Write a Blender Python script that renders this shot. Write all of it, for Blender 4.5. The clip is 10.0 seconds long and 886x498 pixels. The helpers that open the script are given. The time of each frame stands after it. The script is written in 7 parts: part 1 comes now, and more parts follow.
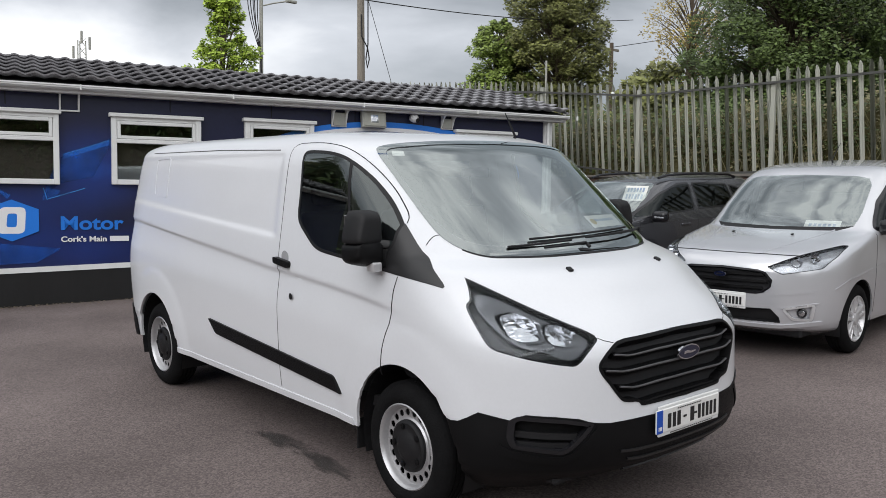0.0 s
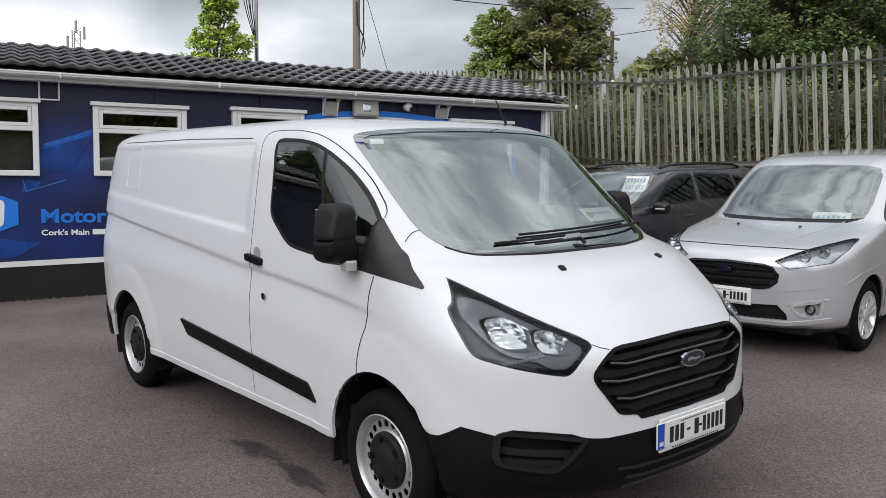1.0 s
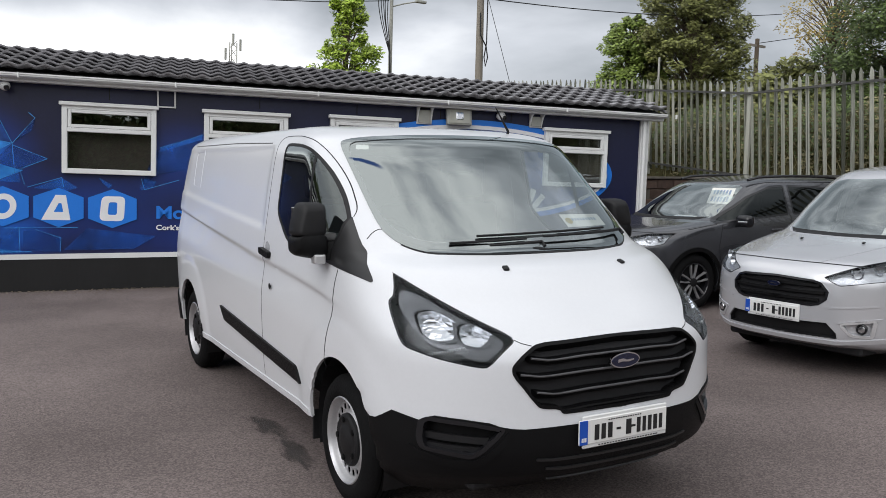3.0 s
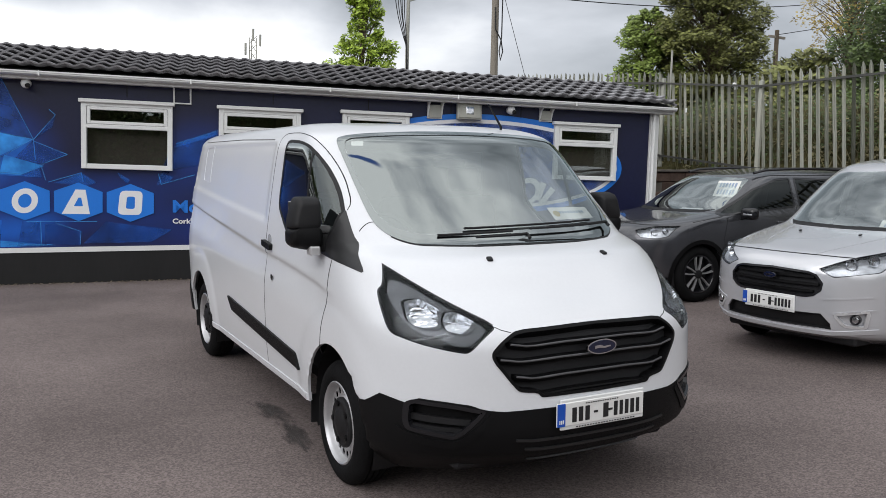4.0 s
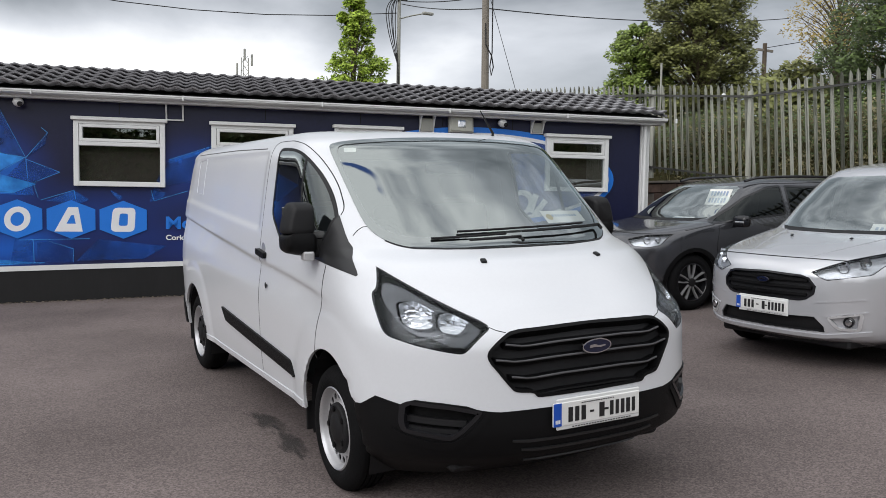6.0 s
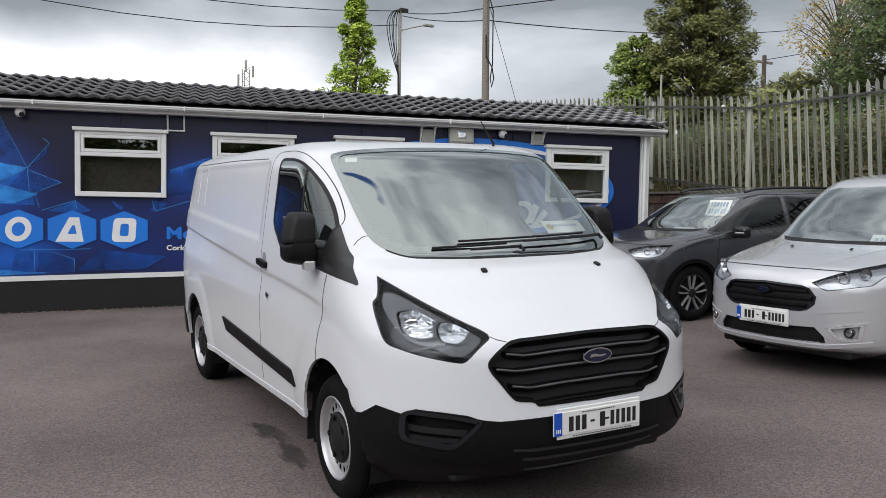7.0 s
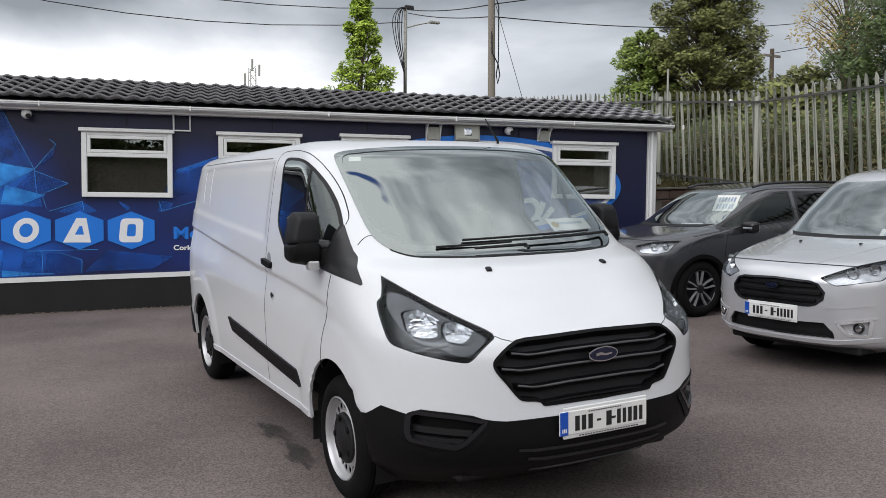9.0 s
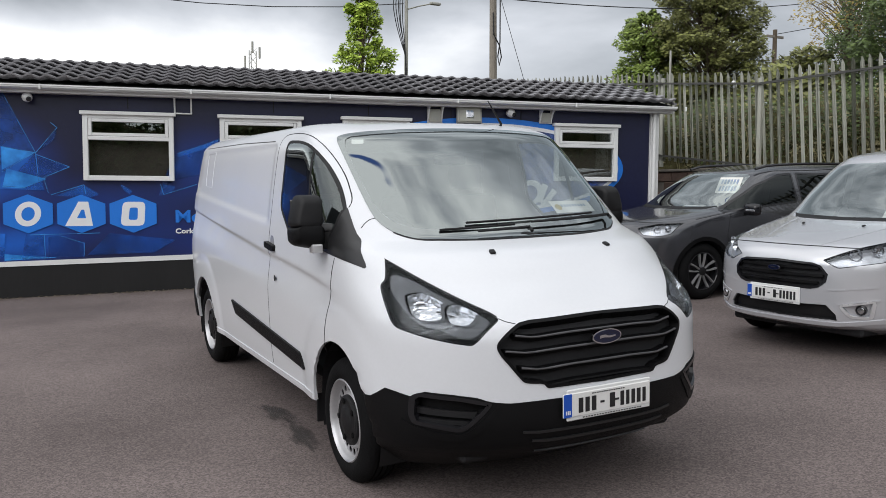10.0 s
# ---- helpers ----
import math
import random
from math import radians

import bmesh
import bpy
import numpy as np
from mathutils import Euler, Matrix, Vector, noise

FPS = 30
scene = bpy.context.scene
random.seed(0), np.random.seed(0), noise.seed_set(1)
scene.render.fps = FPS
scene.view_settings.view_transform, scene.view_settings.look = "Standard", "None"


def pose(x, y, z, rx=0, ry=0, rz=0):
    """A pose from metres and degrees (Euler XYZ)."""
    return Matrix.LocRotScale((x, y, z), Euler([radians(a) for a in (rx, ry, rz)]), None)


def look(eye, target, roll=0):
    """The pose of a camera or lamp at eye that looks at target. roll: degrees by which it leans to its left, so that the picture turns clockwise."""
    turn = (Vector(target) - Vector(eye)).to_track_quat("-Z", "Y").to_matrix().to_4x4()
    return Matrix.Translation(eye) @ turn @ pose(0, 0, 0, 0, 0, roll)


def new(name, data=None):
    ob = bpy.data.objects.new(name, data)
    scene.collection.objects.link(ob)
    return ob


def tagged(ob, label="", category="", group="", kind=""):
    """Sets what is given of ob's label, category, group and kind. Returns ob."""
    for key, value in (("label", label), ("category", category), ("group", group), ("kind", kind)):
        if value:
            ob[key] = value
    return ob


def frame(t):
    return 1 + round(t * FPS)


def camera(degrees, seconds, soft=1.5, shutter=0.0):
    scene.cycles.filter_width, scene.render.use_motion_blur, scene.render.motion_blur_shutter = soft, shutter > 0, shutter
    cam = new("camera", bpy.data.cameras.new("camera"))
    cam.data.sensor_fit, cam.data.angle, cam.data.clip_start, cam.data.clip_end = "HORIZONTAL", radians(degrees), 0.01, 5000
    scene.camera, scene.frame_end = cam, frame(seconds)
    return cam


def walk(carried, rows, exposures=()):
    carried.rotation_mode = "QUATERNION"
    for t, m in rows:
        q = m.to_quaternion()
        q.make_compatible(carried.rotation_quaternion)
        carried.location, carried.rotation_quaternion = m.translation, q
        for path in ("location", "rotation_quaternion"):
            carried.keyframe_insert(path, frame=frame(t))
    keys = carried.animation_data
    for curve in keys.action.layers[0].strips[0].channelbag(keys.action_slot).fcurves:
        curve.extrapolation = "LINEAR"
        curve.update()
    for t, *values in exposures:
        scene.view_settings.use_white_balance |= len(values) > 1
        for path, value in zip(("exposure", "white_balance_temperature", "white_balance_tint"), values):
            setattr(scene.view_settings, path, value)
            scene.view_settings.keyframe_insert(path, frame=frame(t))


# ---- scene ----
cam = camera(56.0, 10.0, soft=0.8)
walk(cam, [
    (0, pose(-3.505, -2.322, 1.610, 86.092, -0.727, -39.821)),
    (0.5, pose(-3.416, -2.272, 1.603, 85.943, -0.694, -39.653)),
    (1, pose(-3.198, -2.100, 1.613, 85.468, -0.616, -39.763)),
    (1.5, pose(-2.946, -2.123, 1.618, 84.746, -0.301, -38.729)),
    (2, pose(-2.750, -2.293, 1.624, 84.765, 0.003, -34.338)),
    (2.5, pose(-2.713, -2.569, 1.623, 85.079, 0.126, -34.408)),
    (3, pose(-2.610, -2.862, 1.607, 85.834, -1.872, -29.473)),
    (3.2, pose(-2.558, -2.962, 1.601, 85.220, -2.095, -28.162)),
    (4.5, pose(-2.555, -3.135, 1.628, 85.434, -1.436, -28.101)),
    (5, pose(-2.570, -3.152, 1.616, 85.511, -1.070, -28.238)),
    (5.5, pose(-2.560, -3.131, 1.562, 86.005, -0.935, -28.394)),
    (7, pose(-2.569, -3.142, 1.535, 87.334, -0.976, -28.459)),
    (7.5, pose(-2.563, -3.137, 1.536, 87.449, -0.998, -28.355)),
    (8, pose(-2.554, -3.139, 1.534, 87.389, -0.823, -28.193)),
    (8.5, pose(-2.549, -3.139, 1.544, 87.296, -0.718, -28.038)),
    (9, pose(-2.541, -3.131, 1.545, 87.115, -0.475, -27.928)),
    (9.5, pose(-2.550, -3.136, 1.547, 86.865, -0.430, -27.868)),
    (10, pose(-2.551, -3.125, 1.545, 85.931, -0.354, -27.849)),
])

# ---- light ----
world = bpy.data.worlds.new("overcast")
scene.world = world
world.use_nodes = True
wn, wl = world.node_tree.nodes, world.node_tree.links
wn.clear()


def wnode(kind, **sets):
    n = wn.new(kind)
    for k, v in sets.items():
        n.inputs[k].default_value = v
    return n


w_out, w_bg = wn.new("ShaderNodeOutputWorld"), wn.new("ShaderNodeBackground")
w_co, w_map = wn.new("ShaderNodeTexCoord"), wn.new("ShaderNodeMapping")
w_map.inputs["Location"].default_value = (1.15, 0.45, 0.2)
w_map.inputs["Scale"].default_value = (1.0, 1.0, 2.4)
w_n1 = wnode("ShaderNodeTexNoise", Scale=2.3, Detail=7.0, Roughness=0.50, Distortion=0.25)
w_ramp = wn.new("ShaderNodeValToRGB")
r = w_ramp.color_ramp
r.elements[0].position, r.elements[0].color = 0.36, (0.215, 0.234, 0.255, 1)
r.elements[1].position, r.elements[1].color = 0.74, (1.28, 1.29, 1.30, 1)
e = r.elements.new(0.50)
e.color = (0.285, 0.308, 0.335, 1)
e = r.elements.new(0.615)
e.color = (0.66, 0.685, 0.735, 1)
w_sky = wn.new("ShaderNodeTexSky")
w_sky.sky_type, w_sky.sun_disc = "NISHITA", False
w_sky.sun_elevation, w_sky.sun_rotation = radians(41), radians(228)
w_mix = wn.new("ShaderNodeMix")
w_mix.data_type = "RGBA"
w_mix.inputs["Factor"].default_value = 0.93
w_dim = wn.new("ShaderNodeVectorMath")
w_dim.operation = "SCALE"
w_dim.inputs["Scale"].default_value = 0.10
wl.new(w_co.outputs["Generated"], w_map.inputs["Vector"])
wl.new(w_map.outputs["Vector"], w_n1.inputs["Vector"])
# the cover breaks low in the north-west and is thin to the south, behind the yard
def w_math(op, a, b, c=0.0):
    n = wn.new("ShaderNodeMath")
    n.operation = op
    for k, v in enumerate((a, b, c)):
        if isinstance(v, (int, float)):
            n.inputs[k].default_value = v
        else:
            wl.new(v, n.inputs[k])
    return n.outputs[0]


def w_toward(x, y, z):
    n = wn.new("ShaderNodeVectorMath")
    n.operation = "DOT_PRODUCT"
    n.inputs[1].default_value = (x, y, z)
    wl.new(w_co.outputs["Generated"], n.inputs[0])
    return n.outputs["Value"]


w_low = wn.new("ShaderNodeMapRange")
w_low.interpolation_type = "SMOOTHSTEP"
w_low.inputs["From Min"].default_value, w_low.inputs["From Max"].default_value = 0.215, 0.12
wl.new(w_toward(0, 0, 1), w_low.inputs["Value"])
w_break = w_math("MULTIPLY", w_low.outputs["Result"], w_math("MULTIPLY_ADD", w_toward(-0.88, 0.47, 0), 0.42, -0.06))
w_veil = wn.new("ShaderNodeMapRange")
w_veil.interpolation_type = "SMOOTHSTEP"
w_veil.inputs["From Min"].default_value, w_veil.inputs["From Max"].default_value = 0.25, 0.16
wl.new(w_toward(0, 0, 1), w_veil.inputs["Value"])
w_east = w_math("MULTIPLY", w_veil.outputs["Result"], w_math("MULTIPLY", w_math("MAXIMUM", w_math("ADD", w_toward(0.85, 0.52, 0), -0.80), 0.0), 0.45))
w_south = w_math("MULTIPLY", w_math("MAXIMUM", w_toward(-0.35, -0.80, 0.45), 0.0), 0.20)
w_high = wn.new("ShaderNodeMapRange")
w_high.interpolation_type = "SMOOTHSTEP"
w_high.inputs["From Min"].default_value, w_high.inputs["From Max"].default_value = 0.40, 0.85
wl.new(w_toward(0, 0, 1), w_high.inputs["Value"])
w_rim = wn.new("ShaderNodeMapRange")
w_rim.interpolation_type = "SMOOTHSTEP"
w_rim.inputs["From Min"].default_value, w_rim.inputs["From Max"].default_value = 0.235, 0.13
w_rim.inputs["To Max"].default_value = 0.155
wl.new(w_toward(0, 0, 1), w_rim.inputs["Value"])
# overhead the cover is brighter and breaks into smaller clouds
w_even = w_math("MULTIPLY_ADD", w_high.outputs["Result"], 0.05, 0.55)
w_n2 = wnode("ShaderNodeTexNoise", Scale=4.6, Detail=4.0, Roughness=0.5, Distortion=0.2)
w_map2 = wn.new("ShaderNodeMapping")
w_map2.inputs["Scale"].default_value = (1.0, 2.2, 1.0)
w_map2.inputs["Location"].default_value = (0.3, 0.1, 0.0)
wl.new(w_co.outputs["Generated"], w_map2.inputs["Vector"])
wl.new(w_map2.outputs["Vector"], w_n2.inputs["Vector"])
w_puff = w_math("MULTIPLY", w_math("MULTIPLY", w_math("SUBTRACT", w_n2.outputs["Fac"], 0.47), w_high.outputs["Result"]), 0.42)
w_cloud = w_math("MULTIPLY_ADD", w_math("SUBTRACT", w_n1.outputs["Fac"], 0.5), w_even, 0.485)
w_west = w_math("MULTIPLY", w_math("MAXIMUM", w_toward(-0.93, -0.05, 0.35), 0.0), 0.16)
w_glow = w_math("MULTIPLY_ADD", w_high.outputs["Result"], 0.135, w_math("ADD", w_south, w_west))
w_fac = w_math("ADD", w_math("ADD", w_math("ADD", w_cloud, w_puff), w_glow), w_math("ADD", w_math("ADD", w_break, w_east), w_rim.outputs["Result"]))
wl.new(w_fac, w_ramp.inputs["Fac"])
wl.new(w_sky.outputs["Color"], w_dim.inputs[0])
wl.new(w_dim.outputs["Vector"], w_mix.inputs["A"])
wl.new(w_ramp.outputs["Color"], w_mix.inputs["B"])
# a narrow rift of clear sky nearly overhead
w_along = w_math("DIVIDE", w_math("ADD", w_toward(0.944, -0.33, 0), 0.150), 0.17)
w_across = w_math("DIVIDE", w_math("ADD", w_toward(0.33, 0.944, 0), -0.093), 0.024)
w_far = w_math("SQRT", w_math("ADD", w_math("MULTIPLY", w_along, w_along), w_math("MULTIPLY", w_across, w_across)), 0)
w_far = w_math("ADD", w_far, w_math("MULTIPLY", w_math("SUBTRACT", w_n1.outputs["Fac"], 0.5), 2.5))
w_far = w_math("ADD", w_far, w_math("MULTIPLY", w_math("LESS_THAN", w_toward(0, 0, 1), 0.5), 9.0))
w_rift = wn.new("ShaderNodeMapRange")
w_rift.interpolation_type = "SMOOTHSTEP"
w_rift.inputs["From Min"].default_value, w_rift.inputs["From Max"].default_value = 1.15, 0.75
wl.new(w_far, w_rift.inputs["Value"])
w_clear = wn.new("ShaderNodeMix")
w_clear.data_type = "RGBA"
w_clear.inputs["B"].default_value = (0.08, 0.15, 0.42, 1)
wl.new(w_rift.outputs["Result"], w_clear.inputs["Factor"])
wl.new(w_mix.outputs["Result"], w_clear.inputs["A"])
wl.new(w_clear.outputs["Result"], w_bg.inputs["Color"])
wl.new(w_bg.outputs["Background"], w_out.inputs["Surface"])
w_bg.inputs["Strength"].default_value = 1.12

sun = bpy.data.lights.new("sun", "SUN")
sun.energy, sun.angle, sun.color = 1.15, radians(50), (0.98, 0.965, 1.0)
new("sun", sun).matrix_world = look((0, 0, 0), (0.84, 0.30, -0.64))

# ---- materials ----
def material(name, colour, rough=0.5, metal=0.0, vary=0.12, scale=6.0, bump=0.0, bump_scale=60.0, coat=0.0, second=None, stretch=(1, 1, 1), spec=0.5, per_object=0.0, grit=0.0):
    """A surface with variation at two scales: broad stains and fine grain."""
    m = bpy.data.materials.new(name)
    m.use_nodes = True
    n, l = m.node_tree.nodes, m.node_tree.links
    b = n["Principled BSDF"]
    b.inputs["Roughness"].default_value, b.inputs["Metallic"].default_value = rough, metal
    b.inputs["Coat Weight"].default_value, b.inputs["Coat Roughness"].default_value = coat, 0.03
    b.inputs["Specular IOR Level"].default_value = spec
    co, mp = n.new("ShaderNodeTexCoord"), n.new("ShaderNodeMapping")
    mp.inputs["Scale"].default_value = stretch
    l.new(co.outputs["Object"], mp.inputs["Vector"])
    big, fine = n.new("ShaderNodeTexNoise"), n.new("ShaderNodeTexNoise")
    big.inputs["Scale"].default_value, big.inputs["Detail"].default_value = scale, 5
    fine.inputs["Scale"].default_value, fine.inputs["Detail"].default_value = bump_scale, 3
    for t in (big, fine):
        l.new(mp.outputs["Vector"], t.inputs["Vector"])
    add = n.new("ShaderNodeMath")
    add.operation = "MULTIPLY_ADD"
    add.inputs[1].default_value = 0.6
    l.new(big.outputs["Fac"], add.inputs[0])
    half = n.new("ShaderNodeMath")
    half.operation = "MULTIPLY"
    half.inputs[1].default_value = 0.4
    l.new(fine.outputs["Fac"], half.inputs[0])
    l.new(half.outputs[0], add.inputs[2])
    ramp = n.new("ShaderNodeValToRGB")
    c0 = [c * (1 - vary) for c in colour]
    c1 = [c * (1 + vary) for c in (second or colour)]
    ramp.color_ramp.elements[0].position, ramp.color_ramp.elements[0].color = 0.32, (*c0, 1)
    ramp.color_ramp.elements[1].position, ramp.color_ramp.elements[1].color = 0.68, (*c1, 1)
    l.new(add.outputs[0], ramp.inputs["Fac"])
    last = ramp.outputs["Color"]
    if grit:
        # chippings: pale and dark stones in the binder
        vo, mr, mx = n.new("ShaderNodeTexVoronoi"), n.new("ShaderNodeMapRange"), n.new("ShaderNodeHueSaturation")
        vo.inputs["Scale"].default_value = 105
        l.new(mp.outputs["Vector"], vo.inputs["Vector"])
        sep = n.new("ShaderNodeSeparateColor")
        l.new(vo.outputs["Color"], sep.inputs["Color"])
        mr.inputs["To Min"].default_value, mr.inputs["To Max"].default_value = 1 - grit, 1 + grit
        l.new(sep.outputs["Red"], mr.inputs["Value"])
        l.new(mr.outputs["Result"], mx.inputs["Value"])
        l.new(last, mx.inputs["Color"])
        last = mx.outputs["Color"]
    if per_object:
        info, hsv, ma = n.new("ShaderNodeObjectInfo"), n.new("ShaderNodeHueSaturation"), n.new("ShaderNodeMapRange")
        ma.inputs["To Min"].default_value, ma.inputs["To Max"].default_value = 1 - per_object, 1 + per_object
        l.new(info.outputs["Random"], ma.inputs["Value"])
        l.new(ma.outputs["Result"], hsv.inputs["Value"])
        l.new(last, hsv.inputs["Color"])
        last = hsv.outputs["Color"]
    l.new(last, b.inputs["Base Color"])
    if bump:
        bp = n.new("ShaderNodeBump")
        bp.inputs["Strength"].default_value, bp.inputs["Distance"].default_value = bump, 0.01
        l.new(fine.outputs["Fac"], bp.inputs["Height"])
        l.new(bp.outputs["Normal"], b.inputs["Normal"])
    return m


def glass(name, tint=(0.75, 0.8, 0.78), gloss=1.0, ior=1.52, base=0.03):
    """A thin pane: tinted see-through and a mirror-like gloss by the angle."""
    m = bpy.data.materials.new(name)
    m.use_nodes = True
    n, l = m.node_tree.nodes, m.node_tree.links
    n.remove(n["Principled BSDF"])
    tr, gl, fr, mx = n.new("ShaderNodeBsdfTransparent"), n.new("ShaderNodeBsdfGlossy"), n.new("ShaderNodeLayerWeight"), n.new("ShaderNodeMixShader")
    tr.inputs["Color"].default_value = (*tint, 1)
    gl.inputs["Roughness"].default_value = 0.015
    gl.inputs["Color"].default_value = (0.90, 0.97, 0.96, 1)
    fr.inputs["Blend"].default_value = 0.5
    r0 = ((ior - 1) / (ior + 1)) ** 2
    p5, sch = n.new("ShaderNodeMath"), n.new("ShaderNodeMath")
    p5.operation, sch.operation = "POWER", "MULTIPLY_ADD"
    p5.inputs[1].default_value, sch.inputs[1].default_value, sch.inputs[2].default_value = 5.0, 1 - r0, r0
    l.new(fr.outputs["Facing"], p5.inputs[0])
    l.new(p5.outputs[0], sch.inputs[0])
    k = n.new("ShaderNodeMath")
    k.operation, k.use_clamp = "MULTIPLY_ADD", True
    k.inputs[1].default_value, k.inputs[2].default_value = gloss, base
    l.new(sch.outputs[0], k.inputs[0])
    l.new(k.outputs[0], mx.inputs["Fac"])
    l.new(tr.outputs["BSDF"], mx.inputs[1])
    l.new(gl.outputs["BSDF"], mx.inputs[2])
    l.new(mx.outputs["Shader"], n["Material Output"].inputs["Surface"])
    return m


def leaves_mat(name, dark, light):
    """Leaf surface whose tone changes from leaf to leaf."""
    m = material(name, dark, 0.55, vary=0.15, scale=0.8, bump_scale=9.0, second=light)
    n, l = m.node_tree.nodes, m.node_tree.links
    geo, hsv, mr = n.new("ShaderNodeNewGeometry"), n.new("ShaderNodeHueSaturation"), n.new("ShaderNodeMapRange")
    mr.inputs["To Min"].default_value, mr.inputs["To Max"].default_value = 0.55, 1.5
    b = n["Principled BSDF"]
    src = b.inputs["Base Color"].links[0].from_socket
    l.new(geo.outputs["Random Per Island"], mr.inputs["Value"])
    l.new(mr.outputs["Result"], hsv.inputs["Value"])
    l.new(src, hsv.inputs["Color"])
    l.new(hsv.outputs["Color"], b.inputs["Base Color"])
    b.inputs["Transmission Weight"].default_value = 0.0
    b.inputs["Subsurface Weight"].default_value = 0.0
    return m


M_asphalt = material("asphalt", (0.112, 0.090, 0.085), 0.9, vary=0.22, scale=0.55, bump=0.45, bump_scale=90, second=(0.171, 0.141, 0.134), spec=0.3, grit=0.36)
M_white = material("white_paint", (0.70, 0.715, 0.74), 0.25, vary=0.02, scale=1.5, coat=0.45)
M_silver = material("silver_paint", (0.61, 0.62, 0.645), 0.25, 0.45, vary=0.04, scale=2, bump_scale=400, coat=0.8)
M_grey = material("dark_grey_paint", (0.066, 0.068, 0.076), 0.20, 0.5, vary=0.08, scale=2, bump_scale=400, coat=0.9)
M_black = material("black_plastic", (0.010, 0.010, 0.011), 0.55, vary=0.25, scale=5, bump=0.15, bump_scale=300, spec=0.3)
M_plastic = material("bumper_plastic", (0.0045, 0.0045, 0.005), 0.48, vary=0.2, scale=3, bump=0.25, bump_scale=500, spec=0.16)
M_gloss_black = material("gloss_black", (0.012, 0.012, 0.014), 0.12, vary=0.1, scale=3)
M_rubber = material("tyre_rubber", (0.007, 0.007, 0.0075), 0.85, vary=0.3, scale=8, bump=0.3, bump_scale=80, spec=0.12)
M_turned = material("turned_alloy", (0.40, 0.40, 0.41), 0.3, 0.5, vary=0.15, scale=9)
M_steel = material("wheel_silver", (0.47, 0.47, 0.48), 0.34, 0.55, vary=0.1, scale=8, bump_scale=90)
M_alloy = material("alloy", (0.60, 0.60, 0.61), 0.28, 0.4, vary=0.06, scale=6)
M_dark = material("dark_interior", (0.014, 0.014, 0.016), 0.8, vary=0.2, scale=4)
M_fabric = material("seat_fabric", (0.035, 0.036, 0.04), 0.95, vary=0.2, scale=10, bump=0.3, bump_scale=300)
M_frit = glass("screen_border", (0.24, 0.23, 0.23), 2.0, base=0.26)
# lighter grey that paints the highlight onto the black grille bars
M_highlight = material("highlight_grey", (0.085, 0.085, 0.09), 0.3, 0.2, vary=0.15, scale=9)
M_satin = material("satin_plastic", (0.016, 0.016, 0.017), 0.33, vary=0.15, scale=5, bump=0.1, bump_scale=400, spec=0.5)
M_liner = material("cab_lining", (0.16, 0.17, 0.175), 0.9, vary=0.08, scale=5)
M_chrome = material("chrome", (0.8, 0.81, 0.82), 0.08, 1.0, vary=0.03)
M_lampwhite = material("lamp_reflector", (0.62, 0.63, 0.65), 0.15, 0.95, vary=0.1, scale=20)
M_lampdark = material("lamp_bezel", (0.022, 0.023, 0.026), 0.25, 0.1, vary=0.15, scale=14)
M_lampgrey = material("lamp_inner", (0.52, 0.53, 0.55), 0.25, 0.5, vary=0.2, scale=18)
M_lampsmoke = material("lamp_surround", (0.11, 0.113, 0.12), 0.22, 0.5, vary=0.25, scale=16)
M_plate = material("plate_white", (0.78, 0.78, 0.76), 0.4, vary=0.03)
M_blue = material("euro_blue", (0.01, 0.08, 0.45), 0.4, vary=0.05)
M_badge = material("badge_blue", (0.006, 0.010, 0.035), 0.15, vary=0.1, coat=0.6)
M_paper = material("paper", (0.72, 0.72, 0.68), 0.7, vary=0.06, scale=12)
M_ink = material("ink", (0.015, 0.015, 0.016), 0.5, vary=0.1)
M_pale_ink = material("pale_ink", (0.25, 0.33, 0.45), 0.6, vary=0.15)
M_glass = glass("windscreen_glass", (0.80, 0.84, 0.83), 2.0, base=0.25)
M_sideglass = glass("side_glass", (0.62, 0.68, 0.67), 2.0, base=0.05)
M_lens = glass("lamp_lens", (0.93, 0.94, 0.95), 0.22, base=0.0)
M_pane = glass("window_pane", (0.78, 0.80, 0.79), 1.2, base=0.06)
M_blind = material("drawn_blind", (0.085, 0.070, 0.060), 0.85, vary=0.12, scale=3, bump_scale=40)
M_navy = material("navy_cladding", (0.010, 0.012, 0.042), 0.36, vary=0.25, scale=1.2, bump=0.05, bump_scale=20, spec=0.4)


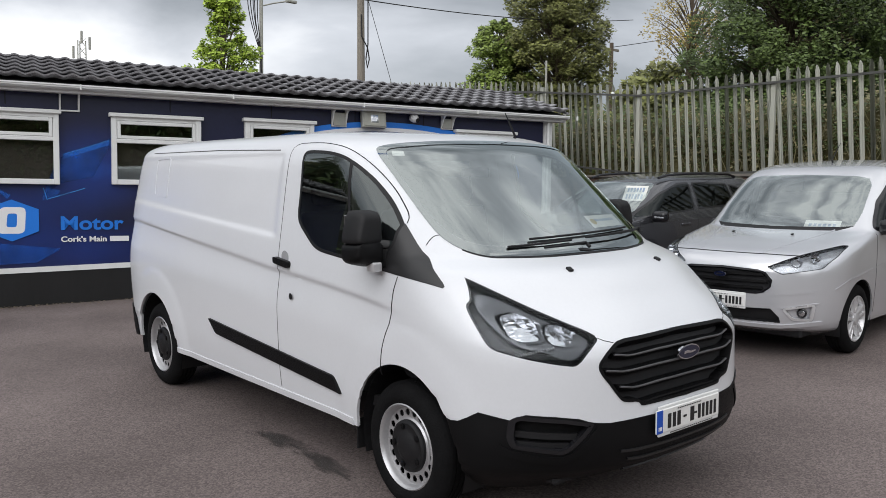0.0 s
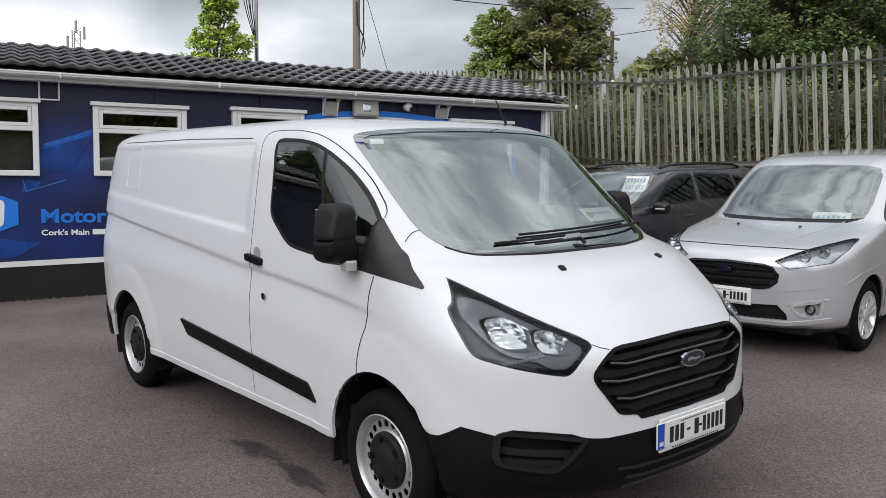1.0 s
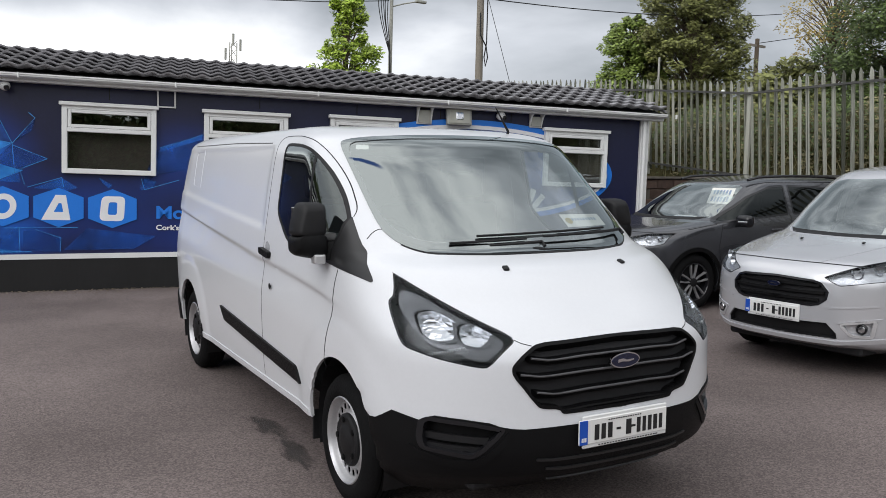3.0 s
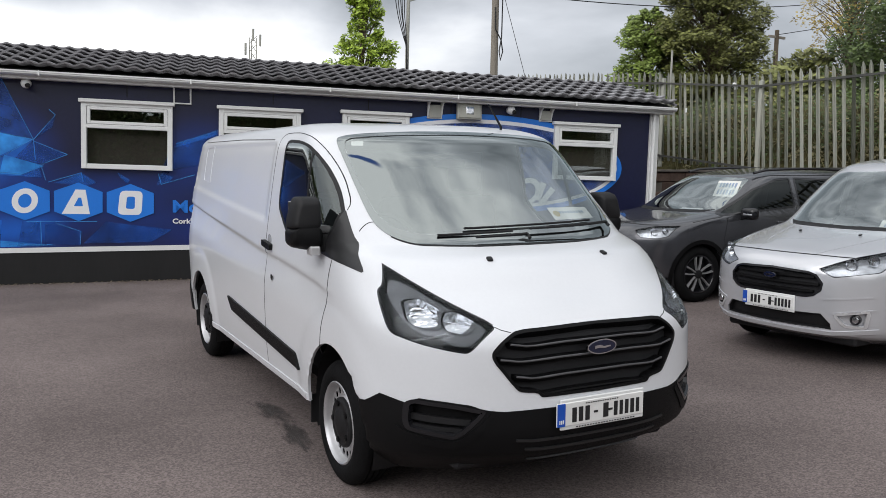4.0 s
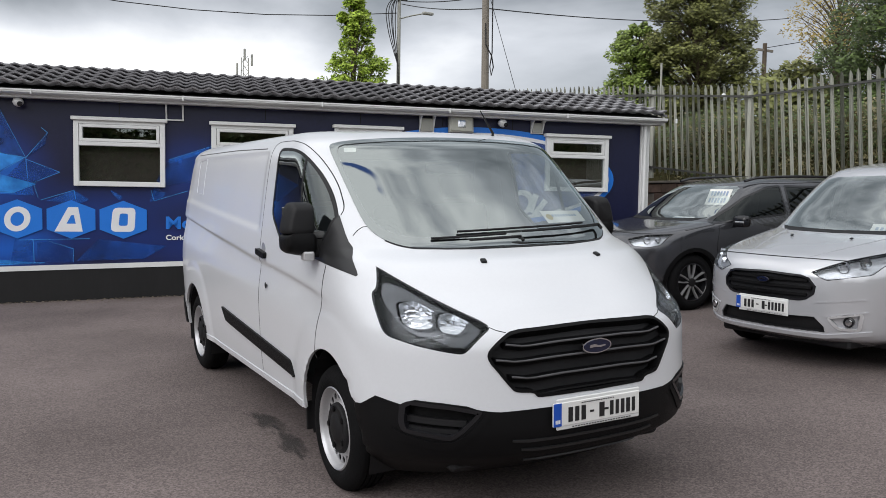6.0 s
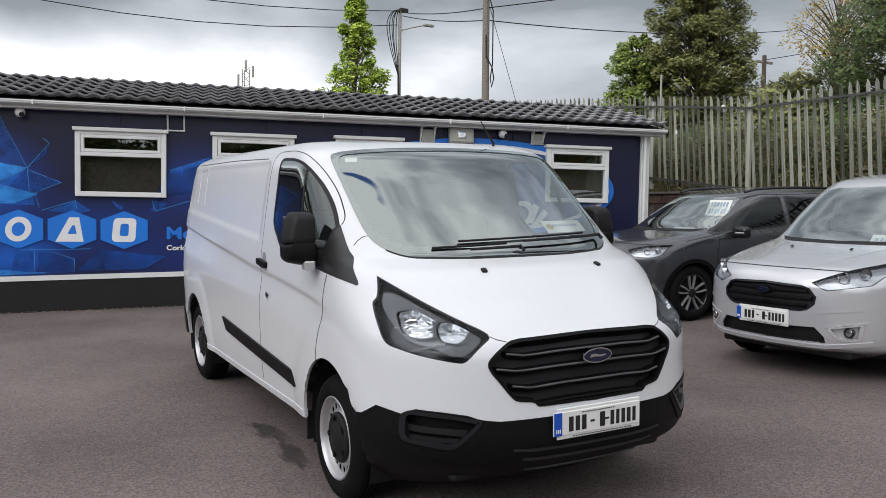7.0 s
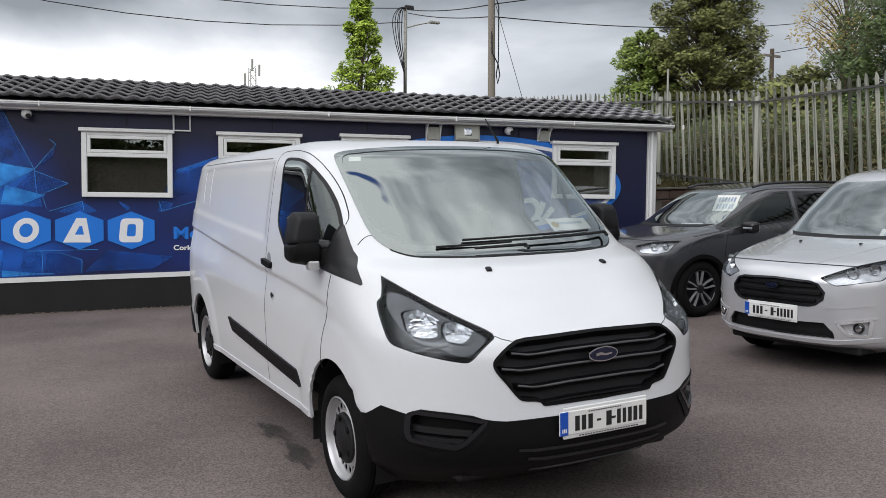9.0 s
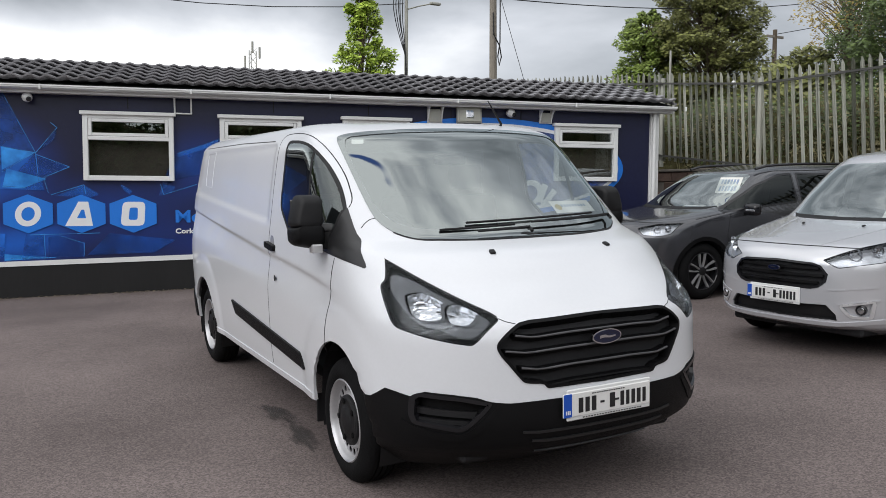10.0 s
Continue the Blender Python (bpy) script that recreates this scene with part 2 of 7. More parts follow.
def printed(m, centres):
    """A printed film: soft blue glows on the navy ground, at places (u, v, half width, half height, strength)."""
    n, l = m.node_tree.nodes, m.node_tree.links
    b = n["Principled BSDF"]
    base = b.inputs["Base Color"].links[0].from_socket
    co, sep, no = n.new("ShaderNodeTexCoord"), n.new("ShaderNodeSeparateXYZ"), n.new("ShaderNodeTexNoise")
    no.inputs["Scale"].default_value, no.inputs["Detail"].default_value = 1.3, 4
    l.new(co.outputs["Object"], sep.inputs[0])
    l.new(co.outputs["Object"], no.inputs["Vector"])

    def op(kind, a, c=0.0, d=0.0):
        q = n.new("ShaderNodeMath")
        q.operation = kind
        for k, v in enumerate((a, c, d)):
            if isinstance(v, (int, float)):
                q.inputs[k].default_value = v
            else:
                l.new(v, q.inputs[k])
        return q.outputs[0]

    total = 0.0
    for u, v, ru, rv, k in centres:
        x, z = op("MULTIPLY_ADD", sep.outputs["X"], 1 / ru, -u / ru), op("MULTIPLY_ADD", sep.outputs["Z"], 1 / rv, -v / rv)
        r = op("SQRT", op("ADD", op("MULTIPLY", x, x), op("MULTIPLY", z, z)))
        mr = n.new("ShaderNodeMapRange")
        mr.interpolation_type = "SMOOTHSTEP"
        mr.inputs["From Min"].default_value, mr.inputs["From Max"].default_value, mr.inputs["To Max"].default_value = 1.0, 0.0, k
        l.new(r, mr.inputs["Value"])
        total = op("ADD", total, mr.outputs["Result"])
    fac = op("MULTIPLY", total, op("MULTIPLY_ADD", no.outputs["Fac"], 1.1, 0.45))
    ramp = n.new("ShaderNodeValToRGB")
    e = ramp.color_ramp.elements
    e[0].position, e[0].color = 0.0, (0.009, 0.011, 0.040, 1)
    e[1].position, e[1].color = 1.0, (0.05, 0.36, 0.95, 1)
    for p, c in ((0.30, (0.006, 0.030, 0.17, 1)), (0.65, (0.008, 0.12, 0.56, 1))):
        e.new(p).color = c
    mix = n.new("ShaderNodeMixRGB")
    mix.blend_type = "LIGHTEN"
    mix.inputs["Fac"].default_value = 1.0
    l.new(fac, ramp.inputs["Fac"])
    l.new(base, mix.inputs["Color1"])
    l.new(ramp.outputs["Color"], mix.inputs["Color2"])
    l.new(mix.outputs["Color"], b.inputs["Base Color"])
    return m


def sheer(m, low, high, scale=1.2):
    """Lets a printed film show the ground in cloudy patches."""
    n, l = m.node_tree.nodes, m.node_tree.links
    co, no, mr = n.new("ShaderNodeTexCoord"), n.new("ShaderNodeTexNoise"), n.new("ShaderNodeMapRange")
    no.inputs["Scale"].default_value, no.inputs["Detail"].default_value = scale, 2
    mr.inputs["From Min"].default_value, mr.inputs["From Max"].default_value = 0.35, 0.65
    mr.inputs["To Min"].default_value, mr.inputs["To Max"].default_value = low, high
    l.new(co.outputs["Object"], no.inputs["Vector"])
    l.new(no.outputs["Fac"], mr.inputs["Value"])
    l.new(mr.outputs["Result"], n["Principled BSDF"].inputs["Alpha"])
    return m


printed(M_navy, ((-5.0, 1.85, 1.35, 0.95, 0.75), (-4.7, 0.78, 1.7, 0.50, 0.60), (-3.3, 1.25, 1.7, 0.62, 0.32), (-2.0, 1.85, 1.0, 0.75, 0.36), (-2.2, 0.8, 1.6, 0.45, 0.22)))
M_skirt = material("black_skirting", (0.004, 0.004, 0.0045), 0.75, vary=0.4, scale=3, bump=0.3, bump_scale=25, stretch=(1, 1, 0.2))
M_upvc = material("white_upvc", (0.74, 0.75, 0.74), 0.35, vary=0.05, scale=3)
M_tile = material("roof_tile", (0.25, 0.245, 0.255), 0.45, vary=0.25, scale=7, bump=0.3, bump_scale=60, per_object=0.16)
M_roofdeck = material("roof_underlay", (0.03, 0.03, 0.032), 0.8)
M_vinyl1 = material("vinyl_mid_blue", (0.006, 0.06, 0.36), 0.4, vary=0.2, scale=2.2, bump_scale=7, second=(0.02, 0.20, 0.80))
M_vinyl2 = material("vinyl_bright_blue", (0.012, 0.16, 0.66), 0.4, vary=0.2, scale=2.6, bump_scale=7, second=(0.05, 0.42, 1.0))
M_vinyl3 = material("vinyl_deep_blue", (0.006, 0.024, 0.13), 0.4, vary=0.3, scale=2.0, bump_scale=7, second=(0.010, 0.085, 0.42))
M_vinyl4 = material("vinyl_pale_blue", (0.06, 0.33, 0.80), 0.4, vary=0.2, scale=3)
sheer(M_vinyl1, 0.10, 0.75), sheer(M_vinyl2, 0.20, 0.85), sheer(M_vinyl3, 0.15, 0.80), sheer(M_vinyl4, 0.25, 0.9, 2.5)
M_hex = material("hexagon_blue", (0.012, 0.18, 0.68), 0.38, vary=0.06, scale=2)
M_signwhite = material("sign_white", (0.78, 0.79, 0.80), 0.4, vary=0.03)
M_galv = material("galvanised_steel", (0.46, 0.465, 0.44), 0.6, 0.25, vary=0.25, scale=3, bump=0.12, bump_scale=40, second=(0.33, 0.33, 0.28))
M_pale = material("weathered_pale", (0.43, 0.44, 0.39), 0.65, 0.05, vary=0.16, scale=3, bump=0.12, bump_scale=40, second=(0.33, 0.33, 0.27), per_object=0.09)
M_rail = material("dark_steel", (0.07, 0.07, 0.065), 0.7, 0.2, vary=0.3, scale=3)
M_litter = leaves_mat("leaf_litter", (0.10, 0.075, 0.045), (0.20, 0.16, 0.11))
M_brick = material("old_brick", (0.115, 0.075, 0.058), 0.9, vary=0.3, scale=6, bump=0.4, bump_scale=50, per_object=0.25)
M_mortar = material("mortar", (0.16, 0.145, 0.125), 0.95, vary=0.25, scale=5, bump=0.4, bump_scale=70)
M_bank = material("earth_bank", (0.07, 0.06, 0.035), 0.95, vary=0.4, scale=2, bump=0.5, bump_scale=20)
M_wood = material("pole_wood", (0.23, 0.205, 0.17), 0.85, vary=0.2, scale=3, bump=0.3, bump_scale=40, stretch=(1, 1, 0.06))
M_cable = material("cable", (0.015, 0.015, 0.016), 0.7)
M_bark = material("bark", (0.11, 0.085, 0.06), 0.9, vary=0.3, scale=5, bump=0.4, bump_scale=30, stretch=(1, 1, 0.2))
M_leaf_bright = leaves_mat("leaf_bright", (0.23, 0.33, 0.035), (0.35, 0.46, 0.06))
M_leaf_mid = leaves_mat("leaf_mid", (0.118, 0.122, 0.036), (0.175, 0.19, 0.055))
M_leaf_dark = leaves_mat("leaf_dark", (0.048, 0.078, 0.018), (0.088, 0.128, 0.030))
M_leaf_green = leaves_mat("leaf_green", (0.13, 0.185, 0.036), (0.225, 0.30, 0.06))
M_leaf_olive = leaves_mat("leaf_olive", (0.15, 0.14, 0.06), (0.25, 0.22, 0.11))
M_leaf_yellow = leaves_mat("leaf_yellow", (0.22, 0.18, 0.03), (0.34, 0.25, 0.06))


# ---- mesh helpers ----
def part(name, bm, mat, parent=None, label="", m=None, smooth=False, keep=False):
    """Links a bmesh as one mesh object, under a thing or a part."""
    me = bpy.data.meshes.new(name)
    if not keep:
        bmesh.ops.recalc_face_normals(bm, faces=bm.faces[:])
    bm.to_mesh(me)
    bm.free()
    for x in (mat if isinstance(mat, (list, tuple)) else [mat]):
        me.materials.append(x)
    if smooth:
        me.polygons.foreach_set("use_smooth", [True] * len(me.polygons))
    ob = new(name, me)
    if parent:
        ob.parent = parent
    if m is not None:
        ob.matrix_basis = m
    return tagged(ob, label) if label else ob


def thing(name, label, category, m=None, group="", kind=""):
    ob = new(name)
    ob.empty_display_size = 0.2
    if m is not None:
        ob.matrix_basis = m
    return tagged(ob, label, category, group, kind)


def add_box(bm, c, s, bevel=0.0, m=None, seg=1):
    r = bmesh.ops.create_cube(bm, size=1.0, matrix=(m or Matrix()) @ Matrix.Translation(c) @ Matrix.Diagonal((*s, 1)))
    if bevel:
        es = list({e for v in r["verts"] for e in v.link_edges})
        bmesh.ops.bevel(bm, geom=es, offset=bevel, segments=seg, affect="EDGES", profile=0.5)
    return bm


def box(c, s, bevel=0.0, m=None, seg=1):
    return add_box(bmesh.new(), c, s, bevel, m, seg)


def add_tube(bm, pts, r, n=8, r2=None):
    """A round bar through points, tapering from r to r2, closed at its ends."""
    r2 = r if r2 is None else r2
    pts = [Vector(p) for p in pts]
    rings = []
    for i, p in enumerate(pts):
        d = (pts[min(i + 1, len(pts) - 1)] - pts[max(i - 1, 0)]).normalized()
        a = d.orthogonal().normalized() if i == 0 else (a - d * a.dot(d)).normalized()
        b = d.cross(a)
        q = r + (r2 - r) * i / max(len(pts) - 1, 1)
        rings.append([bm.verts.new(p + q * (math.cos(t) * a + math.sin(t) * b)) for t in [2 * math.pi * k / n for k in range(n)]])
    for u, v in zip(rings, rings[1:]):
        for k in range(n):
            bm.faces.new((u[k], u[(k + 1) % n], v[(k + 1) % n], v[k]))
    bm.faces.new(rings[0][::-1])
    bm.faces.new(rings[-1])
    return bm


def tube(pts, r, n=8, r2=None):
    return add_tube(bmesh.new(), pts, r, n, r2)


def lathe(profile, n=40, axis="x"):
    """A turned body: rows of (along the axis, radius)."""
    bm = bmesh.new()
    rings = []
    for a, r in profile:
        ring = []
        for k in range(n):
            t = 2 * math.pi * k / n
            u, v = r * math.cos(t), r * math.sin(t)
            ring.append(bm.verts.new((a, u, v) if axis == "x" else (u, v, a) if axis == "z" else (u, a, v)))
        rings.append(ring)
    for u, v in zip(rings, rings[1:]):
        for k in range(n):
            bm.faces.new((u[k], u[(k + 1) % n], v[(k + 1) % n], v[k]))
    for ring in (rings[0], rings[-1]):
        bm.faces.new(ring)
    return bm


def slab(poly, t, to3):
    """A flat plate of thickness t from a 2D outline; to3(u, v, w) places it."""
    bm = bmesh.new()
    a = [bm.verts.new(to3(u, v, 0)) for u, v in poly]
    b = [bm.verts.new(to3(u, v, t)) for u, v in poly]
    bm.faces.new(a)
    bm.faces.new(b[::-1])
    for i in range(len(a)):
        j = (i + 1) % len(a)
        bm.faces.new((a[i], a[j], b[j], b[i]))
    return bm


def rounded(poly, r, n=4):
    """The outline with its corners rounded."""
    out = []
    for i, p in enumerate(poly):
        p, a, b = Vector(p), Vector(poly[i - 1]), Vector(poly[(i + 1) % len(poly)])
        da, db = (a - p), (b - p)
        q = min(r, da.length * 0.45, db.length * 0.45)
        s, e = p + da.normalized() * q, p + db.normalized() * q
        for k in range(n + 1):
            t = k / n
            out.append(tuple((1 - t) ** 2 * s + 2 * t * (1 - t) * p + t * t * e))
    return out


def flow(poly, n=3, closed=True, bend=50):
    """The outline as a smooth curve through its points; sharp bends stay corners."""
    c = [Vector(p) for p in poly]
    m = len(c)

    def way(i, j):
        return (c[j % m] - c[i % m]).normalized()

    def lean(i, j):
        if not closed and i in (0, m - 1):
            return way(i, i + 1) if i == 0 else way(i - 1, i)
        a, b = way(i - 1, i), way(i, i + 1)
        if a.dot(b) < math.cos(radians(bend)):
            return way(i, j) if j > i else way(j, i)
        return (a + b).normalized()

    out = []
    for i in range(m if closed else m - 1):
        p, q = c[i], c[(i + 1) % m]
        d = (q - p).length
        u, v = lean(i, i + 1) * d, (lean((i + 1) % m, i if i + 1 < m else -1)) * d
        for k in range(n):
            t = k / n
            out.append(tuple((1 + 2 * t) * (1 - t) ** 2 * p + t * (1 - t) ** 2 * u + t * t * (3 - 2 * t) * q + t * t * (t - 1) * v))
    return out if closed else out + [tuple(c[-1])]


def grown(poly, d):
    """The outline moved outwards (or, with d below 0, inwards) by about d."""
    c = [Vector(p) for p in poly]
    area = sum(a.x * b.y - b.x * a.y for a, b in zip(c, c[1:] + c[:1]))
    s = 1 if area > 0 else -1
    out = []
    for i, p in enumerate(c):
        t = (c[(i + 1) % len(c)] - c[i - 1]).normalized()
        out.append(tuple(p + Vector((t.y, -t.x)) * d * s))
    return out


YARD = pose(0, 0, 0, 0.5, -1.85, 0)


def yard_z(x, y):
    """Height of the sloping yard."""
    return 0.0323 * x + 0.00872 * y

# ---- vehicles: a hull from smooth profiles, cut into panels along their seams ----
def curve_at(rows, x):
    """Smooth value at x of rows (x, value), with no overshoot."""
    xs, ys = [a for a, _ in rows], [b for _, b in rows]
    x = min(max(x, xs[0]), xs[-1])
    i = max(k for k in range(len(xs) - 1) if xs[k] <= x)
    d = [(ys[k + 1] - ys[k]) / (xs[k + 1] - xs[k]) for k in range(len(xs) - 1)]

    def slope(k):
        if k == 0 or k == len(d):
            return d[min(k, len(d) - 1)]
        return 0 if d[k - 1] * d[k] <= 0 else 2 * d[k - 1] * d[k] / (d[k - 1] + d[k])

    h = xs[i + 1] - xs[i]
    t = (x - xs[i]) / h
    return (1 + 2 * t) * (1 - t) ** 2 * ys[i] + t * (1 - t) ** 2 * h * slope(i) + t * t * (3 - 2 * t) * ys[i + 1] + t * t * (t - 1) * h * slope(i + 1)


def hull(V, step=0.045, side=None):
    """The half x < 0 of a vehicle body, nose at y = 0, rear towards +y, standing on z = 0."""
    fine = np.linspace(V["W"][0][0], V["W"][-1][0], 500)
    row = [(curve_at(V["F"], z), curve_at(V["W"], z)) for z in fine]
    run = np.cumsum([0] + [math.hypot(fine[1] - fine[0], 0.8 * (a[0] - b[0]), 0.8 * (a[1] - b[1])) for a, b in zip(row, row[1:])])
    zs = np.interp(np.linspace(0, run[-1], int(run[-1] / step)), run, fine)
    n1, n3 = 26, 10
    n2 = int(V["R"][2][1] / 0.06)
    bm = bmesh.new()
    grid = []
    for z in zs:
        F, W, D, R = (curve_at(V[k], z) for k in "FWDR")
        p, dr = V["p"], V["rear"]
        line = []
        for k in range(n1 + 1):
            f = math.pi / 2 * k / n1
            s, c = math.sin(f) ** (2 / p), max(math.cos(f), 0) ** (2 / p)
            line.append((-W * s, F + D * (1 - c)))
        y0, y1 = F + D, max(R - dr, F + D + 0.1)
        for k in range(1, n2 + 1):
            line.append((-W, y0 + (y1 - y0) * k / n2))
        for k in range(1, n3 + 1):
            f = math.pi / 2 * k / n3
            line.append((-W * max(math.cos(f), 0) ** 0.5, y1 + (R - y1) * math.sin(f) ** 0.5))
        grid.append([bm.verts.new((x + (side(x, y, z) if side else 0) if x < -0.3 else x, y, z)) for x, y in line])
    for a, b in zip(grid, grid[1:]):
        for k in range(len(a) - 1):
            bm.faces.new((a[k], b[k], b[k + 1], a[k + 1]))
    bm.normal_update()
    return bm


def within(p, poly):
    hit = False
    for (x0, y0), (x1, y1) in zip(poly, poly[1:] + poly[:1]):
        if (y0 > p[1]) != (y1 > p[1]) and p[0] < (x1 - x0) * (p[1] - y0) / (y1 - y0) + x0:
            hit = not hit
    return hit


def cut(bm, poly, a, b, ok=None):
    """Splits the surface along an outline on the axes a, b; the faces inside it."""
    def span(f):
        u, v = [w.co[a] for w in f.verts], [w.co[b] for w in f.verts]
        return min(u), max(u), min(v), max(v)

    pu, pv = [p[0] for p in poly], [p[1] for p in poly]
    fs = []
    for f in bm.faces:
        s = span(f)
        if s[1] >= min(pu) and s[0] <= max(pu) and s[3] >= min(pv) and s[2] <= max(pv) and (ok is None or ok(f.calc_center_median())):
            fs.append(f)
    for p, q in zip(poly, poly[1:] + poly[:1]):
        lo, hi = (min(p[0], q[0]), min(p[1], q[1])), (max(p[0], q[0]), max(p[1], q[1]))
        pick, rest = [], []
        for f in fs:
            s = span(f)
            (pick if s[1] >= lo[0] - 1e-4 and s[0] <= hi[0] + 1e-4 and s[3] >= lo[1] - 1e-4 and s[2] <= hi[1] + 1e-4 else rest).append(f)
        if not pick or math.hypot(q[0] - p[0], q[1] - p[1]) < 1e-6:
            continue
        co, no = Vector((0, 0, 0)), Vector((0, 0, 0))
        co[a], co[b], no[a], no[b] = p[0], p[1], p[1] - q[1], q[0] - p[0]
        geom = pick + list({e for f in pick for e in f.edges}) + list({v for f in pick for v in f.verts})
        got = bmesh.ops.bisect_plane(bm, geom=geom, dist=1e-6, plane_co=co, plane_no=no.normalized())
        fs = [f for f in rest if f.is_valid] + list({g for g in got["geom"] if isinstance(g, bmesh.types.BMFace) and g.is_valid} | {f for f in pick if f.is_valid})
    out = []
    for f in fs:
        c = f.calc_center_median()
        if within((c[a], c[b]), poly):
            out.append(f)
    return out


def take(bm, faces, keep=False):
    """The faces as a mesh of their own; they leave the first one unless kept."""
    out, made = bmesh.new(), {}
    for f in faces:
        for v in f.verts:
            if v not in made:
                made[v] = out.verts.new(v.co)
        out.faces.new([made[v] for v in f.verts])
    if not keep:
        bmesh.ops.delete(bm, geom=faces, context="FACES")
    out.normal_update()
    return out


def flipped(bm):
    """A mirrored copy, for the other side."""
    out = bm.copy()
    for v in out.verts:
        v.co.x = -v.co.x
    bmesh.ops.reverse_faces(out, faces=out.faces[:])
    out.normal_update()
    return out


def both(bm):
    """The half and its mirror image, welded along the middle."""
    made = {}
    for v in list(bm.verts):
        made[v] = bm.verts.new((-v.co.x, v.co.y, v.co.z))
    for f in list(bm.faces):
        bm.faces.new([made[v] for v in reversed(f.verts)])
    bmesh.ops.remove_doubles(bm, verts=[v for v in bm.verts if abs(v.co.x) < 0.004], dist=0.006)
    bm.normal_update()
    return bm


def shell(bm, t, out=0.0):
    """Gives a panel thickness t inwards, its skin moved out by out."""
    bm.normal_update()
    inner, rim = {}, [e for e in bm.edges if len(e.link_faces) == 1]
    faces = list(bm.faces)
    move = {v: v.normal.copy() for v in bm.verts}
    for v in list(move):
        v.co += move[v] * out
        inner[v] = bm.verts.new(v.co - move[v] * t)
    for f in faces:
        bm.faces.new([inner[v] for v in reversed(f.verts)])
    for e in rim:
        f = e.link_faces[0]
        vs = list(f.verts)
        u, v = e.verts
        if vs[(vs.index(u) + 1) % len(vs)] != v:
            u, v = v, u
        bm.faces.new((v, u, inner[u], inner[v]))
    return bm


def bowl(bm, depth):
    """A recess: the panel sunk by depth, with walls up to its edge."""
    bm.normal_update()
    rim = [e for e in bm.edges if len(e.link_faces) == 1]
    edge = {v for e in rim for v in e.verts}
    top = {v: bm.verts.new(v.co) for v in edge}
    walls = []
    for e in rim:
        f = e.link_faces[0]
        vs = list(f.verts)
        u, v = e.verts
        if vs[(vs.index(u) + 1) % len(vs)] != v:
            u, v = v, u
        walls.append((v, u, top[u], top[v]))
    for w in walls:
        bm.faces.new(w)
    for v in [v for v in bm.verts if v not in top.values()]:
        v.co -= v.normal * depth
    bm.normal_update()
    return bm


def patch(base, poly, a, b, ok, out, t):
    """A trim piece that follows the body's skin, out metres proud of it."""
    bm = base.copy()
    piece = take(bm, cut(bm, poly, a, b, ok), True)
    bm.free()
    return shell(piece, t, out)


def ring(base, poly, inset, a, b, ok, out, t):
    """A frame that follows the skin: the outline and its inset are its two edges."""
    bm = base.copy()
    piece = take(bm, cut(bm, poly, a, b, ok), True)
    bm.free()
    bmesh.ops.delete(piece, geom=cut(piece, grown(poly, -inset), a, b), context="FACES")
    return shell(piece, t, out)


def ribbon(base, line, w, a, b, ok, out=0.0012):
    """A thin seam along a line drawn on the axes a, b."""
    res = None
    left, right = [], []
    for i, p in enumerate(line):
        q, o = line[min(i + 1, len(line) - 1)], line[max(i - 1, 0)]
        d = Vector((q[0] - o[0], q[1] - o[1])).normalized() * w / 2
        left.append((p[0] - d.y, p[1] + d.x))
        right.append((p[0] + d.y, p[1] - d.x))
    return patch(base, left + right[::-1], a, b, ok, out, 0.003)


def smooth_by(ob, deg=35):
    me = ob.data
    me.polygons.foreach_set("use_smooth", [True] * len(me.polygons))
    me.set_sharp_from_angle(angle=radians(deg))
    return ob


def arc(cy, cz, r, n=28):
    return [(cy + r * math.cos(2 * math.pi * k / n), cz + r * math.sin(2 * math.pi * k / n)) for k in range(n)]


def sides(name, bm, mat, parents, label="", deg=35):
    """The same part on both sides of a vehicle; parents: one for each."""
    other = flipped(bm)
    p = parents if isinstance(parents, (list, tuple)) else (parents, parents)
    return [smooth_by(part(name, g, mat, q, label, keep=True), deg) for g, q in ((bm, p[0]), (other, p[1]))]


def bars(w, h, n, to3, t=0.002, seed=1):
    """Plain bars in place of a row of figures."""
    rnd = random.Random(seed)
    bm = bmesh.new()
    gap = w / n
    for k in range(n):
        u = -w / 2 + gap * (k + 0.5)
        bw = gap * rnd.choice((0.56, 0.62, 0.66))
        piece = slab([(u - bw / 2, -h / 2), (u + bw / 2, -h / 2), (u + bw / 2, h / 2), (u - bw / 2, h / 2)], t, to3)
        me = bpy.data.meshes.new("tmp")
        piece.to_mesh(me)
        piece.free()
        bm.from_mesh(me)
        bpy.data.meshes.remove(me)
    return bm


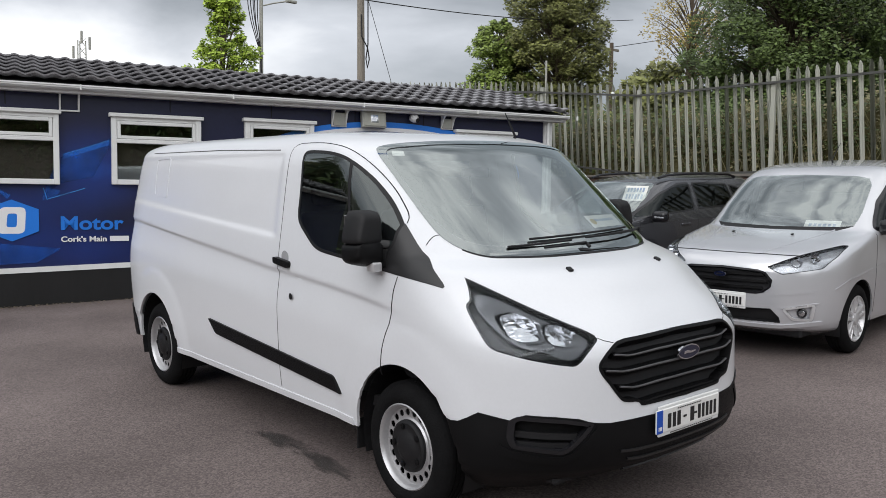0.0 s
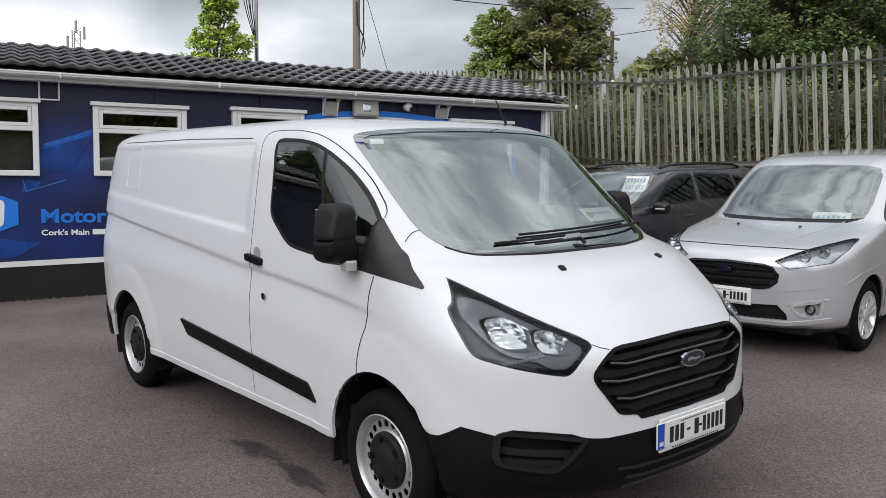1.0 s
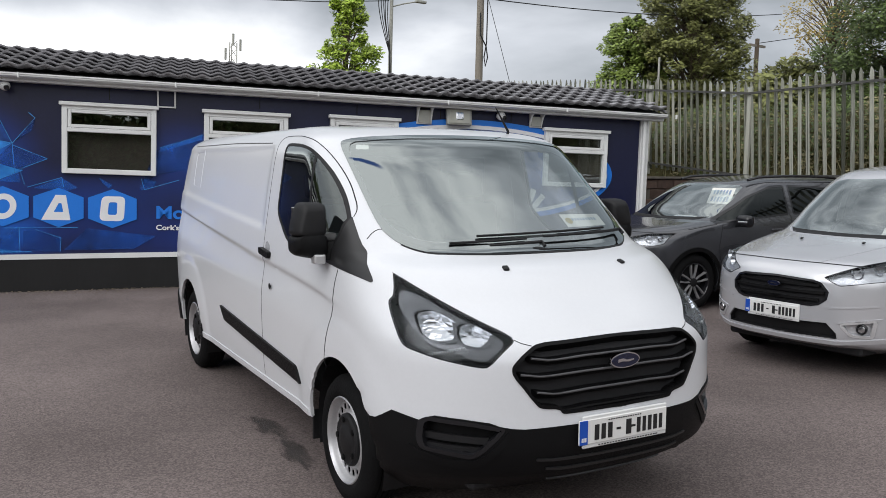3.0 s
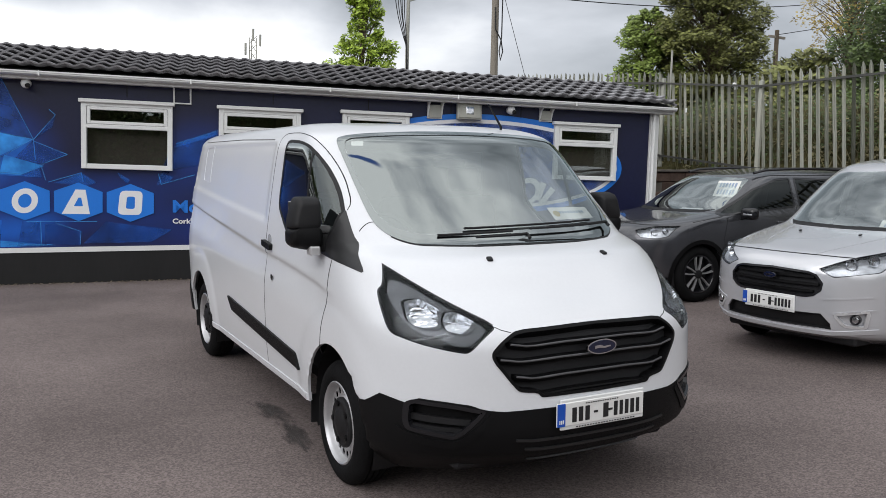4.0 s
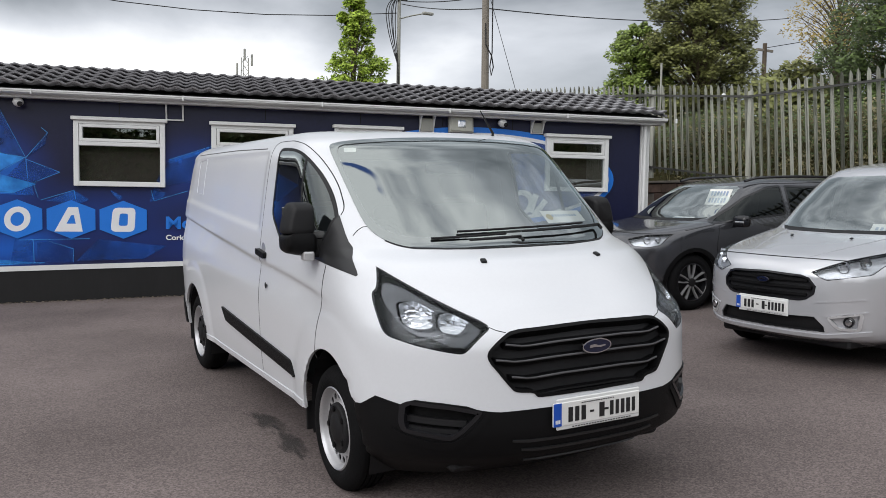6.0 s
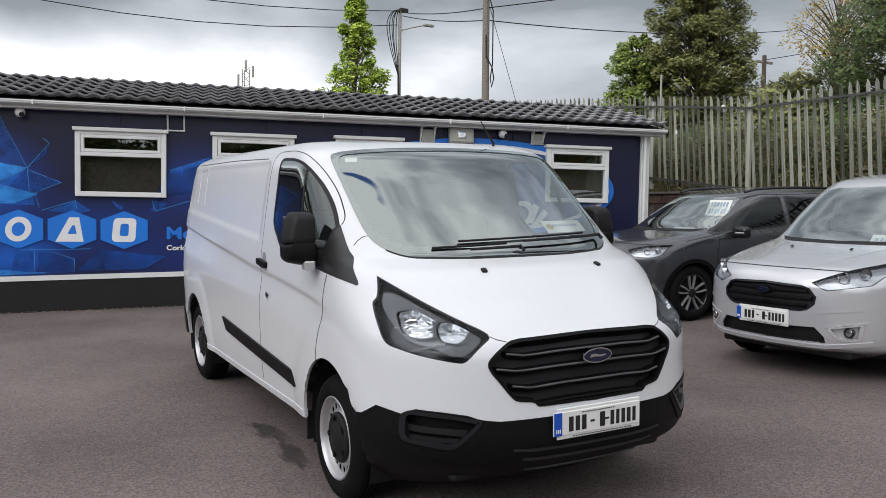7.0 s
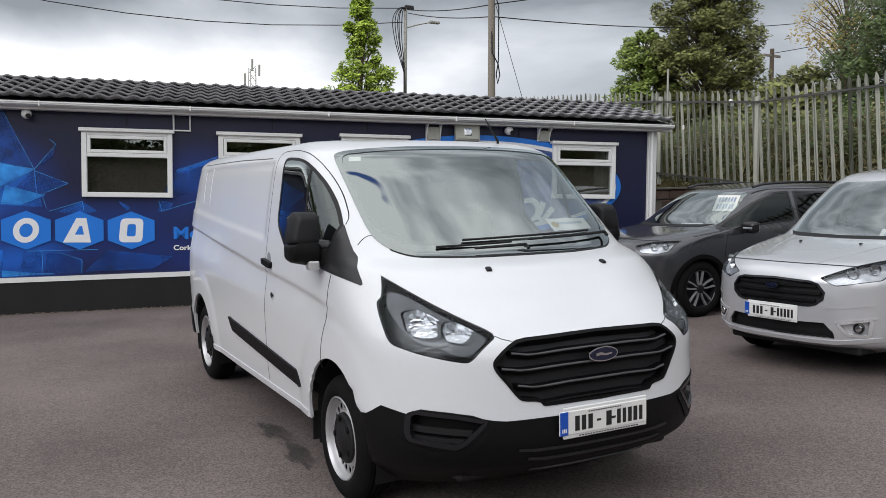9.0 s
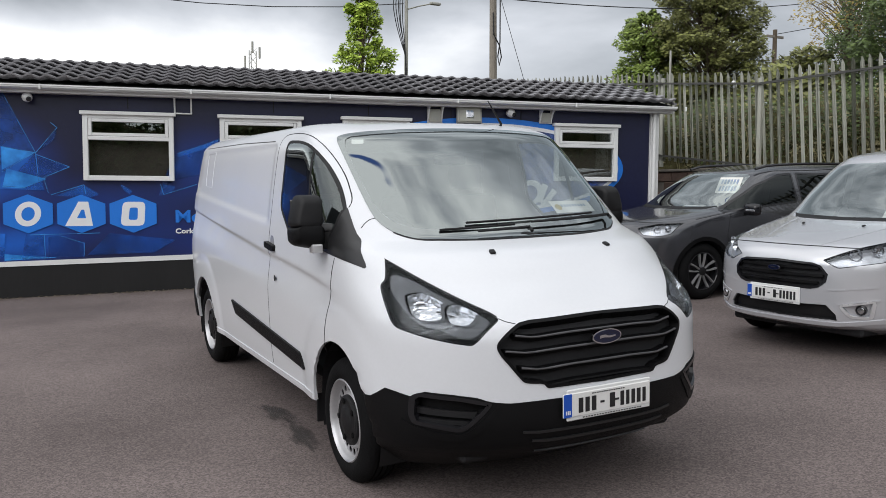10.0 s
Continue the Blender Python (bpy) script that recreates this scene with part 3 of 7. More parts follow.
def number_plate(parent, centre, seed, holder=True, n=8):
    """A white plate with a blue band; its figures are plain bars."""
    x, y, z = centre
    at = lambda u, v, w: (x + u, y - w, z + v)
    p = part("number_plate", box((x, y + 0.002, z), (0.52, 0.010, 0.112), 0.003), M_plate, parent, "white number plate with blue end band")
    if holder:
        part("plate_holder", box((x + 0.015, y + 0.008, z - 0.002), (0.50, 0.012, 0.148), 0.004), M_upvc, p, "pale plastic surround with small print")
        part("small_print", bars(0.20, 0.005, 14, lambda u, v, w: (x + u, y - 0.0055 - w, z + 0.044 + v), 0.001, seed), M_ink, p)
        part("dealer_line", bars(0.36, 0.005, 22, lambda u, v, w: (x + u + 0.03, y + 0.001 - w, z - 0.066 + v), 0.001, seed + 1), M_ink, p)
    part("blue_band", box((x - 0.236, y - 0.0035, z), (0.046, 0.003, 0.110), 0.001), M_blue, p, "blue band with white marks")
    part("band_mark", bars(0.030, 0.018, 3, lambda u, v, w: (x - 0.236 + u, y - 0.0055 - w, z - 0.032 + v), 0.001, 3), M_signwhite, p)
    for k, (c, w, q) in enumerate(((-.148, .115, 3), (.0, .046, 1), (.128, .17, 5))):
        part("figure_bar", bars(w, 0.070, q, lambda u, v, t, c=c: (x + 0.025 + c + u, y - 0.0035 - t, z - 0.005 + v), 0.002, seed + k), M_ink, p)
    for c in (-.058, .030):
        part("dash_bar", box((x + 0.023 + c, y - 0.0045, z - 0.005), (0.024, 0.002, 0.010)), M_ink, p)
    return p


def add_ring_holes(bm, x, r0, r1, hole, n=16):
    """A disc ring with n round holes through it."""
    k = 8
    for i in range(n):
        a0, a1 = 2 * math.pi * i / n, 2 * math.pi * (i + 1) / n
        am, rm = (a0 + a1) / 2, (r0 + r1) / 2
        P = lambda r, a: (x, r * math.cos(a), r * math.sin(a))
        outer = [P(r1, a1), P(r1, am), P(r1, a0), P(rm, a0), P(r0, a0), P(r0, am), P(r0, a1), P(rm, a1)]
        ov = [bm.verts.new(p) for p in outer]
        iv, dv = [], []
        for j in range(k):
            t = math.pi / 4 - j * math.pi / 4
            r, a = rm + hole * math.cos(t), am + hole * math.sin(t) / rm
            iv.append(bm.verts.new(P(r, a)))
            dv.append(bm.verts.new((x + 0.005, r * math.cos(a), r * math.sin(a))))
        for j in range(k):
            q = (j + 1) % k
            bm.faces.new((ov[j], ov[q], iv[q], iv[j]))
            bm.faces.new((iv[j], iv[q], dv[q], dv[j]))
    bmesh.ops.remove_doubles(bm, verts=bm.verts[:], dist=1e-5)


def tyre_bm(R, r, w):
    """A tyre with rounded shoulders and cut tread, outer face at x = 0, body towards +x."""
    s = R - r
    prof = [(0.035, r - 0.012), (0.012, r + 0.004), (0.0, r + s * 0.30), (0.004, r + s * 0.55), (0.018, R - 0.022), (0.034, R - 0.008), (0.046, R - 0.002)]
    for g in range(4):
        c = 0.046 + (w - 0.092) * (g + 0.5) / 4
        q = (w - 0.092) / 8 - 0.004
        prof += [(c - q, R), (c + q, R), (c + q + 0.001, R - 0.008), (c + q + 0.007, R - 0.008)]
    prof += [(w - 0.046, R - 0.002), (w - 0.018, R - 0.022), (w, r + s * 0.4), (w - 0.02, r)]
    bm = lathe(prof, 64)
    bmesh.ops.delete(bm, geom=[f for f in bm.faces if len(f.verts) > 8], context="FACES")
    return bm


def steel_wheel(parent, x, y, z, side, R=0.336, w=0.215):
    """A silver steel wheel with a ring of round holes and a black centre cap."""
    m = pose(x, y, z) if side < 0 else pose(x, y, z, 0, 0, 180)
    t = new("wheel")
    t.parent, t.matrix_basis, t.empty_display_size = parent, m, 0.1
    smooth_by(part("tyre", tyre_bm(R, 0.222, w), M_rubber, t))
    bm = lathe([(0.03, 0.226), (0.012, 0.225), (0.008, 0.219), (0.016, 0.211), (0.03, 0.205), (0.045, 0.202), (0.054, 0.197)], 48)
    bmesh.ops.delete(bm, geom=[f for f in bm.faces if len(f.verts) > 6], context="FACES")
    rim = smooth_by(part("rim", bm, M_steel, t, "silver steel rim with round holes"))
    bm = bmesh.new()
    add_ring_holes(bm, 0.052, 0.146, 0.199, 0.0188, 20)
    disc = smooth_by(part("wheel_disc", bm, M_steel, t))
    bm = lathe([(0.052, 0.147), (0.044, 0.138), (0.042, 0.11)], 40)
    bmesh.ops.delete(bm, geom=[f for f in bm.faces if len(f.verts) > 6], context="FACES")
    smooth_by(part("wheel_centre", bm, M_steel, t))
    bm = lathe([(0.105, 0.20), (0.12, 0.01)], 32)
    part("backing", bm, M_dark, t)
    bm = lathe([(0.05, 0.138), (0.030, 0.134), (0.022, 0.12), (0.027, 0.10), (0.020, 0.075), (0.01, 0.06), (0.006, 0.02), (0.006, 0.002)], 40)
    cap = part("centre_cap", bm, M_black, t, "black plastic centre cap")
    smooth_by(cap)
    for k in range(5):
        a = 2 * math.pi * k / 5
        part("bolt_cover", lathe([(0.032, 0.017), (0.016, 0.016), (0.014, 0.006), (0.014, 0.001)], 12), M_plastic, cap, m=pose(0, 0.105 * math.cos(a), 0.105 * math.sin(a)))
    return t


def alloy_wheel(parent, x, y, z, side, R, rr, spokes, w=0.23, dark=False, split=0.0):
    """An alloy wheel with tapered spokes over a dark drum."""
    m = pose(x, y, z) if side < 0 else pose(x, y, z, 0, 0, 180)
    t = new("wheel")
    t.parent, t.matrix_basis, t.empty_display_size = parent, m, 0.1
    smooth_by(part("tyre", tyre_bm(R, rr, w), M_rubber, t))
    bm = lathe([(0.03, rr + 0.004), (0.010, rr + 0.003), (0.008, rr - 0.008), (0.02, rr - 0.016), (0.12, rr - 0.03)], 48)
    bmesh.ops.delete(bm, geom=[f for f in bm.faces if len(f.verts) > 6], context="FACES")
    smooth_by(part("rim", bm, M_gloss_black if dark else M_alloy, t, "alloy rim"))
    part("brake_drum", lathe([(0.12, rr - 0.03), (0.11, 0.14), (0.10, 0.01)], 32), M_black, t)
    for k in range(spokes):
        a = 2 * math.pi * k / spokes + 0.3
        for off in ((-split, split) if split else (0,)):
            bm = bmesh.new()
            sec = []
            for r, wd, dx in ((0.045, 0.010 if dark else 0.030, 0.022), (rr * 0.5, 0.009 if dark else 0.018, 0.018), (rr - 0.012, 0.015 if dark else 0.020, 0.012)):
                o = off * min(1, r / (rr * 0.7))
                sec.append([bm.verts.new((dx + h, r, o + s * wd * (0.6 if h == 0 else 1))) for s, h in ((-1, 0), (1, 0), (1, 0.03), (-1, 0.03))])
            for u, v in zip(sec, sec[1:]):
                for j in range(4):
                    bm.faces.new((u[j], u[(j + 1) % 4], v[(j + 1) % 4], v[j]))
            bm.faces.new(sec[0]), bm.faces.new(sec[-1][::-1])
            part("spoke", bm, M_turned if dark else M_alloy, t, m=Matrix.Rotation(a, 4, "X"))
    smooth_by(part("hub_cap", lathe([(0.05, 0.055), (0.014, 0.052), (0.008, 0.04), (0.008, 0.002)], 24), M_black if dark else M_alloy, t, "round hub cap"))
    return t


def liner(parent, y, z, r, x0, x1):
    """A black wheel-arch liner, open towards the road."""
    for s in (-1, 1):
        bm = bmesh.new()
        n = 20
        rows = []
        for x in (x0, x1):
            rows.append([bm.verts.new((s * x, y + r * math.cos(t), z + r * math.sin(t))) for t in [math.radians(-20 + 220 * k / n) for k in range(n + 1)]])
        for k in range(n):
            bm.faces.new((rows[0][k], rows[0][k + 1], rows[1][k + 1], rows[1][k]))
        bm.faces.new(rows[1])
        part("arch_liner", bm, M_black, parent, smooth=False)


def badge(parent, x, y, z, w, h, tilt=0):
    """An oval emblem: a bright rim and a plain dark blue field."""
    def oval(w, h, t, d):
        return slab([(w / 2 * math.cos(2 * math.pi * k / 32), h / 2 * math.sin(2 * math.pi * k / 32)) for k in range(32)], t, lambda u, v, q: (u, -d - q, v))
    m = pose(x, y, z, tilt, 0, 0)
    b = part("emblem", oval(w, h, 0.012, 0), M_chrome, parent, "oval emblem with bright rim", m)
    part("emblem_field", oval(w * 0.92, h * 0.86, 0.003, 0.0115), M_badge, b, "plain dark blue field")
    part("emblem_mark", slab([(-w * 0.27, -h * 0.10), (-w * 0.12, -h * 0.05), (w * 0.1, -h * 0.10), (w * 0.28, -h * 0.02), (w * 0.27, h * 0.06), (w * 0.05, h * 0.03), (-w * 0.1, h * 0.14), (-w * 0.26, h * 0.10)], 0.002, lambda u, v, q: (u, -0.0145 - q, v)), M_chrome, b, "plain pale mark")
    return b

# ---- ground ----
def build_ground():
    """One sheet: the sloping yard, the higher bank past the retaining wall, level land to the horizon."""
    xs = [-900, -300, -120, -60, -40] + [-30 + 1.5 * k for k in range(27)] + [9.40, 9.46, 10.5, 12, 14, 17, 20, 26, 34, 60, 120, 300, 900]
    ys = [-900, -300, -120, -60, -40] + [-30 + 1.5 * k for k in range(50)] + [50, 60, 120, 300, 900]
    bm = bmesh.new()

    def high(x, y):
        z = yard_z(max(-22, min(9.4, x)), max(-22, min(22, y)))
        if x > 9.43:
            z = 1.93 + 0.05 * min(10, x - 9.43) + 0.06 * math.sin(x * 1.3 + y)
        return z

    rows = [[bm.verts.new((x, y, high(x, y))) for y in ys] for x in xs]
    for a, b in zip(rows, rows[1:]):
        for k in range(len(ys) - 1):
            f = bm.faces.new((a[k], b[k], b[k + 1], a[k + 1]))
            f.material_index = 1 if a[k].co.x > 9.35 else 0
    g = part("ground", bm, [M_asphalt, M_bank], None, "worn grey-brown asphalt yard with an earth bank beyond")
    return tagged(g, "", "ground", kind="structure")


build_ground()


def blot(name, cx, cy, rx, ry, turn, label):
    """A thin oily stain on the asphalt that fades out at its edge."""
    pts = [(1.4 * math.cos(2 * math.pi * k / 24), 1.4 * math.sin(2 * math.pi * k / 24)) for k in range(24)]
    ob = part(name, slab(pts, 0.001, lambda u, v, w: (u, v, w)), M_stain, None, label, YARD @ pose(cx, cy, 0.003, 0, 0, turn) @ Matrix.Diagonal((rx, ry, 1, 1)))
    ob.visible_shadow = False
    return tagged(ob, "", "stain", "oil stains", "")


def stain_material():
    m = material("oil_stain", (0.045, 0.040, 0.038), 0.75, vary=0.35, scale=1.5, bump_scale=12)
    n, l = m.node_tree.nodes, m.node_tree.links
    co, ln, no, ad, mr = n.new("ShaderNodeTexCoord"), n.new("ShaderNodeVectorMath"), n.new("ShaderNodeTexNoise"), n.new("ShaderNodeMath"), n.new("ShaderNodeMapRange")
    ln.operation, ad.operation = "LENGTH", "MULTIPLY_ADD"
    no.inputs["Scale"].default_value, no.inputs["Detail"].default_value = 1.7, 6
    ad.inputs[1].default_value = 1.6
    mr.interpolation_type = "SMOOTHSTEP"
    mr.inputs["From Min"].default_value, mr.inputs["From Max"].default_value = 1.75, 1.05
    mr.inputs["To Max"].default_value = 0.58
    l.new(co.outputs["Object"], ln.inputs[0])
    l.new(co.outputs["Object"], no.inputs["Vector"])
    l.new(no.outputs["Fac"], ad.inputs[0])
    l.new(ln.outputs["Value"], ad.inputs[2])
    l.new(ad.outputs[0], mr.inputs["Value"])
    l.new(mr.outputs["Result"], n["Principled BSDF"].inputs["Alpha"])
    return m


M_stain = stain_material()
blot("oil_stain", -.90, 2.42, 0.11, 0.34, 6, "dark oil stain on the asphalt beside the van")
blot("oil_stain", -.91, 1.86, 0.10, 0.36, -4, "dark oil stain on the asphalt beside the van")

# ---- the low office building ----
WALL = pose(9.028 * math.sin(radians(12.82)), 9.028 * math.cos(radians(12.82)), 0, 0, 0, -12.82)
UL, UR = -9.2, 5.30
RISE = 0.027


def window(parent, u0, u1, z0, z1, split=0.62):
    """A white casement: header, frame, transom, a small pane over a large one, dark room behind."""
    win = new("window")
    win.parent = parent
    w, h = u1 - u0, z1 - z0
    c = (u0 + u1) / 2
    zt = z0 + h * split
    bm = bmesh.new()
    for x in (u0 + 0.035, u1 - 0.035):
        add_box(bm, (x, -0.035, (z0 + z1) / 2), (0.07, 0.09, h), 0.006)
    for z, t in ((z0 + 0.035, 0.07), (zt, 0.055), (z1 - 0.06, 0.06)):
        add_box(bm, (c, -0.033, z), (w - 0.13, 0.085, t), 0.006)
    part("window_frame", bm, M_upvc, win, "white plastic window frame")
    part("window_header", box((c, -0.05, z1 - 0.015), (w + 0.06, 0.13, 0.05), 0.006), M_upvc, win)
    bm = bmesh.new()
    x0, x1 = u0 + 0.075, u1 - 0.075
    za, zb = zt + 0.03, z1 - 0.092
    for x in (x0 + 0.022, x1 - 0.022):
        add_box(bm, (x, -0.052, (za + zb) / 2), (0.044, 0.05, zb - za), 0.005)
    for z in (za + 0.022, zb - 0.022):
        add_box(bm, (c, -0.052, z), (x1 - x0 - 0.09, 0.05, 0.044), 0.005)
    part("sash", bm, M_upvc, win)
    part("blind", box((c, 0.05, (z0 + zt) / 2), (w - 0.06, 0.008, zt - z0)), M_blind, win, "brown blind behind the glass")
    for za, zb in ((z0 + 0.07, zt - 0.028), (zt + 0.028, z1 - 0.09)):
        p = part("pane", box((c, -0.018, (za + zb) / 2), (w - 0.14, 0.006, zb - za)), M_pane, win)
        p.visible_shadow = False
    return win


def build_office():
    office = thing("office_building", "long low navy portable office with tiled roof", "building", WALL)
    # walls with real openings
    wins = [(-7.55, -6.35, 1.645, 2.60), (-3.615, -2.405, 1.645, 2.60), (-1.77, -0.595, 1.655, 2.60), (0.02, 1.05, 1.66, 2.625), (3.45, 4.555, 1.70, 2.615)]
    T, top = 0.10, 2.86
    edge = [UL] + [x for w in wins for x in (w[0] + 0.02, w[1] - 0.02)] + [UR - 0.03]
    for k in range(0, len(edge) - 1):
        a, b = edge[k], edge[k + 1]
        if k % 2 == 0:
            part("wall_panel", box(((a + b) / 2, T / 2, (top + 0.5) / 2), (b - a, T, top - 0.5)), M_navy, office)
        else:
            z0, z1 = wins[k // 2][2] + 0.02, wins[k // 2][3] - 0.03
            part("wall_panel", box(((a + b) / 2, T / 2, (z0 + 0.5) / 2), (b - a, T, z0 - 0.5)), M_navy, office)
            part("wall_panel", box(((a + b) / 2, T / 2, (z1 + top) / 2), (b - a, T, top - z1)), M_navy, office)
    part("end_wall", box((UR - 0.05, 1.93, 1.4), (0.10, 3.64, 2.9)), M_navy, office)
    part("end_wall", box((UL + 0.05, 1.93, 1.4), (0.10, 3.64, 2.9)), M_navy, office)
    part("rear_wall", box(((UL + UR) / 2, 3.80, 1.4), (UR - UL, 0.10, 2.9)), M_navy, office)
    part("floor", box(((UL + UR) / 2, 1.95, 0.45), (UR - UL - 0.2, 3.6, 0.1)), M_dark, office)
    part("ceiling", box(((UL + UR) / 2, 1.95, 2.80), (UR - UL - 0.2, 3.6, 0.06)), M_fabric, office)
    part("inner_wall", box(((UL + UR) / 2, 3.70, 1.6), (UR - UL - 0.2, 0.04, 2.4)), M_fabric, office)
    # joints of the cladding above the windows
    for u in (-5.2, -3.02, -1.0, 0.42, 1.72, 2.88):
        part("cladding_joint", box((u, -0.004, 2.76), (0.012, 0.006, 0.20)), M_skirt, office)
    # skirting and white band that follow the slope of the yard
    tilt = lambda z: (lambda u, v, w: (u, -w, v + z + RISE * u))
    part("skirting", slab([(UL, -0.5), (UR, -0.5), (UR, 0), (UL, 0)], 0.025, tilt(0.575)), M_skirt, office, "black skirting boards")
    part("white_band", slab([(UL, 0), (UR, 0), (UR, 0.068), (UL, 0.068)], 0.035, tilt(0.572)), M_upvc, office, "white trim band")
    # corner post, gutter
    part("corner_post", box((UR - 0.065, -0.012, 1.42), (0.15, 0.10, 2.84), 0.008), M_upvc, office, "white corner post")
    part("downpipe", tube([(UR - 0.10, -0.10, 2.83), (UR - 0.10, -0.10, 0.3)], 0.030, 12), M_upvc, office)
    prof = [(-0.10, 0.0), (-0.10, -0.018), (-0.093, -0.024), (-0.09, -0.04), (-0.07, -0.055), (-0.03, -0.062), (0.02, -0.062), (0.02, 0.0)]
    bm = bmesh.new()
    a = [bm.verts.new((UL - 0.15, -0.22 + y, 2.925 + z)) for y, z in prof]
    b = [bm.verts.new((UR + 0.19, -0.22 + y, 2.925 + z)) for y, z in prof]
    for k in range(len(prof)):
        j = (k + 1) % len(prof)
        bm.faces.new((a[k], a[j], b[j], b[k]))
    bm.faces.new(a), bm.faces.new(b)
    smooth_by(part("gutter", bm, M_upvc, office, "white plastic gutter"), 30)
    for k in range(8):
        u = UL + 1.2 + 1.95 * k
        part("gutter_clip", box((u, -0.308, 2.893), (0.022, 0.04, 0.072), 0.005), M_upvc, office)
    part("fascia", box(((UL + UR) / 2 + 0.02, -0.185, 2.885), (UR - UL + 0.34, 0.02, 0.12)), M_upvc, office)
    part("soffit", box(((UL + UR) / 2 + 0.02, -0.09, 2.835), (UR - UL + 0.34, 0.17, 0.015)), M_upvc, office)
    # roof deck, both slopes
    y0, z0, y1, z1 = -0.30, 2.955, 1.90, 3.505
    bm = bmesh.new()
    ring = [(y0 + 0.06, z0 - 0.02), (y1, z1 - 0.02), (2 * y1 - y0, z0 - 0.02), (2 * y1 - y0, z0 - 0.06), (y0 + 0.06, z0 - 0.06)]
    a = [bm.verts.new((UL - 0.15, y, z)) for y, z in ring]
    b = [bm.verts.new((UR + 0.15, y, z)) for y, z in ring]
    bm.faces.new(a), bm.faces.new(b)
    for k in range(5):
        bm.faces.new((a[k], a[(k + 1) % 5], b[(k + 1) % 5], b[k]))
    roof = part("roof", bm, M_roofdeck, office, "dark grey tile-effect roof")
    bm = tube([(UL - 0.16, y1, z1 + 0.005), (UR + 0.16, y1, z1 + 0.005)], 0.045, 10)
    part("ridge_cap", bm, M_tile, roof)
    # one tile: two waves, a raised lower edge with a lip
    n, wide, long = 12, 0.44, 0.40
    me_bm = bmesh.new()
    rows = []
    for s, lift in ((0.0, 0.074), (0.06, 0.066), (long, 0.002)):
        rows.append([me_bm.verts.new((wide * k / n, s, lift + 0.036 * (1 + math.cos(4 * math.pi * k / n)) / 2)) for k in range(n + 1)])
    wave = [0.036 * (1 + math.cos(4 * math.pi * k / n)) / 2 for k in range(n + 1)]
    lip = [me_bm.verts.new((wide * k / n, 0.002, 0.052 + wave[k])) for k in range(n + 1)]
    under = [me_bm.verts.new((wide * k / n, 0.12, 0.004 + 0.6 * wave[k])) for k in range(n + 1)]
    for a, b in zip([under, lip] + rows, [lip] + rows):
        for k in range(n):
            me_bm.faces.new((a[k], a[k + 1], b[k + 1], b[k]))
    tile_me = bpy.data.meshes.new("roof_tile")
    me_bm.to_mesh(tile_me)
    tile_me.materials.append(M_tile)
    tile_me.polygons.foreach_set("use_smooth", [True] * len(tile_me.polygons))
    tile_me.set_sharp_from_angle(angle=radians(50))
    slope = math.degrees(math.atan2(z1 - z0, y1 - y0))
    run = math.hypot(z1 - z0, y1 - y0)
    rows_n, rnd = 6, random.Random(3)
    cols = int((UR - UL + 0.32) / wide) + 1
    for j in range(rows_n):
        for k in range(cols):
            s = run * j / rows_n
            ob = new("roof_tile", tile_me)
            ob.parent = roof
            ob.matrix_basis = pose(UR + 0.16 - wide * (k + 1), y0 + s * math.cos(radians(slope)), z0 + s * math.sin(radians(slope)) + rnd.uniform(0, 0.003), slope, 0, 0)
    part("verge_trim", tube([(UR + 0.165, y0, z0 + 0.01), (UR + 0.165, y1, z1 + 0.01)], 0.022, 8), M_tile, roof)
    for w in wins:
        window(office, *w)
    return office


def decal(name, poly, mat, label, out=0.004, cat="sign", t=0.0015, parent=None, hole=None):
    """A flat vinyl shape on the front wall, left out where a window opens."""
    bm = slab(poly, t, lambda u, v, w: (u, -out - w, v))
    if hole:
        bmesh.ops.delete(bm, geom=cut(bm, hole, 0, 2), context="FACES")
    ob = part(name, bm, mat, parent, label, None if parent else WALL)
    return ob if parent else tagged(ob, "", cat)


def ellipse(cx, cz, a, b, n=72, t0=0, t1=360):
    return [(cx + a * math.cos(radians(t0 + (t1 - t0) * k / n)), cz + b * math.sin(radians(t0 + (t1 - t0) * k / n))) for k in range(n if t1 - t0 == 360 else n + 1)]


def words(name, text, size, mat, m, parent, label="", shear=0.0, wide=1.0, bold=0.0):
    """Flat lettering as a mesh."""
    cu = bpy.data.curves.new(name, "FONT")
    cu.body, cu.size, cu.extrude, cu.shear, cu.offset = text, size, 0.001, shear, bold
    tmp = bpy.data.objects.new(name, cu)
    scene.collection.objects.link(tmp)
    me = bpy.data.meshes.new_from_object(tmp)
    bpy.data.objects.remove(tmp)
    bpy.data.curves.remove(cu)
    me.materials.append(mat)
    ob = new(name, me)
    ob.parent = parent
    ob.matrix_basis = m @ Matrix.Diagonal((wide, 1, 1, 1))
    return tagged(ob, label) if label else ob


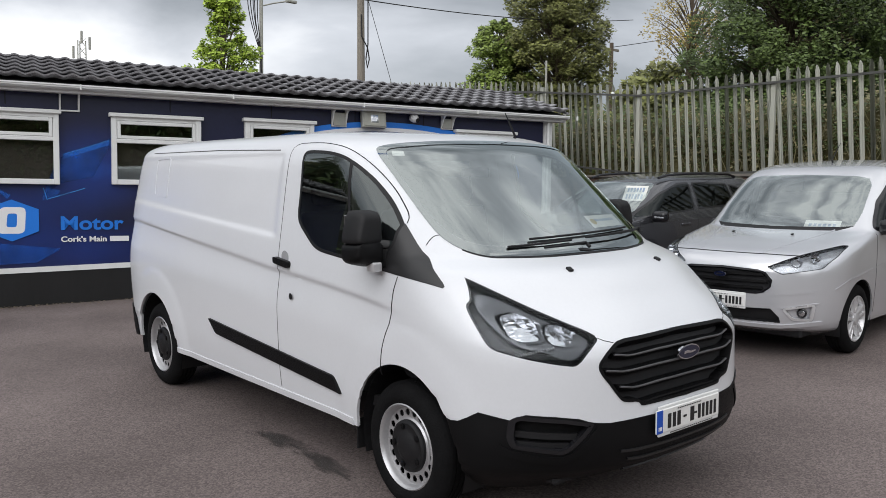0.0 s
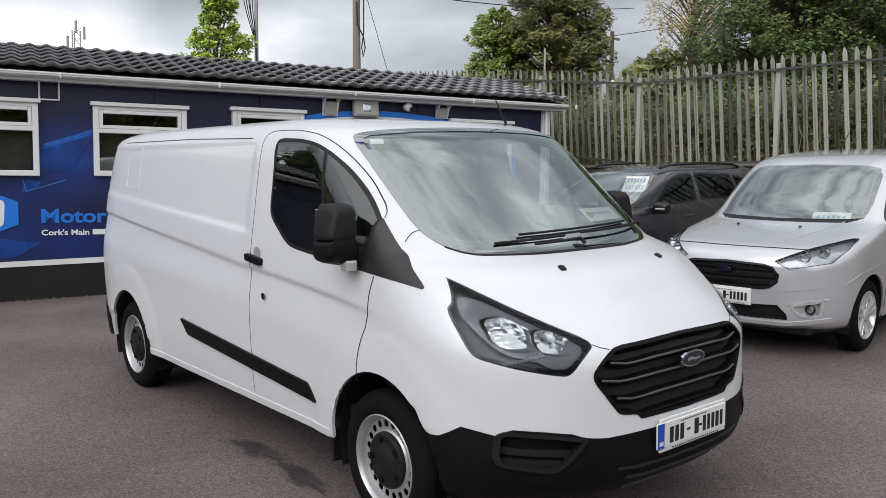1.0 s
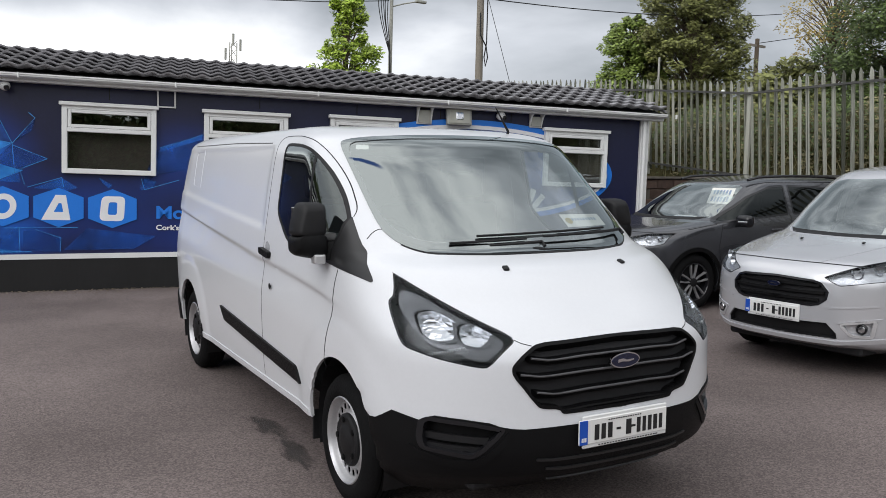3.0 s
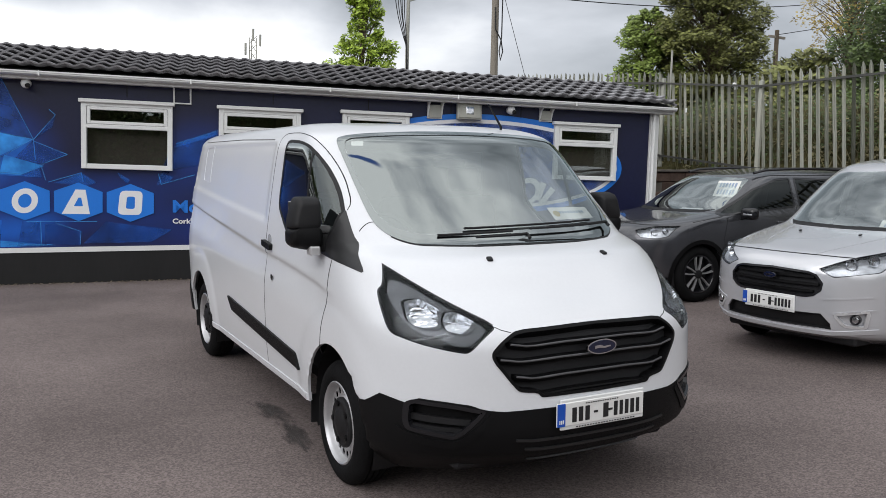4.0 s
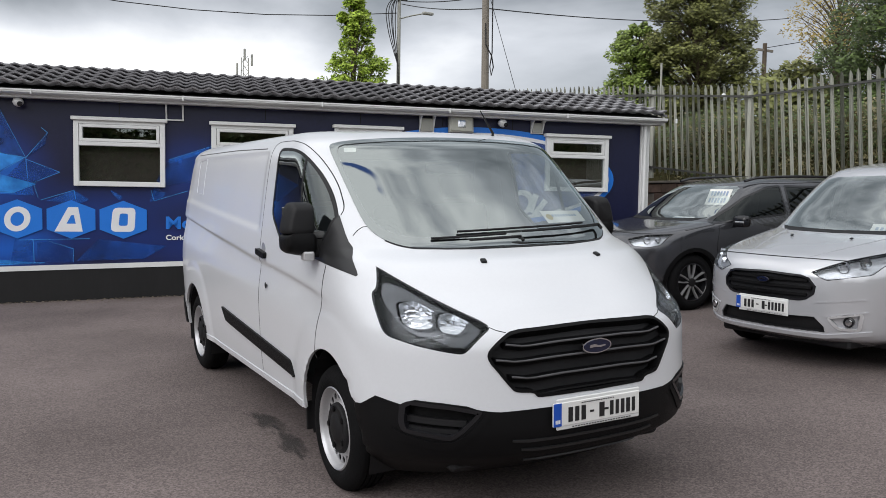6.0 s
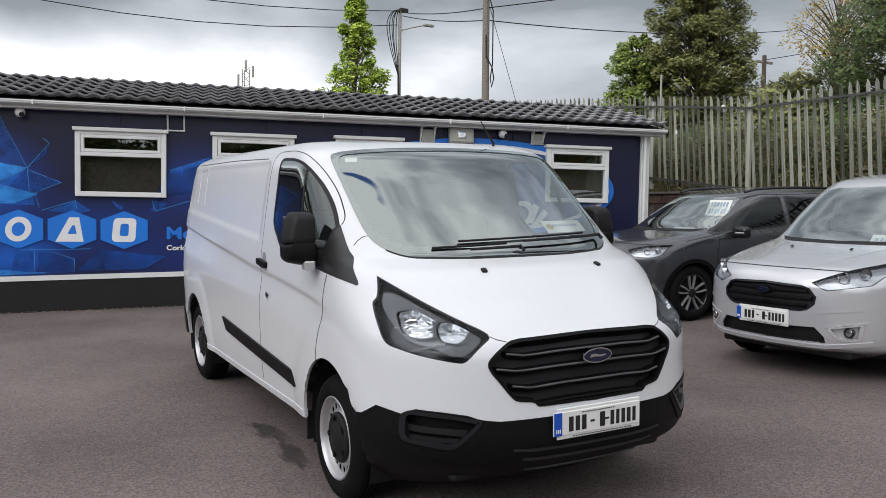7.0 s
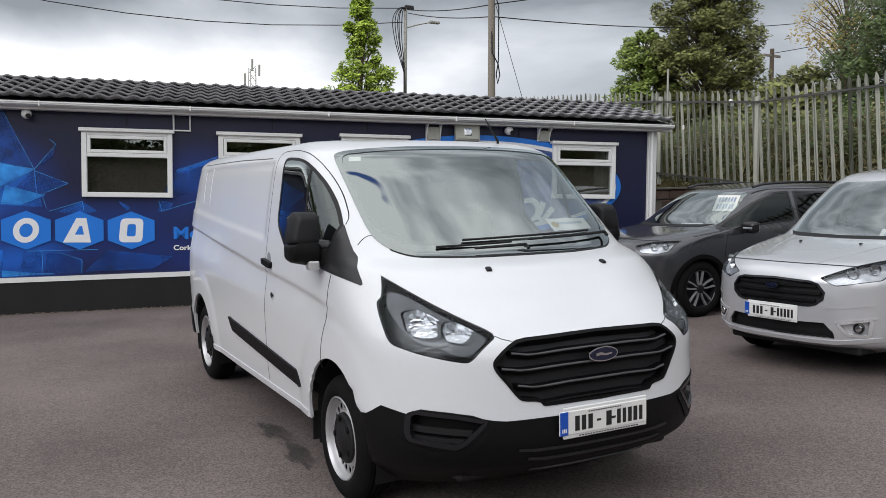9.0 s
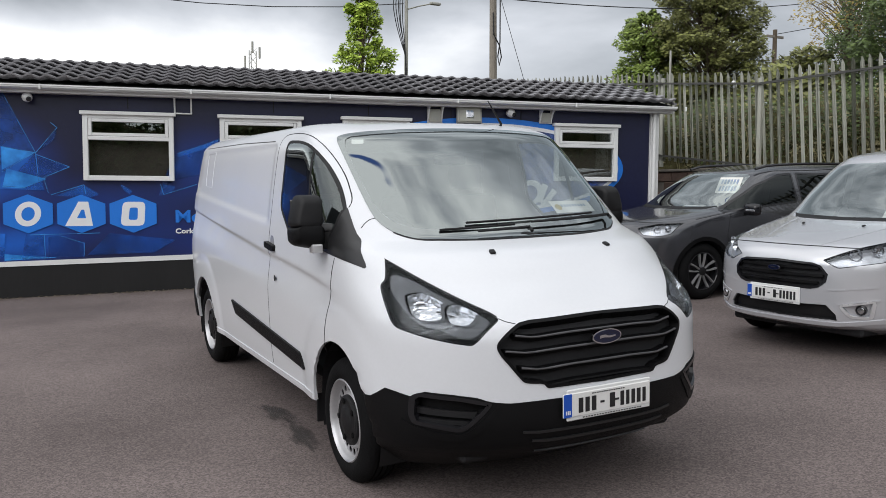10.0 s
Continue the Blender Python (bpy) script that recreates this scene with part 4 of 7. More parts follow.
def build_graphics():
    g = thing("wall_graphic", "blue faceted crystal vinyl graphic on the navy wall", "wall graphic", WALL)
    shards = [
        ("a", [(-5.9, 2.45), (-4.64, 2.86), (-4.23, 2.02), (-4.66, 2.09), (-5.6, 2.0)], M_vinyl3, .0040),
        ("b", [(-5.6, 2.02), (-4.66, 2.10), (-4.25, 2.02), (-4.13, 1.50), (-4.66, 1.52), (-5.5, 1.40)], M_vinyl1, .0045),
        ("c", [(-4.66, 2.10), (-4.25, 2.02), (-4.66, 1.78)], M_vinyl2, .0066),
        ("d", [(-4.25, 2.00), (-3.80, 1.83), (-4.13, 1.70), (-4.66, 1.56)], M_vinyl3, .0070),
        ("e", [(-4.66, 1.54), (-4.40, 1.53), (-4.10, 1.66), (-4.60, 1.80)], M_vinyl2, .0075),
        ("f", [(-4.23, 2.02), (-3.95, 2.36), (-3.99, 2.20)], M_vinyl3, .0055),
        ("g", [(-3.98, 1.43), (-3.62, 1.58), (-3.42, 1.45), (-3.55, 1.40)], M_vinyl1, .0055),
        ("h", [(-3.15, 1.60), (-2.98, 1.50), (-3.02, 1.45), (-3.10, 1.52)], M_vinyl1, .0060),
        ("i", [(-2.62, 1.48), (-2.40, 1.66), (-2.0, 1.75), (-1.76, 2.22), (-1.75, 2.28), (-2.36, 2.02), (-2.42, 2.0)], M_vinyl3, .0045),
        ("j", [(-2.36, 1.98), (-1.80, 2.18), (-1.80, 2.24), (-2.36, 2.05)], M_vinyl1, .0065),
        ("k", [(-2.62, 1.44), (-2.56, 1.60), (-2.40, 1.57), (-2.45, 1.47)], M_vinyl1, .0068),
        ("l", [(-4.38, .90), (-4.15, .90), (-4.14, .56), (-4.44, .58)], M_vinyl1, .0060),
        ("m", [(-5.6, .95), (-4.64, .90), (-4.66, .58), (-5.6, .60)], M_vinyl1, .0045),
        ("n", [(-4.66, .62), (-3.95, .56), (-4.66, .53)], M_vinyl2, .0064),
        ("o", [(-3.95, .87), (-3.63, .77), (-3.63, .57), (-4.10, .575), (-4.10, .85)], M_vinyl3, .0050),
        ("p", [(-3.30, .90), (-2.4, .80), (-2.7, .62), (-3.6, .59)], M_vinyl3, .0042),
    ]
    for _, poly, mat, out in shards:
        decal("facet", poly, mat, "", out, parent=g)
    lines = [((-4.64, 2.86), (-4.23, 2.02)), ((-4.23, 2.02), (-3.95, 2.37)), ((-3.95, 2.37), (-4.03, 2.44)), ((-4.66, 2.10), (-4.23, 2.02)), ((-4.23, 2.02), (-4.20, 1.62)), ((-4.23, 2.00), (-3.80, 1.83)), ((-3.80, 1.83), (-4.14, 1.68)), ((-4.14, 1.68), (-4.08, 1.47)),
             ((-4.66, 1.56), (-4.38, 1.54)), ((-4.38, 1.54), (-4.10, 1.68)), ((-4.66, 1.75), (-4.25, 2.02)), ((-4.05, 1.44), (-3.62, 1.585)), ((-3.62, 1.585), (-3.60, 1.46)), ((-4.33, .885), (-3.42, .905)), ((-4.15, .90), (-4.14, .57)), ((-3.95, .87), (-3.63, .76)), ((-3.63, .76), (-3.64, .58)), ((-4.66, .56), (-4.0, .57)), ((-2.36, 2.04), (-1.78, 2.25)), ((-2.6, 1.60), (-2.56, 1.45)), ((-2.56, 1.45), (-2.1, 1.60))]
    for (u0, v0), (u1, v1) in lines:
        d = Vector((u1 - u0, v1 - v0)).normalized() * 0.0042
        decal("bright_line", [(u0 - d.y, v0 + d.x), (u0 + d.y, v0 - d.x), (u1 + d.y, v1 - d.x), (u1 - d.y, v1 + d.x)], M_vinyl4, "", 0.0088, parent=g)
    # three hexagons with plain white shapes
    for k, u in enumerate((-4.345, -3.66, -2.975)):
        h = decal("hexagon_sign", [(u - .315, 1.035), (u, .905), (u + .315, 1.035), (u + .315, 1.32), (u, 1.445), (u - .315, 1.32)], M_hex, "blue hexagon panel with a plain white shape", 0.012, t=0.004)
        tagged(h, group="hexagon signs")
        sl = 0.10
        shear = lambda pts: [(u + a + sl * b, 1.175 + b) for a, b in pts]
        if k == 0:
            n = 32
            ring = [(.165 * math.cos(2 * math.pi * j / n), .172 * math.sin(2 * math.pi * j / n)) for j in range(n)]
            hole = [(.085 * math.cos(2 * math.pi * j / n), .095 * math.sin(2 * math.pi * j / n)) for j in range(n)]
        elif k == 1:
            ring = [(-.20, -.17), (-.055, .172), (.075, .172), (.165, -.17)]
            hole = [(-.055, -.06), (-.005, .06), (.03, .06), (.065, -.06)]
        else:
            ring = rounded([(-.155, -.17), (-.155, .172), (.15, .172), (.165, -.17)], 0.07, 3)
            hole = rounded([(-.055, -.085), (-.055, .09), (.055, .09), (.065, -.085)], 0.03, 3)
        bm = bmesh.new()
        lo = [[bm.verts.new((p[0], -0.0165 - w, p[1])) for p in shear(q)] for q in (ring, hole) for w in (0, 0.002)]
        for j in range(len(ring)):
            i = (j + 1) % len(ring)
            bm.faces.new((lo[1][j], lo[1][i], lo[3][i], lo[3][j]))
            bm.faces.new((lo[0][j], lo[0][i], lo[1][i], lo[1][j]))
            bm.faces.new((lo[2][j], lo[2][i], lo[3][i], lo[3][j]))
        part("white_shape", bm, M_signwhite, h, "plain white shape")
    s = thing("wall_lettering", "blue and white lettering on the navy wall", "lettering", WALL)
    words("blue_word", "Motor", 0.245, M_hex, pose(-2.415, -0.0105, 1.055, 90, 0, 0), s, "blue letters", wide=1.22, bold=0.0065)
    words("white_word", "Cork's Main", 0.098, M_signwhite, pose(-2.405, -0.0105, .893, 90, 0, 0), s, "white letters", wide=1.18, bold=0.0026)
    decal("white_bar", [(-1.80, .893), (-1.56, .893), (-1.56, .962), (-1.80, .962)], M_signwhite, "white bar", 0.0085, parent=s)
    # big oval
    o = thing("oval_sign", "large blue oval with white line around it on the wall", "sign", WALL)
    cx, cz = 2.33, 1.90
    opening = [(3.47, 1.72), (4.535, 1.72), (4.535, 2.585), (3.47, 2.585)]
    decal("outer_band", ellipse(cx, cz, 2.36, .785), M_hex, "bright blue band", 0.0040, parent=o, hole=opening)
    decal("white_ring", ellipse(cx, cz, 2.27, .700), M_signwhite, "white ring", 0.0058, parent=o, hole=opening)
    decal("blue_field", ellipse(cx, cz, 2.20, .640), M_vinyl3, "blue field", 0.0076, parent=o, hole=opening)
    for a, b, rx, rz, w in ((3.02, 1.48, .24, .23, .085), (1.2, 1.8, .35, .28, .09)):
        bm = bmesh.new()
        n = 28
        vs = [[bm.verts.new((a + (rx - q) * math.cos(2 * math.pi * k / n) + 0.25 * (rz - q) * math.sin(2 * math.pi * k / n), -0.0105, b + (rz - q) * math.sin(2 * math.pi * k / n))) for k in range(n)] for q in (0, w)]
        for k in range(n):
            j = (k + 1) % n
            bm.faces.new((vs[0][k], vs[0][j], vs[1][j], vs[1][k]))
        part("white_loop", bm, M_signwhite, o, "plain white loop")
    decal("white_dot", ellipse(2.72, 1.66, .13, .115, 24), M_signwhite, "plain white spot", 0.0094, parent=o)
    for p in ([(2.60, 1.35), (2.72, 1.36), (2.86, 1.44), (2.80, 1.50), (2.68, 1.44)], [(3.22, 1.30), (3.32, 1.28), (3.52, 1.52), (3.44, 1.58)], [(3.18, 1.36), (3.26, 1.34), (3.36, 1.62), (3.26, 1.66)]):
        decal("white_stroke", p, M_signwhite, "plain white stroke", 0.0094, parent=o)


def build_fixtures():
    for u, z in ((-4.30, 2.775), (2.68, 2.765)):
        c = thing("security_camera", "white dome security camera under the eaves", "camera", WALL @ pose(u, -0.01, z), "security cameras")
        smooth_by(part("mount", lathe([(0.0, 0.055), (-0.035, 0.055), (-0.045, 0.045), (-0.045, 0.005)], 20, "y"), M_upvc, c))
        b = bmesh.new()
        bmesh.ops.create_uvsphere(b, u_segments=20, v_segments=12, radius=0.068, matrix=Matrix.Translation((0, -0.085, -0.005)))
        smooth_by(part("housing", b, M_upvc, c, "white ball housing"), 180)
        smooth_by(part("lens", lathe([(-0.135, 0.034), (-0.152, 0.034), (-0.155, 0.028), (-0.155, 0.004)], 20, "y"), M_gloss_black, c, "black glass lens", pose(0.012, 0.004, -0.01, 10, 0, 8)))
    for u0, u1, z0, z1 in ((-2.40, -2.15, 2.60, 2.80), (1.335, 1.575, 2.575, 2.80), (3.185, 3.40, 2.615, 2.80)):
        v = thing("eaves_bracket", "white bracket frame under the eaves", "bracket", WALL, "eaves brackets")
        for x in (u0 + 0.012, u1 - 0.012):
            part("upright", slab(rounded([(-0.01, z0), (-0.10, z1 - 0.02), (-0.19, z1 + 0.03), (-0.01, z1 + 0.03)], 0.01, 2), 0.022, lambda a, b, w, x=x: (x - 0.011 + w, a, b)), M_upvc, v)
        if u0 > 0:
            part("panel", box(((u0 + u1) / 2, -0.045, (z0 + z1) / 2), (u1 - u0 - .05, 0.02, z1 - z0 - .03), 0.003), M_galv, v, "grey metal panel")
        part("rail", box(((u0 + u1) / 2, -0.02, z0 + 0.01), (u1 - u0, 0.03, 0.02), 0.004), M_upvc, v)
    f = thing("flood_light", "pale grey square flood light on the wall", "light", WALL @ pose(1.99, -0.02, 2.70, -8, 0, 0))
    bm = box((0, -0.06, 0), (0.40, 0.10, 0.27), 0.02, seg=2)
    part("housing", bm, M_galv, f, "pale grey metal housing")
    part("bezel", box((0, -0.115, 0), (0.35, 0.012, 0.225), 0.006), M_galv, f)
    smooth_by(part("reflector", lathe([(-0.122, 0.085), (-0.124, 0.08), (-0.1225, 0.03), (-0.1225, 0.003)], 4, "y"), M_lampwhite, f, "bright reflector", pose(0, 0, 0, 0, 45, 0)))
    part("plate_mark", bars(0.12, 0.03, 5, lambda u, v, w: (u, -0.125 - w, v + 0.045), 0.001, 4), M_pale_ink, f)
    part("bracket", box((0, 0.0, 0.10), (0.06, 0.06, 0.10), 0.005), M_galv, f)


build_office()
build_graphics()
build_fixtures()


# ---- retaining wall and palisade fence ----
def build_fence():
    wall = part("retaining_wall", box((9.44, 1.0, 0.9), (0.24, 18.0, 2.06), 0.01), M_mortar, None, "low brown block retaining wall below the fence")
    tagged(wall, "", "wall", kind="structure")
    rnd = random.Random(9)
    bm = box((0, 0, 0), (0.05, 0.425, 0.185), 0.012)
    me = bpy.data.meshes.new("block")
    bm.to_mesh(me)
    bm.free()
    me.materials.append(M_brick)
    for j in range(8):
        for k in range(16):
            b = new("block", me)
            b.parent = wall
            b.matrix_basis = pose(9.318 + rnd.uniform(-.008, .008), 9.75 - 0.44 * k - (0.22 if j % 2 else 0), 1.83 - 0.20 * j, rnd.uniform(-.8, .8), 0, 0)
    part("coping", box((9.42, 1.0, 1.955), (0.32, 18.0, 0.05), 0.01), M_mortar, wall)

    fence = thing("palisade_fence", "tall galvanised steel palisade fence with pointed pales", "fence")

    def pale_mesh(h):
        prof = [(-.037, .006), (-.020, -.006), (-.007, .001), (.007, .001), (.020, -.006), (.037, .006)]
        b = bmesh.new()
        tips = [h - 0.040, h - 0.012, h, h, h - 0.012, h - 0.040]
        lo = [b.verts.new((y, x, 0)) for x, y in prof]
        mid = [b.verts.new((y, x, h - 0.085)) for x, y in prof]
        hi = [b.verts.new((y, x * 0.62, t)) for (x, y), t in zip(prof, tips)]
        for p, q in ((lo, mid), (mid, hi)):
            for k in range(5):
                b.faces.new((p[k], p[k + 1], q[k + 1], q[k]))
        r = bmesh.ops.solidify(b, geom=b.faces[:], thickness=0.004)
        m = bpy.data.meshes.new("pale")
        b.to_mesh(m)
        b.free()
        m.materials.append(M_pale)
        m.polygons.foreach_set("use_smooth", [True] * len(m.polygons))
        m.set_sharp_from_angle(angle=radians(60))
        return m

    me = pale_mesh(1.78)
    lines = [((9.36, -7.0), (9.36, 9.9)), ((9.36, 9.9), (9.16, 15.1)), ((-7.4, 11.9), (-17.0, 9.0))]
    for i, (a, b) in enumerate(lines):
        a, b = Vector(a), Vector(b)
        n = int((b - a).length / 0.158)
        for k in range(n):
            p = a.lerp(b, (k + 0.5) / n)
            up = (0.0 if p.y < 7.4 else 0.27 * (p.y - 7.4) / 2.5) if i == 0 else 0.27 + 0.085 * (p.y - 9.9) if i == 1 else 0.23
            ob = new("pale", me)
            ob.parent = fence
            turn = math.degrees(math.atan2((b - a).y, (b - a).x)) - 90
            ob.matrix_basis = pose(p.x, p.y, 1.90 + up + rnd.uniform(-.015, .015), (-4.2 if i == 0 else 0) + rnd.uniform(-.9, .9), rnd.uniform(-.5, .5), turn + rnd.uniform(-1.5, 1.5))
    for z in (0.10, 1.545):
        part("fence_rail", tube([(9.30, -7, 1.90 + z), (9.30, 7.4, 1.90 + z), (9.30, 9.9, 2.17 + z)], 0.026, 4), M_rail, fence, "steel angle rail")
        part("fence_rail", tube([(9.30, 9.9, 2.17 + z), (9.10, 15.1, 2.61 + z)], 0.032, 4), M_rail, fence)
    for x, y, z in ((9.36, -0.6, 0), (9.36, 2.1, 0), (9.36, 4.75, 0), (9.36, 7.42, 0.0), (9.36, 9.9, 0.27), (9.26, 12.5, .49)):
        part("fence_post", box((x, y, 2.66 + z), (0.06, 0.075, 1.78), 0.004, None), M_pale, fence)
    return fence


build_fence()

# ---- trees, poles, wires ----
def add_leaves(bm, c, r, n, size, rnd, flat=1.0):
    """A clump of small folded leaves round a centre, denser towards its skin."""
    for _ in range(n):
        d = Vector((rnd.gauss(0, 1), rnd.gauss(0, 1), rnd.gauss(0, 1))).normalized() * r * rnd.uniform(0.35, 1.0) ** 0.6
        p = Vector(c) + Vector((d.x, d.y, d.z * flat))
        a = Vector((rnd.gauss(0, 1), rnd.gauss(0, 1), rnd.gauss(0, 0.7))).normalized()
        b = a.orthogonal().normalized()
        q = size * rnd.uniform(0.6, 1.35)
        v = [bm.verts.new(p + a * q * s + b * q * 0.55 * t) for s, t in ((-1, 0), (-0.1, -1), (1, 0), (-0.1, 1))]
        bm.faces.new(v)


def tree(name, label, x, y, z, height, crown, leaf, seed, size=0.10, n=90, trunk=0.16, dense=1.0, bare=0.0, limb=0.22):
    """Tapered trunk, limbs and a crown of leaf clumps. crown: (height share, radius) rows from low to high."""
    rnd = random.Random(seed)
    t = thing(name, label, "tree", pose(x, y, z))
    path = [(0, 0, 0), (0.05, 0.03, height * 0.3), (-0.05, 0.05, height * 0.6), (0.02, 0, height * 0.95)]
    part("trunk", tube(path, trunk, 9, trunk * 0.15), M_bark, t)
    bm, limbs = bmesh.new(), bmesh.new()
    rows = crown
    total = 0
    while total < n:
        s = rnd.uniform(rows[0][0], rows[-1][0])
        rad = np.interp(s, [a for a, _ in rows], [b for _, b in rows])
        a = rnd.uniform(0, 2 * math.pi)
        q = rad * math.sqrt(rnd.uniform(0.05, 1.0))
        c = (q * math.cos(a), q * math.sin(a), s * height)
        if rnd.random() < 0.55:
            start = (0, 0, max(0.15, s - 0.16) * height)
            mid = ((c[0] + start[0]) * 0.45, (c[1] + start[1]) * 0.45, (c[2] * 0.55 + start[2] * 0.45))
            add_tube(limbs, [start, mid, c], trunk * limb, 5, 0.008)
        if rnd.random() >= bare:
            add_leaves(bm, c, rnd.uniform(0.16, 0.34) * max(0.75, min(1.4, rad)), int(dense * rnd.randint(50, 95)), size, rnd, 0.8)
        total += 1
    part("limb", limbs, M_bark, t)
    part("crown", bm, leaf, t, "crown of many small leaves", keep=True)
    return t


tree("maple_tree", "slim bright green young tree behind the office", 6.75, 19.5, 0.4, 7.4, ((0.36, 1.5), (0.50, 1.3), (0.64, 0.92), (0.82, 0.48), (1.0, 0.08)), M_leaf_bright, 11, 0.062, 170, dense=1.3)
tree("ash_tree", "broad dark leafy tree beyond the fence", 21.0, 20.2, 1.8, 9.6, ((0.16, 1.5), (0.3, 1.8), (0.5, 2.05), (0.75, 1.9), (0.92, 1.3), (1.0, 0.5)), M_leaf_mid, 12, 0.070, 520, 0.24, dense=1.9)
tree("sycamore_tree", "light green tree beside the broad tree", 19.6, 22.0, 1.8, 6.6, ((0.25, 1.2), (0.6, 1.5), (0.85, 1.15), (1.0, 0.4)), M_leaf_green, 13, 0.075, 210, 0.18, dense=1.5)
tree("laurel_tree", "dense dark evergreen tree leaning over the fence", 16.2, 8.2, 1.9, 5.6, ((0.22, 2.0), (0.5, 2.6), (0.75, 2.3), (1.0, 0.9)), M_leaf_dark, 14, 0.052, 460, 0.22, dense=2.2)
tree("laurel_tree", "dense dark evergreen tree leaning over the fence", 17.8, 4.6, 1.9, 6.2, ((0.2, 2.0), (0.5, 2.6), (0.75, 2.2), (1.0, 0.9)), M_leaf_dark, 18, 0.055, 340, 0.22, dense=2.0)
tree("thorn_tree", "half bare yellowing tree beyond the fence", 18.4, 12.4, 1.9, 6.4, ((0.45, 0.8), (0.65, 1.4), (0.85, 1.45), (1.0, 0.8)), M_leaf_yellow, 15, 0.045, 210, 0.17, dense=0.8, bare=0.50, limb=0.13)
tree("hawthorn_bush", "rounded green bush beyond the fence", 14.8, 10.9, 1.9, 3.0, ((0.2, 1.2), (0.6, 1.4), (1.0, 0.5)), M_leaf_mid, 16, 0.09, 110, 0.10)


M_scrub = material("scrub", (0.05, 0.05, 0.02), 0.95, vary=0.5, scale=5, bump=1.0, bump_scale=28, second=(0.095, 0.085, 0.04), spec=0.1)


def build_hedge():
    """Ivy, brambles and dead stems on the bank behind the pales."""
    rnd = random.Random(21)
    bm, dry = bmesh.new(), bmesh.new()
    for k in range(620):
        y = rnd.uniform(-3.5, 11.5)
        x = rnd.uniform(9.75, 10.7) if y < 10 else rnd.uniform(8.8, 10.7)
        add_leaves(bm if rnd.random() < 0.62 else dry, (x, y + (0.6 if x < 9.4 else 0), 1.95 + rnd.uniform(0, 1.30)), rnd.uniform(.22, .40), rnd.randint(55, 90), 0.036, rnd, 0.9)
    for k in range(260):
        y = rnd.uniform(-2, 10)
        x = rnd.uniform(9.62, 10.2)
        add_tube(dry, [(x, y, 1.9), (x + rnd.uniform(-.1, .1), y + rnd.uniform(-.3, .3), 2.4), (x + rnd.uniform(-.15, .15), y + rnd.uniform(-.6, .6), rnd.uniform(2.6, 3.3))], 0.009, 4, 0.003)
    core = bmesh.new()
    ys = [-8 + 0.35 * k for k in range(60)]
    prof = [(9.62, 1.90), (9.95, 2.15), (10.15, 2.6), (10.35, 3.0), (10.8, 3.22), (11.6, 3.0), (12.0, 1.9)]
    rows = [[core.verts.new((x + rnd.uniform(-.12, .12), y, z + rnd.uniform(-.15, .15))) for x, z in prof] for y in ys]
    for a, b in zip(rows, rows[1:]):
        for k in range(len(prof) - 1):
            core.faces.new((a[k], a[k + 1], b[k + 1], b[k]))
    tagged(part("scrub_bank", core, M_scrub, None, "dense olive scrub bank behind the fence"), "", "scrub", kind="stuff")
    tagged(part("hedge", bm, M_leaf_dark, None, "green ivy and brambles behind the fence", keep=True), "", "hedge", kind="stuff")
    tagged(part("dry_scrub", dry, M_leaf_olive, None, "dry olive-brown stems and leaves behind the fence", keep=True), "", "scrub", kind="stuff")
    far = bmesh.new()
    for k in range(150):
        a = rnd.uniform(-14, 40)
        add_leaves(far, (20 + rnd.uniform(-2, 10), a, 2.3 + rnd.uniform(0, 2.0)), rnd.uniform(.8, 1.5), 60, 0.17, rnd, 0.8)
    tagged(part("far_scrub", far, M_leaf_mid, None, "far green scrub beyond the bank", keep=True), "", "scrub", kind="stuff")


build_hedge()


def build_treeline():
    """Dark trees and hedges behind the yard, which the panes and paint mirror."""
    rnd = random.Random(31)
    bm = bmesh.new()
    core = bmesh.new()
    rows = []
    for k in range(96):
        a = radians(-70 + 285 * k / 95)
        h = 6.6 + 1.2 * math.sin(a * 9) + rnd.uniform(-.5, .5)
        q = 28 + rnd.uniform(-1, 1)
        rows.append([core.verts.new((-2 - (q + d) * math.cos(a), -4 - (q + d) * math.sin(a), z)) for d, z in ((-1.5, -1.5), (-1.2, h * .4), (-.4, h * .8), (1.0, h))])
    for u, v in zip(rows, rows[1:]):
        for k in range(3):
            core.faces.new((u[k], u[k + 1], v[k + 1], v[k]))
    tagged(part("tree_belt", core, M_scrub, None, "dark hedge belt behind the yard"), "", "hedge", kind="stuff")
    for k in range(520):
        a = radians(rnd.uniform(-70, 215))
        q = rnd.uniform(24, 30)
        x, y = -2 - q * math.cos(a), -4 - q * math.sin(a)
        add_leaves(bm, (x, y, rnd.uniform(0, 7.4) + 1.2 * math.sin(a * 9)), rnd.uniform(1.0, 1.9), 70, 0.2, rnd, 0.8)
    tagged(part("far_trees", bm, M_leaf_dark, None, "dark belt of trees behind the yard", keep=True), "", "trees", kind="stuff")


build_treeline()


